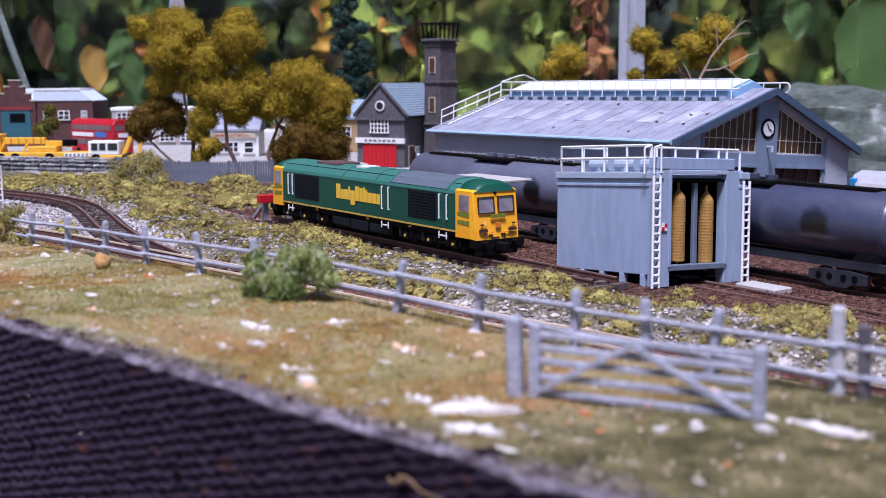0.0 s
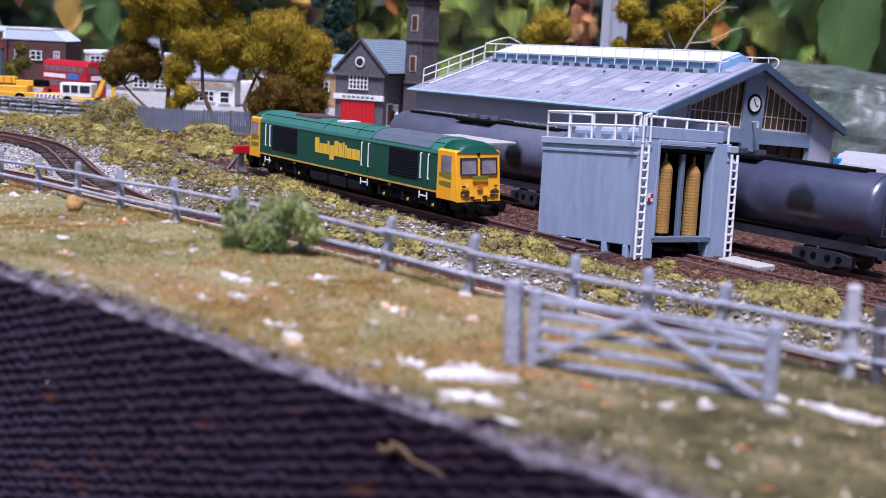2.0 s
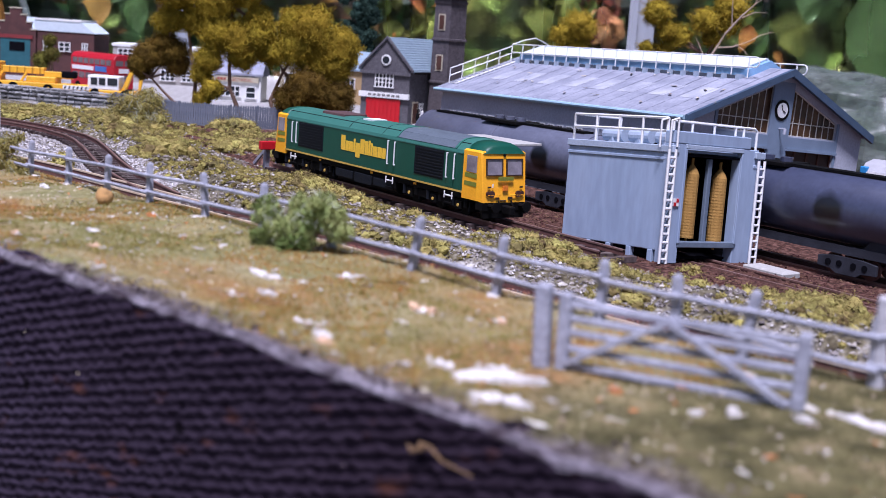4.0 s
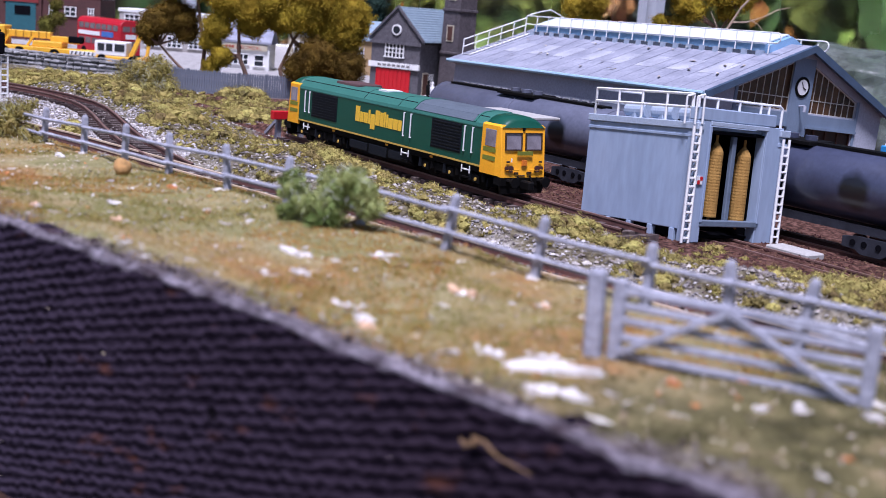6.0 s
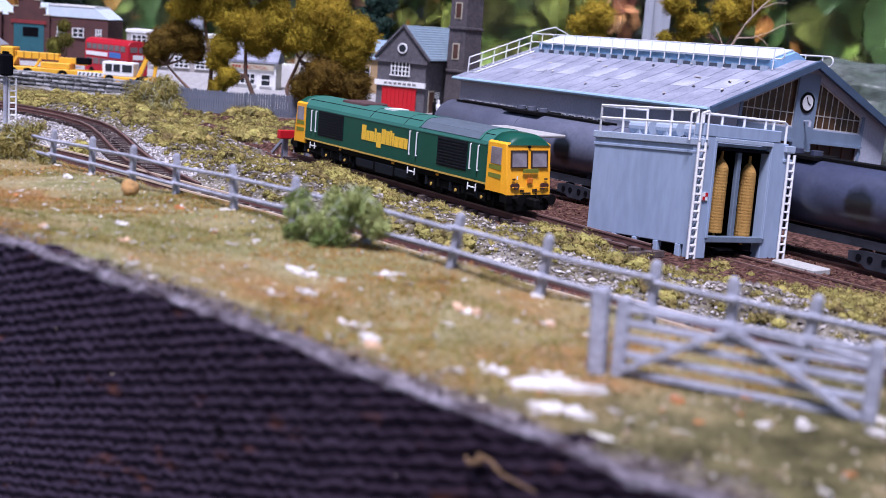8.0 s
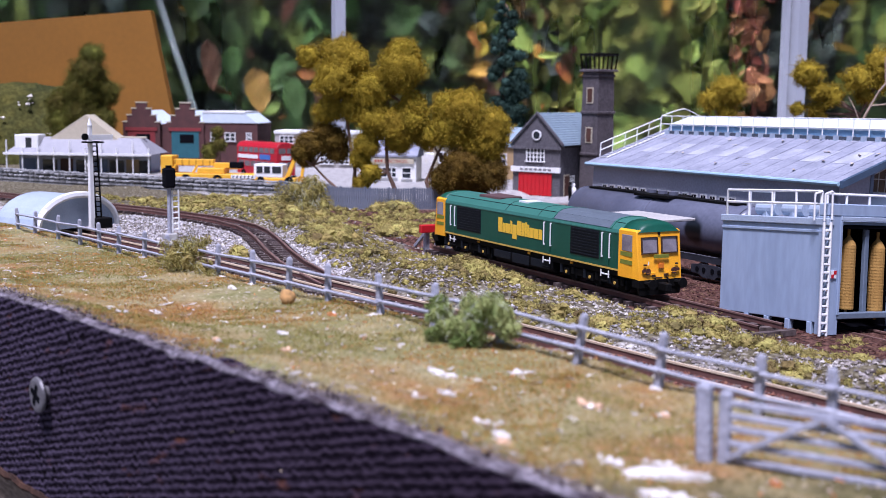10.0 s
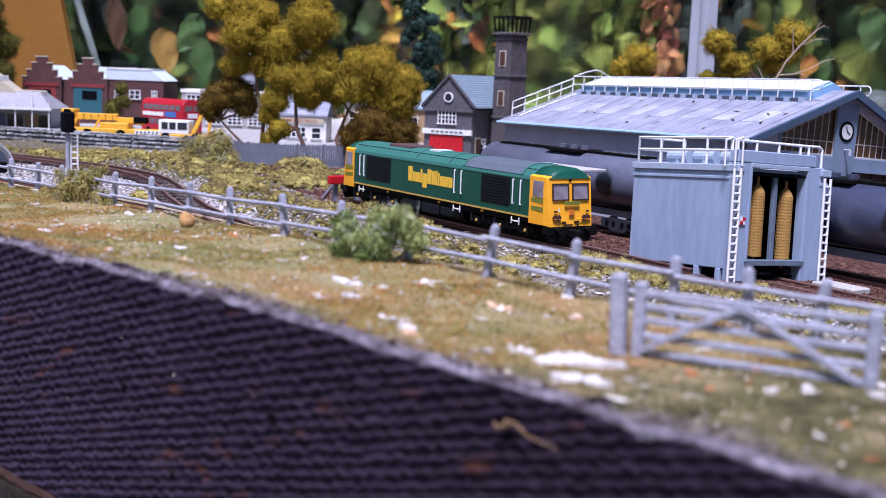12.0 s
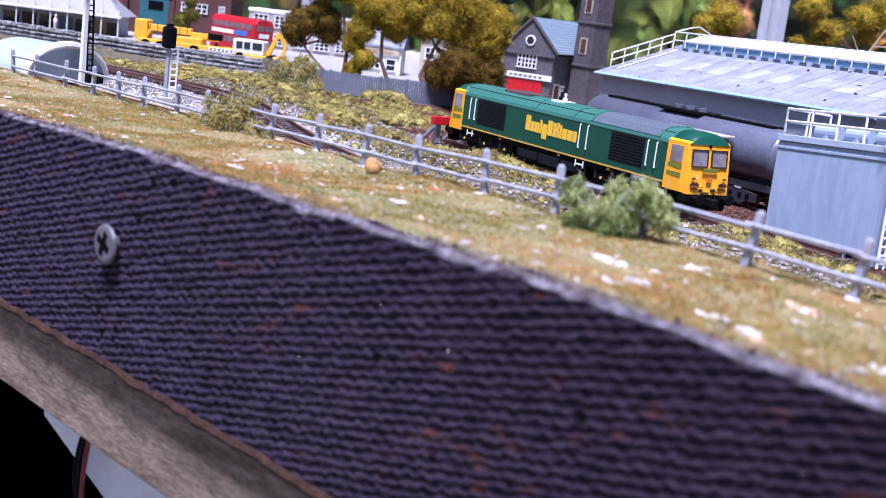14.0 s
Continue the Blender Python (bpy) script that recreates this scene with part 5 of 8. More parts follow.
def tank_wagon(m, label, axis_z=2.75, r=1.47, L=15.5, paint="tank"):
    t = thing("tank_wagon", m, label, "wagon", "tank wagons in the sidings")
    bm = bmesh.new()
    rings = []
    for x, s in ((-L / 2 - 0.35, 0.35), (-L / 2 - 0.28, 0.7), (-L / 2 - 0.12, 0.92), (-L / 2 + 0.1, 1.0), (L / 2 - 0.1, 1.0), (L / 2 + 0.12, 0.92), (L / 2 + 0.28, 0.7), (L / 2 + 0.35, 0.35)):
        rings.append([(x, r * s * math.cos(a), axis_z + r * s * math.sin(a)) for a in np.linspace(0, 2 * math.pi, 40, endpoint=False)])
    loft(bm, rings)
    tank = part("tank", bm, paint, t, "grimy grey tank barrel", smooth=True)
    for x in (-L / 2 + 0.1, L / 2 - 0.1, 0):
        bm = bmesh.new()
        tube(bm, [Vector((x, (r + 0.01) * math.cos(a), axis_z + (r + 0.01) * math.sin(a))) for a in np.linspace(0, 2 * math.pi, 41)], 0.035, 4)
        part("band", bm, paint, tank)
    box_part("walkway", -L / 2 + 0.8, L / 2 - 1.0, -0.35, 0.35, axis_z + r - 0.02, axis_z + r + 0.1, "black", tank, "dark top walkway")
    box_part("manhole_platform", -1.6, 1.6, -0.9, 0.9, axis_z + r - 0.05, axis_z + r + 0.12, "black", tank, bevel=0.02)
    for k in range(3):
        bm = bmesh.new()
        rod(bm, (-1 + k, 0, axis_z + r), (-1 + k, 0, axis_z + r + 0.32), 0.28, seg=12)
        part("hatch", bm, paint, tank)
    for s in (-1, 1):
        bm = bmesh.new()
        prism(bm, [(0.95 * s, 0.95), (1.1 * s, 0.95), (1.1 * s, 1.3), (0.95 * s, 1.3)], -L / 2 - 0.6, L / 2 + 0.6)
        part("solebar", bm, "wagon_frame", t)
        for e in (-1, 1):
            bm = bmesh.new()
            prism(bm, [(e * (L / 2 - 0.2), 1.3), (e * (L / 2 - 1.6), 1.3), (e * (L / 2 - 0.9), axis_z - 0.6), (e * (L / 2 - 0.3), axis_z - 0.4)], 0.9 * s, 1.0 * s, "y")
            part("saddle", bm, "wagon_frame", t)
    for e in (-1, 1):
        box_part("headstock", min(e * (L / 2 + 0.5), e * (L / 2 + 0.75)), max(e * (L / 2 + 0.5), e * (L / 2 + 0.75)), -1.25, 1.25, 0.85, 1.3, "wagon_frame", t, bevel=0.02)
        for s in (-1, 1):
            bm = bmesh.new()
            rod(bm, (e * (L / 2 + 0.7), 0.87 * s, 1.05), (e * (L / 2 + 1.2), 0.87 * s, 1.05), 0.1)
            rod(bm, (e * (L / 2 + 1.15), 0.87 * s, 1.05), (e * (L / 2 + 1.25), 0.87 * s, 1.05), 0.24, seg=10)
            part("buffer", bm, "wagon_frame", t)
        bog = new("bogie")
        bog.parent = t
        bog.matrix_basis = pose(e * (L / 2 - 2.2) * K, 0, 0)
        for s in (-1, 1):
            bm = bmesh.new()
            prism(bm, [(-1.45, 0.3), (-1.45, 0.75), (-0.7, 0.85), (0.7, 0.85), (1.45, 0.75), (1.45, 0.3), (0.75, 0.3), (0.5, 0.1), (-0.5, 0.1), (-0.75, 0.3)], 1.0 * s, 1.15 * s, "y")
            fr = part("side_frame", bm, "wagon_frame", bog, bevel=0.02)
            for x in (-0.9, -0.35, 0.35, 0.9):
                bm = bmesh.new()
                rod(bm, (x, 1.13 * s, 0.55), (x, 1.18 * s, 0.55), 0.14, seg=10)
                part("axle_box", bm, "dark", fr)
        for x in (-0.9, 0.9):
            bm = bmesh.new()
            for s in (-1, 1):
                rod(bm, (x, 0.6 * s, 0.46), (x, 0.75 * s, 0.46), 0.46, seg=18)
            rod(bm, (x, -0.7, 0.46), (x, 0.7, 0.46), 0.09)
            part("wheelset", bm, "rust", bog)
    # end ladder
    for s in (-0.2, 0.2):
        bm = bmesh.new()
        prev = None
        for a in np.linspace(0.2, 1.0, 6):
            p = Vector((L / 2 + 0.42, -0.75 + s, axis_z - r + a * r * 1.6))
            if prev is not None:
                rod(bm, prev, p, 0.035, seg=4)
            prev = p
        part("ladder_stringer", bm, "tank", t)
    for k in range(6):
        bm = bmesh.new()
        z = axis_z - r + 0.5 + k * 0.33
        rod(bm, (L / 2 + 0.42, -0.95, z), (L / 2 + 0.42, -0.55, z), 0.03, seg=4)
        part("rung", bm, "tank", t)
    return t


M["wagon_frame"] = mat("wagon_frame", (0.04, 0.043, 0.055), (0.018, 0.019, 0.024), 0.65, spec=0.2)
tank_wagon(pose(6.3, 10.15, -0.75, 0, 0, 0.7), "grimy dark grey bogie tank wagon with a black spill")
tank_wagon(pose(-12.6, 9.95, -0.75, 0, 0, 0.7), "weathered grey tank wagon standing beside the engine shed", paint="tank_grey")


# ---- town behind ----
def windowed(parent, x, y0, y1, z0, z1, cols, rows, frame_mat="white", glass="glass", out=1, depth=0.12, axis="x"):
    """A glazed window with frame and bars on a wall at local x (facing +x when out is 1)."""
    w = new("window")
    w.parent = parent
    def b(nm, a0, a1, z0_, z1_, d0, d1, mt):
        lo, hi = (x + out * d0, x + out * d1) if out > 0 else (x + out * d1, x + out * d0)
        if axis == "x":
            box_part(nm, lo, hi, a0, a1, z0_, z1_, mt, w)
        else:
            box_part(nm, a0, a1, lo, hi, z0_, z1_, mt, w)
    b("pane", y0, y1, z0, z1, -0.02, 0.03, glass)
    t = 0.09
    b("frame", y0 - t, y1 + t, z1, z1 + t, 0, depth, frame_mat)
    b("sill", y0 - t * 1.5, y1 + t * 1.5, z0 - t, z0, 0, depth * 1.4, frame_mat)
    for i in range(cols + 1):
        a = y0 + (y1 - y0) * i / cols
        b("bar", a - 0.05, a + 0.05, z0, z1, 0.03, depth * 0.8, frame_mat)
    for i in range(1, rows):
        z = z0 + (z1 - z0) * i / rows
        b("bar", y0, y1, z - 0.04, z + 0.04, 0.03, depth * 0.7, frame_mat)
    return w


def fire_station():
    # local x faces the front, y runs along the facade
    t = thing("fire_station", pose(-56.4, 26.2, -0.4, 0, 0, -60), "dark stone fire station with red doors and slate roof", "building")
    W, D, E, R = 5.1, 10.5, 5.0, 2.9
    box_part("wall", -D, 0, 0, W, 0, E, "dark_stone", t)
    bm = bmesh.new()
    prism(bm, [(-0.15, E), (W + 0.15, E), (W / 2, E + R)], -D, 0.0)
    part("gable", bm, "dark_stone", t)
    for s in (0, 1):
        bm = bmesh.new()
        e, r = (-0.35, W / 2) if s == 0 else (W + 0.35, W / 2)
        prism(bm, [(e, E - 0.1), (r, E + R + 0.05), (r, E + R + 0.25), (e, E + 0.1)], -D - 0.2, -0.05)
        part("roof_slope", bm, "slate", t, "pale blue-grey slate roof")
        bm = bmesh.new()
        prism(bm, [(e, E - 0.05), (r, E + R + 0.1), (r, E + R + 0.35), (e, E + 0.2)], -0.1, 0.18)
        part("coping", bm, "dark_stone", t)
    box_part("string_course", 0, 0.2, -0.15, W + 0.15, E - 0.35, E - 0.1, "dark_stone", t)
    box_part("sign_board", 0, 0.25, -0.1, W + 0.1, 2.45, 2.95, "white", t, "white sign board")
    for k in range(7):
        box_part("sign_bar", 0.25, 0.27, 0.9 + k * 0.5, 1.25 + k * 0.5, 2.6, 2.8, "stone", t)
    d = box_part("door", 0, 0.12, 0.75, W - 0.85, 0.2, 2.35, "red", t, "red folding doors")
    for k in range(9):
        y = 0.75 + k * (W - 1.6) / 8
        box_part("door_rib", 0.12, 0.17, y - 0.04, y + 0.04, 0.2, 2.35, "red", d)
    windowed(t, 0, 1.5, 3.4, 3.5, 4.65, 5, 3)
    bm = bmesh.new()
    rod(bm, (0, W / 2, E + 1.0), (0.12, W / 2, E + 1.0), 0.5, seg=16)
    part("oculus", bm, "white", t, "round white-framed window")
    bm = bmesh.new()
    rod(bm, (0.1, W / 2, E + 1.0), (0.14, W / 2, E + 1.0), 0.36, seg=16)
    part("oculus_pane", bm, "glass", t)
    # side wall with its door and window
    box_part("side_door", -1.9, -1.0, W, W + 0.06, 0.1, 2.1, "door_brown", t, "dark red side door")
    box_part("door_surround", -2.05, -0.85, W, W + 0.03, 0.0, 2.25, "cream", t)
    windowed(t, W, -3.0, -2.3, 0.8, 2.0, 2, 3, axis="y")
    bm = bmesh.new()
    rod(bm, (-D, W + 0.42, E - 0.05), (-0.1, W + 0.42, E - 0.05), 0.1, seg=6)
    part("gutter", bm, "black", t)
    for k in range(14):
        f = (k + 0.5) / 14
        bm = bmesh.new()
        rod(bm, (-D - 0.2, W + 0.35 - f * (W / 2 + 0.35), E + 0.1 + f * (R + 0.15)), (-0.1, W + 0.35 - f * (W / 2 + 0.35), E + 0.1 + f * (R + 0.15)), 0.045, seg=4)
        part("slate_course", bm, "slate", t)
    return t


fire_station()


def hose_tower():
    t = thing("hose_tower", pose(-52.5, 33.3, -0.5, 0, 0, -80), "tapering dark stone tower with an iron crown", "tower")
    bm = bmesh.new()
    H = 12.2
    w0, w1 = 1.16, 1.05
    loft(bm, [[(-w, -w, z), (w, -w, z), (w, w, z), (-w, w, z)] for w, z in ((w0, 0), (w1, H))])
    part("shaft", bm, "tower", t)
    for z, e in ((4.2, 0.12), (8.2, 0.12), (H - 0.5, 0.1), (H, 0.28)):
        w = w0 + (w1 - w0) * z / H + e
        box_part("string_course", -w, w, -w, w, z, z + 0.25, "tower", t, bevel=0.04)
    for z in (5.6, 9.4):
        w = w0 + (w1 - w0) * z / H
        box_part("louvre_recess", w - 0.05, w + 0.08, -0.32, 0.32, z - 0.1, z + 1.2, "door_brown", t)
        box_part("louvre_frame", w, w + 0.05, -0.45, 0.45, z - 0.22, z + 1.32, "cream", t)
        w2 = w
        box_part("louvre_recess", -0.32, 0.32, -w2 - 0.08, -w2 + 0.05, z - 0.1, z + 1.2, "door_brown", t)
    cr = new("crown")
    cr.parent = t
    tagged(cr, "black iron railing crown")
    for k in range(5):
        for sx, sy in ((1, 0), (-1, 0), (0, 1), (0, -1)):
            o = -1.12 + 2.24 * k / 4
            x, y = (sx * 1.12, o) if sx else (o, sy * 1.12)
            bm = bmesh.new()
            rod(bm, (x, y, H + 0.25), (x * 1.12, y * 1.12, H + 1.8), 0.09, seg=5)
            part("stanchion", bm, "black", cr)
    box_part("crown_ring", -1.32, 1.32, -1.32, 1.32, H + 1.55, H + 1.75, "black", cr)


hose_tower()


def bus():
    t = thing("double_decker_bus", pose(-80.6, 9.4, 0.2, 0, 0, 15), "red double-decker bus with white and blue side adverts", "bus")
    # local x along its length, front at +x; the near side is -y
    L, W, H = 7.6, 2.44, 3.9
    bm = bmesh.new()
    prism(bm, [(-W / 2, 0.35), (W / 2, 0.35), (W / 2, 3.4), (W / 2 - 0.3, 3.8), (0.4, H), (-0.4, H), (-W / 2 + 0.3, 3.8), (-W / 2, 3.4)], -L / 2, L / 2)
    body = part("body", bm, "bus_red", t, bevel=0.06)
    for z0, z1, n in ((1.25, 1.85, 6), (2.75, 3.3, 7)):
        for k in range(n):
            x = -L / 2 + 0.4 + k * (L - 0.7) / n
            for s in (-1, 1):
                y = s * W / 2
                box_part("side_window", x, x + (L - 0.7) / n - 0.16, min(y, y + s * 0.03), max(y, y + s * 0.03), z0, z1, "bus_glass", body, bevel=0.01)
        for e in (-1, 1):
            for y0, y1 in ((-0.95, -0.1), (0.1, 0.95)):
                box_part("end_window", min(e * L / 2, e * (L / 2 + 0.03)), max(e * L / 2, e * (L / 2 + 0.03)), y0, y1, z0, z1, "bus_glass", body)
    box_part("advert", -3.5, 0.3, -W / 2 - 0.04, -W / 2, 2.1, 2.5, "white", body, "white advert panel")
    box_part("advert", 0.6, 2.6, -W / 2 - 0.04, -W / 2, 2.05, 2.6, "advert_blue", body, "blue advert panel")
    box_part("destination_box", L / 2, L / 2 + 0.05, -0.6, 0.6, 2.05, 2.5, "white", body, "white destination panel")
    box_part("relief_band", -L / 2 - 0.01, L / 2 + 0.01, -W / 2 - 0.015, W / 2 + 0.015, 1.95, 1.99, "bus_red", body)
    for x in (-2.5, 2.6):
        for s in (-1, 1):
            bm = bmesh.new()
            rod(bm, (x, s * (W / 2 - 0.25), 0.45), (x, s * (W / 2 + 0.02), 0.45), 0.45, seg=16)
            part("wheel", bm, "black", t)


M["bus_glass"] = mat("bus_glass", (0.2, 0.16, 0.16), (0.1, 0.08, 0.08), 0.2, bump=0)
M["advert_blue"] = mat("advert_blue", (0.06, 0.16, 0.42), (0.05, 0.12, 0.35), 0.5)
bus()


def crane_lorry():
    t = thing("mobile_crane", pose(-70.6, 0.6, 0.45, 0, 0, 55), "yellow mobile crane with lowered jib and black and white stripes", "crane")
    box_part("chassis", -4.8, 4.2, -1.1, 1.1, 0.55, 1.0, "yellow", t, bevel=0.05)
    box_part("jib", -4.8, 0.0, -0.45, 0.3, 1.75, 2.35, "yellow", t, "lowered yellow lattice jib", bevel=0.04)
    box_part("jib_section", 0.0, 1.6, -0.38, 0.22, 1.55, 2.05, "yellow", t, bevel=0.03)
    box_part("jib_section", 1.5, 2.6, -0.3, 0.15, 1.45, 1.85, "yellow", t, bevel=0.03)
    box_part("winch_house", -5.2, -4.0, -0.9, 0.9, 0.9, 2.7, "yellow", t, "stepped yellow winch house", bevel=0.06)
    for k in range(7):
        box_part("rivet_rib", -4.6 + k * 0.7, -4.5 + k * 0.7, -0.5, -0.44, 1.75, 2.35, "yellow_dark", t)
    box_part("turret", -1.5, 1.2, -0.9, 0.9, 1.0, 1.55, "yellow", t, bevel=0.06)
    box_part("jib_head", 1.6, 2.9, -0.4, 0.3, 1.55, 2.15, "dark", t, bevel=0.08)
    box_part("bumper", 2.0, 4.4, -1.2, -1.05, 0.6, 0.95, "white", t, "white striped skirt")
    for k in range(6):
        bm = bmesh.new()
        bx(bm, 2.1 + k * 0.38, 2.2 + k * 0.38, -1.24, -1.19, 0.65, 0.9, None)
        for v in bm.verts:
            v.co.x += (v.co.z - 0.6) * 0.4
        part("skirt_stripe", bm, "black", t)
    for x in (-4.0, -2.6, 0.6, 3.4):
        for s in (-1, 1):
            bm = bmesh.new()
            rod(bm, (x, s * 0.75, 0.45), (x, s * 1.12, 0.45), 0.5, seg=16)
            w = part("wheel", bm, "black", t)
            bm = bmesh.new()
            rod(bm, (x, s * 1.1, 0.45), (x, s * 1.16, 0.45), 0.2, seg=10)
            part("hub", bm, "yellow", w)
    for x in (-4.6, -2.4):
        bm = bmesh.new()
        rod(bm, (x, -1.0, 0.2), (x + 0.9, -0.6, 1.9), 0.12, seg=5)
        part("outrigger", bm, "yellow", t)


M["yellow_dark"] = mat("yellow_dark", (0.45, 0.22, 0.01), (0.35, 0.17, 0.01), 0.6)
crane_lorry()


def digger():
    t = thing("excavator", pose(-67.4, 6.0, 0.45, 0, 0, 55), "white-cabbed yellow excavator with a folded arm", "excavator")
    cab = box_part("cab", -2.2, 0.7, -1.0, 1.0, 0.7, 2.0, "white", t, "white cab", bevel=0.08)
    for x0, x1 in ((-1.9, -1.3), (-1.15, -0.55), (-0.35, 0.55)):
        box_part("cab_window", x0, x1, -1.04, -0.98, 1.15, 1.8, "glass", cab)
    box_part("base", -2.2, 2.0, -1.05, 1.05, 0.15, 0.7, "yellow", t, bevel=0.06)
    for a, b, r in (((1.0, -0.3, 0.7), (1.9, -0.3, 2.9), 0.3), ((1.9, -0.3, 2.9), (2.6, -0.3, 1.9), 0.26), ((2.6, -0.3, 1.9), (2.4, -0.3, 0.5), 0.22)):
        bm = bmesh.new()
        rod(bm, a, b, r, r * 0.8, seg=4)
        part("arm", bm, "yellow", t, bevel=0.03)
    bm = bmesh.new()
    prism(bm, [(2.0, 0.1), (2.8, 0.1), (2.9, 0.7), (2.3, 0.9)], -0.7, 0.1, "y")
    part("bucket", bm, "yellow_dark", t)
    for x in (-1.5, 1.3):
        bm = bmesh.new()
        rod(bm, (x, -1.1, 0.4), (x, 1.1, 0.4), 0.42, seg=14)
        part("wheel", bm, "black", t)


digger()


def stepped_gable_works():
    t = thing("brick_works", pose(-101.3, -1.2, 1.55, 0, 0, -31), "dark brick workshop with stepped gables and white roof", "building")
    # facade along local y, roof runs back and to the far side
    for y0 in (0.0, 5.3):
        bm = bmesh.new()
        w = 4.5
        prism(bm, [(y0, -1.2), (y0 + w, -1.2), (y0 + w, 4.2), (y0 + w - 0.5, 4.2), (y0 + w - 0.5, 5.0), (y0 + w - 1.1, 5.0), (y0 + w - 1.1, 5.8), (y0 + w - 1.6, 5.8), (y0 + w - 1.6, 6.5),
                   (y0 + 1.6, 6.5), (y0 + 1.6, 5.8), (y0 + 1.1, 5.8), (y0 + 1.1, 5.0), (y0 + 0.5, 5.0), (y0 + 0.5, 4.2), (y0, 4.2)], -0.4, 0.0)
        part("stepped_gable", bm, "brick", t)
        for a, z in ((0.0, 4.2), (0.5, 5.0), (1.1, 5.8)):
            box_part("coping", -0.45, 0.06, y0 + a - 0.08, y0 + a + 0.6, z, z + 0.14, "cream", t)
            box_part("coping", -0.45, 0.06, y0 + w - a - 0.6, y0 + w - a + 0.08, z, z + 0.14, "cream", t)
        box_part("coping", -0.45, 0.06, y0 + 1.55, y0 + w - 1.55, 6.5, 6.64, "cream", t)
        box_part("lintel", 0.0, 0.12, y0 + 0.3, y0 + w - 0.3, 3.2, 3.6, "red_dull", t, "dull red lintel")
        box_part("opening", 0.0, 0.05, y0 + 0.6, y0 + w - 0.6, 0.0, 3.2, "teal" if y0 else "red_dull", t, "teal doorway" if y0 else "dark red doorway")
        box_part("opening_glass", 0.05, 0.09, y0 + 1.6, y0 + w - 1.2, 1.8, 2.8, "dark", t)
        bm = bmesh.new()
        prism(bm, [(y0 + 0.2, 4.0), (y0 + w - 0.2, 4.0), (y0 + w / 2, 5.6)], -9, -0.4)
        part("roof", bm, "roof_white", t, "white roof")
    box_part("side_wall", -0.5, -0.3, 9.8, 16.2, -1.2, 4.2, "brick", t)
    box_part("side_wall", -9.0, -0.5, 0.1, 16.1, -1.2, 4.0, "brick", t)
    bm = bmesh.new()
    prism(bm, [(9.6, 4.2), (16.4, 4.2), (14.8, 5.4), (9.6, 5.4)], -8.0, -0.2)
    part("roof", bm, "roof_white", t, "white hipped roof", bevel=0.05)
    box_part("ridge_band", -8, -0.15, 9.6, 14.8, 5.4, 5.6, "white", t)
    for y, w in ((10.6, 0.7), (12.3, 1.2), (14.9, 0.55)):
        windowed(t, -0.3, y, y + w, 2.1, 3.0, 2, 2)


M["red_dull"] = mat("red_dull", (0.22, 0.03, 0.03), (0.16, 0.025, 0.025), 0.6)
M["teal"] = mat("teal", (0.03, 0.12, 0.14), (0.02, 0.09, 0.11), 0.5)
stepped_gable_works()


def pavilion():
    t = thing("pavilion", pose(-88.3, -8.9, -0.5, 0, 0, -31) @ Matrix.Scale(1.09, 4), "low pavilion with a grey hipped roof and white posts", "building")
    # facade along local y
    bm = bmesh.new()
    v = [bm.verts.new(p) for p in ((0.4, -7.5, 2.9), (0.4, 7.3, 2.9), (-5.5, 7.3, 2.9), (-5.5, -7.5, 2.9), (-1.6, -5.5, 4.4), (-1.6, 5.6, 4.4), (-3.6, 5.6, 4.4), (-3.6, -5.5, 4.4))]
    for f in ((0, 1, 5, 4), (1, 2, 6, 5), (2, 3, 7, 6), (3, 0, 4, 7), (4, 5, 6, 7), (3, 2, 1, 0)):
        bm.faces.new([v[i] for i in f])
    part("roof", bm, "pavilion_roof", t, "grey roof")
    bm = bmesh.new()
    prism(bm, [(-3.6, 4.2), (3.6, 4.2), (0.2, 6.7)], -4.0, -1.4)
    part("roof_gable", bm, "cream", t, "cream gabled roof")
    box_part("back_wall", -5.0, -1.8, -6.8, 6.6, 0, 3.0, "shed_wall", t)
    for y in (-4.4, -1.0, 2.4, 5.0):
        box_part("opening", -1.8, -1.75, y, y + 1.5, 0.3, 2.2, "glass", t)
    box_part("fascia", 0.3, 0.5, -7.5, 7.3, 2.75, 2.95, "white", t)
    for k in range(10):
        y = -7.2 + k * 1.58
        bm = bmesh.new()
        rod(bm, (0.3, y, 0), (0.3, y, 4.2 if k % 2 == 0 else 3.5), 0.07, seg=6)
        part("post", bm, "white", t)
    hut = box_part("roof_hut", -2.2, -0.3, -6.6, -4.2, 3.2, 4.7, "white", t, "white rooftop hut", bevel=0.06)
    box_part("hut_opening", -0.32, -0.26, -5.5, -4.9, 3.4, 4.4, "glass", hut)
    box_part("ridge_capping", -2.7, -2.3, 1.5, 6.0, 4.38, 4.56, "cream", t, "cream ridge capping", bevel=0.04)
    for y0, mt in ((-6.4, "coach_blue_dull"), (-2.6, "door_brown"), (0.9, "coach_blue_dull"), (4.1, "tan")):
        box_part("wall_panel", -1.8, -1.72, y0, y0 + 1.3, 0.3, 2.3, mt, t, bevel=0.02)
    for z in (1.0, 0.5):
        bm = bmesh.new()
        rod(bm, (0.3, -7.2, z), (0.3, 7.0, z), 0.05, seg=5)
        part("rail", bm, "white", t)


M["coach_blue_dull"] = mat("coach_blue_dull", (0.16, 0.2, 0.28), (0.11, 0.14, 0.2), 0.6)
M["pavilion_roof"] = mat("pavilion_roof", (0.3, 0.3, 0.32), (0.24, 0.24, 0.26), 0.6)
pavilion()


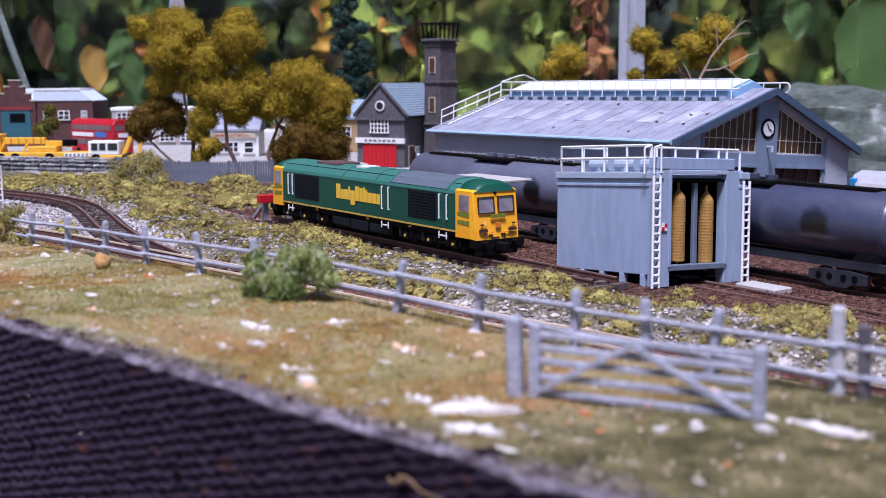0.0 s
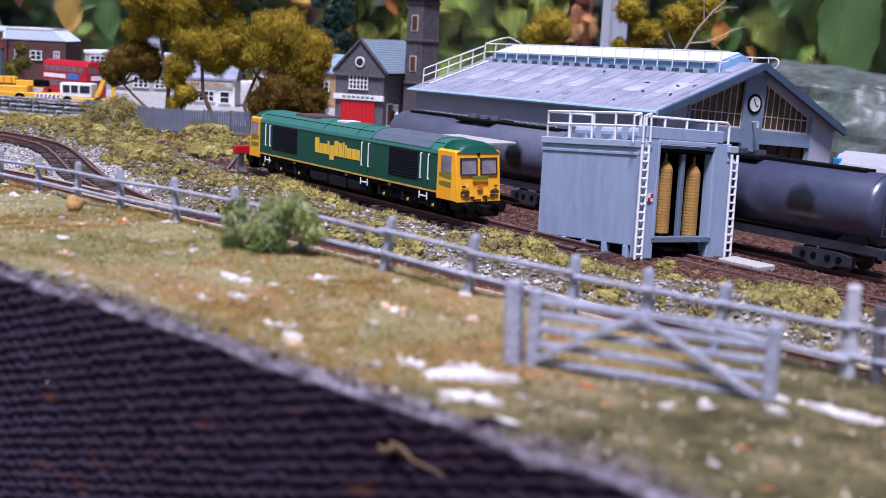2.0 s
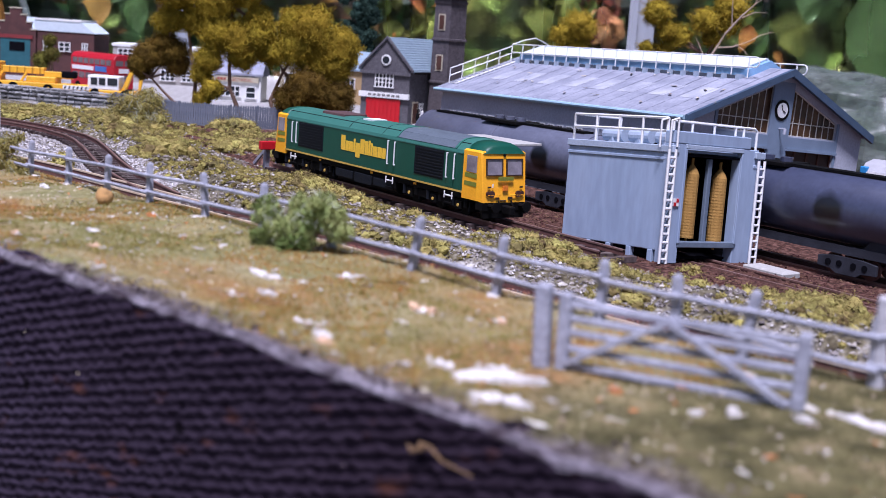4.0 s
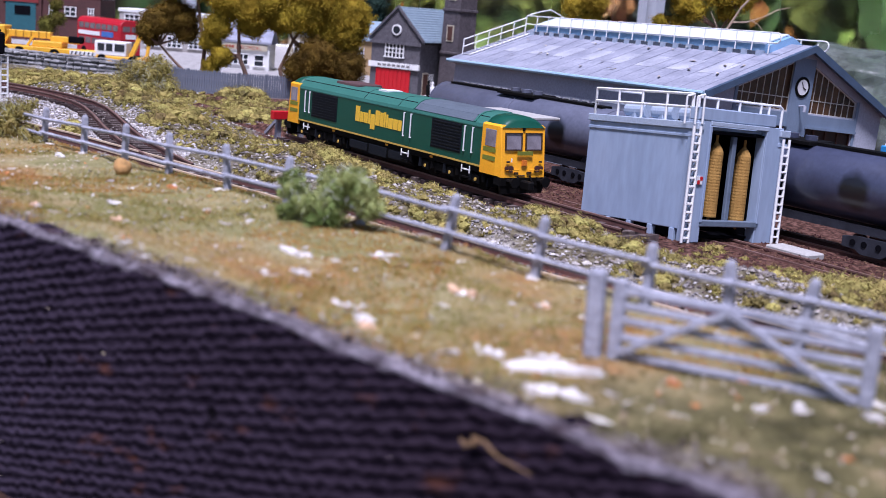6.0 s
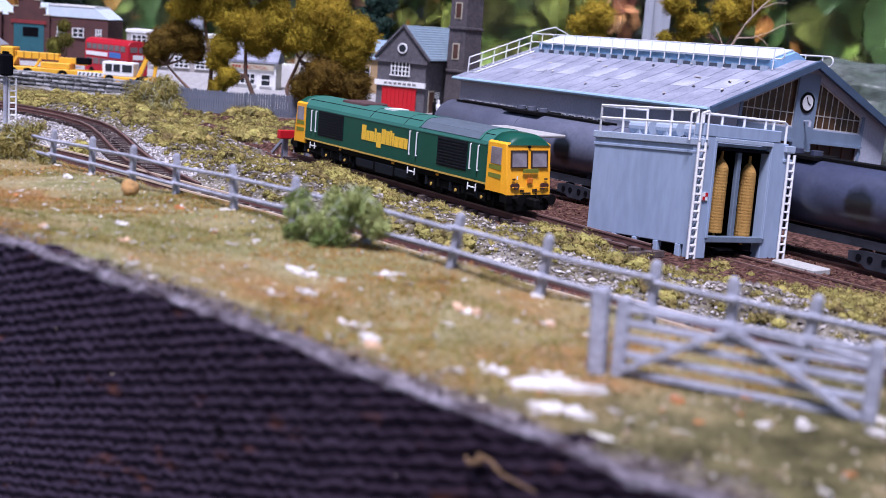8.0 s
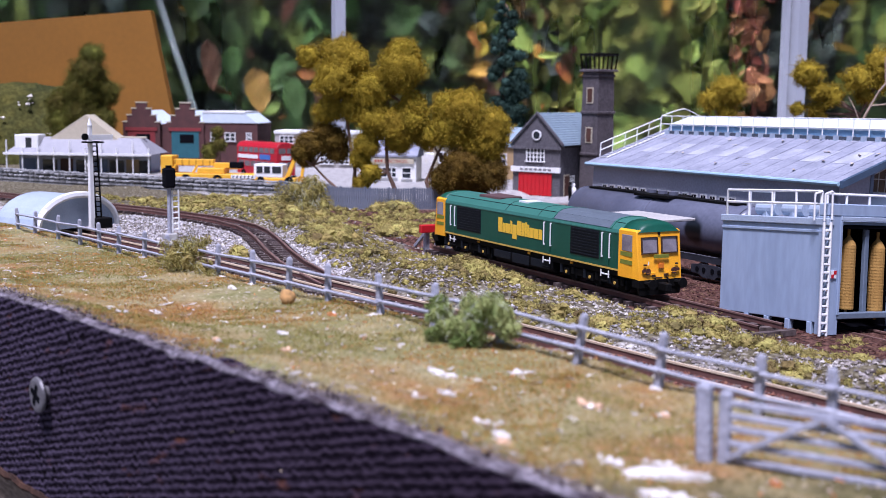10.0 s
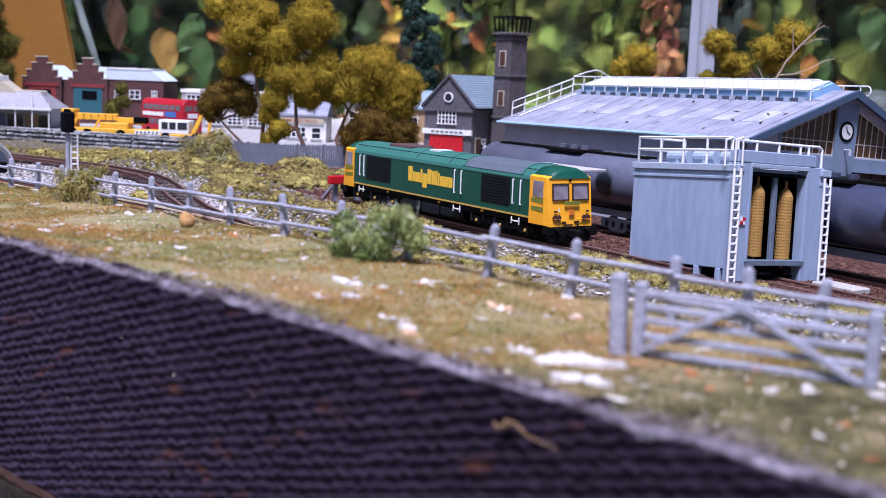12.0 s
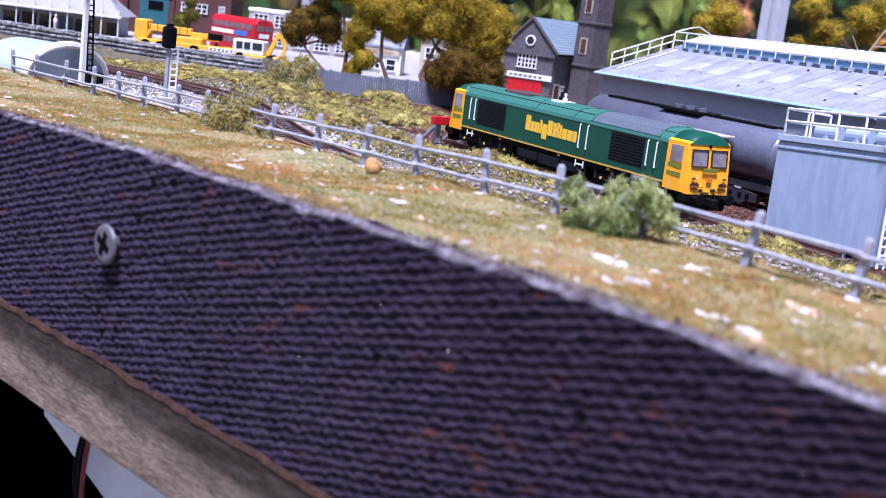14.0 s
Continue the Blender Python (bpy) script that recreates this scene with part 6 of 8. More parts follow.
M["sign_red"] = mat("sign_red", (0.3, 0.045, 0.025), (0.24, 0.035, 0.02), 0.6, bump=0)


def house(name, m, W, D, E, R, wall, roof, label, wins, flat=False, sign=False):
    t = thing(name, m, label, "building")
    box_part("wall", -D, 0, 0, W, 0, E, wall, t)
    if flat:
        box_part("parapet", -D - 0.1, 0.12, -0.12, W + 0.12, E, E + 0.35, "white", t, bevel=0.03)
    else:
        bm = bmesh.new()
        prism(bm, [(0.25, E), (-D / 2, E + R), (-D - 0.25, E), (-D - 0.25, E - 0.2), (0.25, E - 0.2)], -0.2, W + 0.2, "y")
        part("roof", bm, roof, t)
    for y0, y1, z0, z1, c, r in wins:
        windowed(t, 0, y0, y1, z0, z1, c, r)
    if sign:
        box_part("sign_board", 0, 0.2, 0.2, W - 0.2, 2.35, 2.85, "cream", t, "cream shop sign")
        for k in range(3):
            box_part("sign_bar", 0.2, 0.22, 0.4 + 0.3 * k, 0.62 + 0.3 * k, 2.48, 2.72, "sign_red", t)
        words = bpy.data.curves.new("sign_lettering", "FONT")
        words.body, words.size, words.extrude = "ELECTRICAL", 0.44 * K, 0.008 * K
        words.materials.append(M["sign_red"])
        lettering = new("sign_lettering", words)
        lettering.parent = t
        lettering.matrix_basis = Matrix.Translation(Vector((0.212, 1.4, 2.44)) * K) @ Matrix(((0, 0, 1, 0), (1, 0, 0, 0), (0, 1, 0, 0), (0, 0, 0, 1)))
        tagged(lettering, "red-brown shop lettering")
    return t


house("shop", pose(-66.4, 15.5, 0.1, 0, 0, -35), 4.6, 4, 3.2, 1.4, "white", "grey_roof", "white rendered shop with a lettered fascia", [(0.7, 2.6, 1.0, 1.9, 4, 2), (3.2, 4.1, 0.9, 1.9, 1, 2)], sign=True)
house("terrace_block", pose(-92.0, 14.6, 0.5, 0, 0, -31), 14, 6, 4.1, 1, "stone_pale", "grey_roof", "pale flat-roofed terrace with white windows", [(0.6 + k * 2.4, 2.2 + k * 2.4, 2.6, 3.8, 3, 3) for k in range(6)] + [(0.6 + k * 2.4, 2.2 + k * 2.4, 0.6, 1.7, 3, 3) for k in range(6)], flat=True)
house("cream_house", pose(-63.2, 21.0, 0.0, 0, 0, -35), 3.6, 6, 4.6, 1.8, "cream", "slate", "cream house with a slate roof behind the trees", [(0.5, 1.4, 2.6, 3.6, 2, 2), (2.1, 3.0, 2.6, 3.6, 2, 2), (0.5, 1.4, 0.6, 1.6, 2, 2)])
house("tan_house", pose(-66.5, 27.5, 0.0, 0, 0, -35), 5.5, 6, 4.2, 1.8, "tan", "slate", "tan house beside the fire station", [(2.5, 3.4, 2.2, 3.2, 2, 2)])


# ---- walls, fences and masts by the line ----
def stone_wall():
    t = thing("dry_stone_wall", pose(0, 0, 0), "grey dry-stone retaining wall along the road", "wall")
    path = WALL[1:]
    meshes = []
    for k in range(6):
        bm = bmesh.new()
        w = 0.3 + 0.03 * k
        bx(bm, -w, w, -0.3, 0.3, -0.085, 0.085)
        for v in bm.verts:
            v.co += Vector((random.uniform(-0.08, 0.08), random.uniform(-0.09, 0.09), random.uniform(-0.03, 0.03)))
        ob = part("stone", bm, "stone_wall", t, bevel=0.04)
        meshes.append(ob.data)
        bpy.data.objects.remove(ob)
    bm = bmesh.new()
    pts = line_points([(x, y, 0) for x, y in path], 0.8)
    rnd = random.Random(5)
    count = 0
    for row in range(9):
        for x, y, z, a in pts:
            if -92 < x and count < 300 and row >= 4:
                ob = new("stone", meshes[rnd.randrange(6)])
                ob.parent = t
                ob.matrix_basis = pose((x + 0.4 * (row % 2)) * K, y * K, (-0.45 + row * 0.185 + rnd.uniform(-0.03, 0.03)) * K, 0, 0, math.degrees(a) + rnd.uniform(-5, 5))
                count += 1
            else:
                m = Matrix.Translation((x + 0.4 * (row % 2), y, -0.45 + row * 0.185)) @ Matrix.Rotation(a + rnd.uniform(-0.08, 0.08), 4, "Z")
                bx(bm, -0.36, 0.36, -0.3, 0.3, -0.085, 0.085, m)
    part("stonework", bm, "stone_wall", t, kind="stuff")


M["stone_wall"] = random_tint(mat("stone_wall", (0.3, 0.3, 0.3), (0.2, 0.2, 0.195), 0.9, scale=2, bump=0.5), 0.45, 0.01)
stone_wall()


def palisade():
    t = thing("palisade_fence", pose(0, 0, 0), "grey steel palisade fence beside the siding", "fence")
    me = None
    path = [(-57.5, 2.5, 0), (-49.4, 4.4, 0), (-46.6, 7.2, 0), (-45.5, 11.6, 0), (-45.5, 14.5, 0)]
    for i, (x, y, z, a) in enumerate(line_points(path, 0.2)):
        if me is None:
            bm = bmesh.new()
            prism(bm, [(-0.085, -0.6), (0.085, -0.6), (0.085, 1.45), (0, 1.6), (-0.085, 1.45)], -0.03, 0.03, "y")
            ob = part("pale", bm, "palisade", t)
            me = ob.data
        else:
            ob = new("pale", me)
            ob.parent = t
        ob.matrix_basis = pose(x * K, y * K, 0, 0, 0, math.degrees(a))
        if i % 11 == 0:
            bm = bmesh.new()
            bx(bm, -0.09, 0.09, 0.05, 0.2, -0.7, 1.6)
            o = part("post", bm, "palisade", t)
            o.matrix_basis = pose(x * K, y * K, 0, 0, 0, math.degrees(a))
    for z in (0.1, 1.2):
        for p, q in zip(path, path[1:]):
            bm = bmesh.new()
            rod(bm, (p[0], p[1] + 0.08, z), (q[0], q[1] + 0.08, z), 0.06, seg=4)
            part("cross_rail", bm, "palisade", t)


M["palisade"] = mat("palisade", (0.16, 0.175, 0.215), (0.1, 0.112, 0.14), 0.6)
palisade()


# ---- plants ----
def clump(bm, c, r, n, size, rnd, flat=1.0, thin=0.7):
    """Many small tilted leaves filling an uneven clump."""
    for _ in range(n):
        d = Vector((rnd.gauss(0, 1), rnd.gauss(0, 1), rnd.gauss(0, 1))).normalized() * (rnd.random() ** 0.4) * r
        d.z *= flat
        p = Vector(c) + d
        a = Vector((rnd.uniform(-1, 1), rnd.uniform(-1, 1), rnd.uniform(-1, 1))).normalized()
        b = a.orthogonal().normalized()
        s = size * rnd.uniform(0.6, 1.3)
        vs = [bm.verts.new(p + a * s), bm.verts.new(p + b * s * thin), bm.verts.new(p - a * s), bm.verts.new(p - b * s * thin)]
        bm.faces.new(vs)


def mesh_part(name, verts, faces, material, parent=None, label="", kind=""):
    """Links plain lists, in prototype metres, as one mesh object."""
    me = bpy.data.meshes.new(name)
    me.from_pydata([(x * K, y * K, z * K) for x, y, z in verts], [], faces)
    me.materials.append(M[material])
    ob = new(name, me)
    if parent is not None:
        ob.parent = parent
    return tagged(ob, label=label, kind=kind)


def lump(cx, cy, cz, cr, d, rough=1.0):
    """Uneven radius of a foliage clump in direction d."""
    q = Vector((cx, cy, cz)) * 1.7
    return cr * (1 + rough * (0.34 * noise.noise(d * 1.8 + q) + 0.26 * noise.noise(d * 4.2 + q) + 0.2 * noise.noise(d * 9 + q) + 0.1 * noise.noise(d * 19 + q)))


def tree(name, x, y, z, trunk, blobs, material, label, seed, size=0.085, dens=380, tr=0.2, rough=1.0, tall=0.95, skirt=-9):
    rnd = random.Random(seed)
    t = thing(name, pose(x, y, z), label, "tree")
    bm = bmesh.new()
    tube(bm, [Vector(p) for p in trunk], [tr * 0.78 ** k for k in range(len(trunk))], 8)
    part("trunk", bm, "bark", t)
    for cx, cy, cz, cr in blobs:
        base = min((Vector(p) for p in trunk[1:]), key=lambda q: (q - Vector((cx, cy, cz))).length)
        mid = (base + Vector((cx, cy, cz))) / 2 + Vector((rnd.uniform(-0.3, 0.3), rnd.uniform(-0.3, 0.3), -0.2))
        bm = bmesh.new()
        tube(bm, [base, mid, Vector((cx, cy, cz))], [0.12, 0.08, 0.03], 6)
        part("limb", bm, "bark", t)
    # clumps below skirt take the brown: shade under the crown put into colour
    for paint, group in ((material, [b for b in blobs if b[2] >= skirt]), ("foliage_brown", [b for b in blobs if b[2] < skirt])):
        if not group:
            continue
        bm = bmesh.new()
        for cx, cy, cz, cr in group:
            core = bmesh.ops.create_icosphere(bm, subdivisions=4 if cr > 1 else 3, radius=1.0)["verts"]
            for v in core:
                d = v.co.normalized()
                v.co = d * (0.35 * cr + 0.65 * lump(cx, cy, cz, cr, d, rough * 0.8)) * 0.84
                v.co.z *= tall
                v.co += Vector((cx, cy, cz))
        crown = part("crown", bm, paint, t, smooth=True)
        verts, faces = [], []
        for cx, cy, cz, cr in group:
            for _ in range(int(dens * 12.6 * cr * cr)):
                d = Vector((rnd.gauss(0, 1), rnd.gauss(0, 1), rnd.gauss(0, 1))).normalized()
                r = lump(cx, cy, cz, cr, d, rough) * rnd.uniform(0.78, 1.06)
                px, py, pz = cx + d.x * r, cy + d.y * r, cz + d.z * r * tall
                a = (d * 0.6 + Vector((rnd.uniform(-1, 1), rnd.uniform(-1, 1), rnd.uniform(-1, 1)))).normalized()
                b = a.orthogonal().normalized()
                s = size * rnd.uniform(0.6, 1.4)
                w = s * 0.2
                o = len(verts)
                verts += [(px + a.x * s, py + a.y * s, pz + a.z * s), (px + b.x * w, py + b.y * w, pz + b.z * w), (px - a.x * s, py - a.y * s, pz - a.z * s), (px - b.x * w, py - b.y * w, pz - b.z * w)]
                faces.append((o, o + 1, o + 2, o + 3))
        mesh_part("leaves", verts, faces, paint, crown)
    return t


# local y of the picture plane: u to the right, v up
U = Vector((0.57, 0.82, 0))


def blobs_uv(rows, seed):
    rnd = random.Random(seed)
    return [(U.x * u + rnd.uniform(-0.7, 0.7), U.y * u + rnd.uniform(-0.7, 0.7), v, r) for u, v, r in rows]


tree("tree", -50.5, 6.6, 0.4, [(0, 0, 0), (0.15, 0.1, 2.5), (-0.1, -0.3, 5.2), (-0.3, -0.6, 8.0), (-0.5, -0.8, 10.5)],
     blobs_uv([(-1.3, 11.9, 1.9), (-1.3, 10.1, 1.9), (-2.1, 7.5, 1.2), (-0.6, 7.6, 1.2), (-3.0, 12.0, 1.0), (0.2, 11.6, 1.1)], 1), "foliage", "slender model tree with yellow-olive clumped foliage", 11)
tree("tree", -50.9, 5.9, 0.4, [(0, 0, 0), (-0.4, -0.6, 0.9), (-1.0, -1.5, 1.9), (-1.5, -2.2, 2.8)],
     blobs_uv([(-2.75, 4.6, 1.25), (-1.35, 4.9, 1.4), (-0.25, 4.0, 1.0), (-3.5, 3.9, 0.8), (-2.0, 5.6, 0.9), (-3.0, 3.2, 0.7)], 9), "foliage_brown", "low spreading model tree with bare brown limbs under dull foliage", 18, tr=0.16, rough=1.1)
tree("tree", -47.5, 9.6, 0.4, [(0, 0, 0), (-0.6, -0.9, 2.4), (-0.7, -1.0, 5.6), (-0.6, -0.9, 9.0)],
     blobs_uv([(-0.85, 11.1, 2.0), (-1.55, 9.2, 1.8), (-0.35, 12.4, 1.2), (0.35, 10.0, 1.2), (-2.25, 6.7, 1.6), (0.15, 6.3, 1.7), (-2.75, 4.6, 1.2), (-0.85, 5.1, 1.3), (-2.85, 2.3, 0.9), (-2.95, 1.3, 0.8), (-2.55, 3.4, 0.9), (1.15, 6.9, 1.5), (1.55, 5.6, 1.2), (0.95, 8.2, 1.1), (2.25, 7.4, 1.0)], 2), "foliage", "tall model tree with dense yellow-olive foliage", 12)
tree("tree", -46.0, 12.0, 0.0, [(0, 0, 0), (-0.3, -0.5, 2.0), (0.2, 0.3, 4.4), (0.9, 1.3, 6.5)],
     blobs_uv([(1.2, 8.3, 1.4), (2.7, 8.0, 1.9), (4.2, 6.6, 1.8), (5.0, 5.0, 1.3), (1.6, 6.5, 1.7), (3.3, 5.2, 1.9), (2.6, 3.2, 1.8), (4.3, 2.7, 1.6), (1.2, 2.2, 1.2), (-0.2, 6.0, 1.1), (5.4, 5.8, 0.7), (3.4, 1.4, 1.3)], 10), "foliage", "broad drooping model tree with dense olive foliage, shade below painted brown", 19, skirt=4.0)
fir = []
rf = random.Random(3)
for k in range(60):
    f = k / 59
    w = 1.9 * (1 - f) ** 0.7 + 0.25
    fir.append((rf.uniform(-1, 1) * w, 1.5 + 18.5 * f, 1.15 - 0.6 * f + rf.uniform(-0.15, 0.2)))
tree("fir_tree", -78.5, 38.1, 0.0, [(0, 0, 0), (0, 0, 8), (0, 0, 15), (0, 0, 20)], blobs_uv(fir, 3), "fir", "dark blue-green fir tree behind the fire station", 13, dens=70, size=0.16, rough=1.2, tall=0.8)
tree("tree", -98.6, -6.1, -0.2, [(0, 0, 0), (0, 0, 3), (0, 0, 6)], blobs_uv([(-1.6, 6, 2.2), (0.5, 7.0, 2.4), (1.8, 4.8, 1.9), (-0.8, 9.6, 2.2), (0.8, 11.6, 2.0), (2.4, 6.4, 1.5), (-2.2, 8.0, 1.7), (1.8, 9.4, 1.7), (0.4, 13.6, 1.4)], 4), "foliage_green", "green leafy model tree behind the pavilion", 14)
tree("tree", -37.4, 51.3, -1, [(0, 0, 0), (0, 0, 5), (0.5, 0.6, 9), (1.2, 1.6, 11.5)], blobs_uv([(-4.6, 12.6, 1.3), (-3.7, 11.0, 1.0), (-2.4, 10.6, 1.0), (-2.6, 9.2, 0.9), (1.9, 13.4, 1.5), (0.4, 12.2, 1.2), (2.9, 12.0, 1.1), (1.0, 10.6, 0.9), (-4.2, 9.4, 0.7), (-2.9, 8.4, 0.7)], 5), "foliage", "sparse olive tree with bare twigs behind the engine shed", 15, rough=1.7)
tree("tree", -52.8, 49.1, -1, [(0, 0, 0), (0, 0, 5), (0, 0, 8)], blobs_uv([(0.0, 11.2, 1.5), (-0.9, 10.2, 1.1), (1.0, 10.2, 1.0), (0.2, 8.8, 1.0)], 6), "foliage", "small olive tree behind the engine shed", 16, rough=1.7)
tree("sapling", -88, 6.5, 0.5, [(0, 0, 0), (0, 0, 2), (0, 0, 4.5)], blobs_uv([(-0.6, 2.2, 0.9), (0.5, 3.0, 0.8), (0, 4.4, 0.7)], 7), "foliage_green", "thin sapling in front of the brick workshop", 17, rough=1.4)

# bare twigs reaching out of the sparse tree
twigs = thing("bare_branch", pose(-34.8, 48.9, 7.6), "bare grey-brown branch with forked twigs", "branch")
UP = Vector((0, 0, 1))
for u0, v0, u1, v1, r in ((0, -2.0, 2.0, 2.4, 0.14), (2.0, 2.4, 4.6, 5.4, 0.1), (1.4, 1.2, 4.2, 1.9, 0.08), (4.2, 1.9, 6.4, 2.9, 0.06), (2.6, 3.1, 2.4, 5.6, 0.06), (3.4, 4.0, 5.6, 4.6, 0.05),
                          (0.6, -0.6, -0.6, 2.0, 0.07), (3.0, 1.6, 4.6, 0.4, 0.05), (4.6, 5.4, 5.6, 5.6, 0.05), (4.4, 5.2, 4.9, 6.2, 0.04)):
    bm = bmesh.new()
    a, b = U * u0 + UP * v0, U * u1 + UP * v1
    tube(bm, [a, a.lerp(b, 0.5) + UP * (0.25 * math.sin(u1 * 7)), b], [r, r * 0.85, r * 0.5], 5)
    part("twig", bm, "twig", twigs)


SPHERE = bmesh.new()
bmesh.ops.create_icosphere(SPHERE, subdivisions=2, radius=1.0)
LUMP_DIRS = [v.co.copy() for v in SPHERE.verts]
LUMP_FACES = [tuple(v.index for v in f.verts) for f in SPHERE.faces]
SPHERE.free()


def foam(store, c, r, rnd, flat, fuzz, size):
    verts, faces = store
    o = len(verts)
    q = Vector(c) * 0.9
    shape = []
    for d in LUMP_DIRS:
        k = r * (0.8 + 0.42 * noise.noise(d * 1.6 + q) + 0.3 * noise.noise(d * 3.7 + q))
        shape.append(k)
        k *= 0.72
        verts.append((c[0] + d.x * k, c[1] + d.y * k, c[2] + d.z * k * flat))
    faces += [(a + o, b + o, e + o) for a, b, e in LUMP_FACES]
    for _ in range(fuzz):
        i = rnd.randrange(len(LUMP_DIRS))
        d = (LUMP_DIRS[i] + Vector((rnd.gauss(0, 0.3), rnd.gauss(0, 0.3), rnd.gauss(0, 0.3)))).normalized()
        k = shape[i] * rnd.uniform(0.7, 1.15)
        p = Vector((c[0] + d.x * k, c[1] + d.y * k, c[2] + d.z * k * flat))
        a = (d * 0.5 + Vector((rnd.uniform(-1, 1), rnd.uniform(-1, 1), rnd.uniform(-0.8, 0.8)))).normalized()
        b = a.orthogonal().normalized() * size * 0.17
        a = a * size * rnd.uniform(0.6, 1.5)
        o = len(verts)
        verts += [tuple(p + a), tuple(p + b), tuple(p - a), tuple(p - b)]
        faces.append((o, o + 1, o + 2, o + 3))


def bush(name, x, y, blobs, material, label, seed, size=0.14, dens=900, z=None, heart=0.95):
    rnd = random.Random(seed)
    z = ground_z(x, y) if z is None else z
    t = thing(name, pose(x, y, z), label, "bush")
    bm = bmesh.new()
    for cx, cy, cz, r in blobs:
        clump(bm, (cx, cy, cz), r * 1.15, int(dens * r), size, rnd, 0.9, 0.16)
        for _ in range(3):
            clump(bm, (cx + rnd.gauss(0, r * 0.7), cy + rnd.gauss(0, r * 0.7), cz + rnd.gauss(0, r * 0.6)), r * 0.5, int(dens * r * 0.2), size, rnd, 0.9, 0.16)
    part("foliage", bm, material, t)
    store = ([], [])
    for cx, cy, cz, r in blobs:
        foam(store, (cx, cy, cz), r * heart, rnd, 0.9, int(240 * r), size)
    mesh_part("heart", *store, material, t)
    bm = bmesh.new()
    for cx, cy, cz, r in blobs:
        clump(bm, (cx, cy, cz + 0.1), r * 1.35, int(60 * r) + 8, size * 2.6, rnd, 0.95, 0.05)
    part("dry_fibre", bm, "wisp", t, "pale dry fibres")
    for cx, cy, cz, r in blobs:
        bm = bmesh.new()
        rod(bm, (0, 0, -0.2), (cx, cy, cz), 0.05, 0.02, seg=4)
        part("twig", bm, "bark", t)


bush("bush", 18.15, -20.2, [(-0.2, -0.3, 0.55, 0.34), (0.2, 0.0, 0.95, 0.4), (0.75, 0.2, 1.0, 0.42), (0.45, -0.3, 0.5, 0.36), (-1.3, -0.2, 0.75, 0.3), (1.05, 0.4, 0.7, 0.3), (-0.85, -0.6, 0.2, 0.24), (0.5, 0.2, 1.3, 0.24), (-0.35, 0.1, 1.1, 0.24), (-1.55, -0.1, 1.0, 0.2), (-0.6, -0.5, 0.5, 0.22)], "bush", "green flocked bush with pale fibres growing against the field fence", 21, size=0.075, dens=2600, z=2.85)
bush("bush", -0.6, -22.0, [(0, 0, 0.5, 0.6), (-1.0, -0.3, 0.65, 0.55), (0.9, 0.3, 0.25, 0.45), (-0.5, 0.1, 1.0, 0.45), (1.9, 0.3, 0.15, 0.3), (-1.6, -0.2, 0.2, 0.4), (0.4, 0.2, 1.0, 0.3)], "moss", "olive tuft growing through the field fence", 22, size=0.08, dens=1500, z=2.3)
bush("bush", -46.5, 1.0, [(0, 0, 1.2, 1.2), (-0.9, -0.8, 1.8, 0.9), (1.0, 0.8, 0.6, 0.9), (-1.6, -1.6, 0.9, 1.0), (0.4, -0.6, 0.4, 1.1), (1.6, -0.6, 0.1, 0.9), (0.4, 0.7, 1.9, 0.7), (-0.4, 0.2, 2.4, 0.6)], "moss", "olive bush at the end of the stone wall", 23, size=0.12)

# low moss and scrub on the banks: torn foam lumps with a fuzz of fibres
def scrub_here(x, y, rnd):
    side = y - track_y(x)
    if side < 1.8 or abs(y - branch_y(x)) < 2.0 and x < -8 or (-23 < x < 9 and y > -1.9):
        return False
    if y > -0.5 and not (x > 8 and y < 3.2) and not (x < -23.5 and y < 4 + 0.4 * (-24 - x)):
        return False
    if x < -56 and y > wall_y(x) - 0.5:
        return False
    return not (x < -24 and y < branch_y(x) + 2.0 or x < -50 and rnd.random() < 0.4)


bright, low = ([], []), ([], [])
rnd = random.Random(31)
n = 0
while n < 5300:
    x, y = rnd.uniform(-62, 40), rnd.uniform(-15, 9)
    if not scrub_here(x, y, rnd):
        continue
    lush = noise.noise((x * 0.22, y * 0.3, 9.0)) + 0.5 * noise.noise((x * 0.7, y * 0.8, 3.0)) + 0.25 * noise.noise((x * 1.6, y * 1.7, 6.0))
    if lush < (-0.32 if x < 6 else -0.14):
        continue
    r = 0.15 + min(0.5, max(0.0, lush) * 0.8) * rnd.uniform(0.3, 1.0)
    if x < -23:
        r *= 1.45
    foam(low if rnd.random() < 0.24 else bright, (x, y, ground_z(x, y) + 0.02 + 0.35 * max(0.0, lush) * rnd.random()), r, rnd, 0.8, int(24 + 200 * r), 0.075)
    n += 1
ob = mesh_part("scrub", *bright, "moss", kind="stuff")
tagged(ob, "olive and yellow torn foam scrub on the railway bank", "scrub", kind="stuff")
ob = mesh_part("dark_scrub", *low, "moss_dark", kind="stuff")
tagged(ob, "dark brown-green scrub among the moss of the bank", "scrub", kind="stuff")

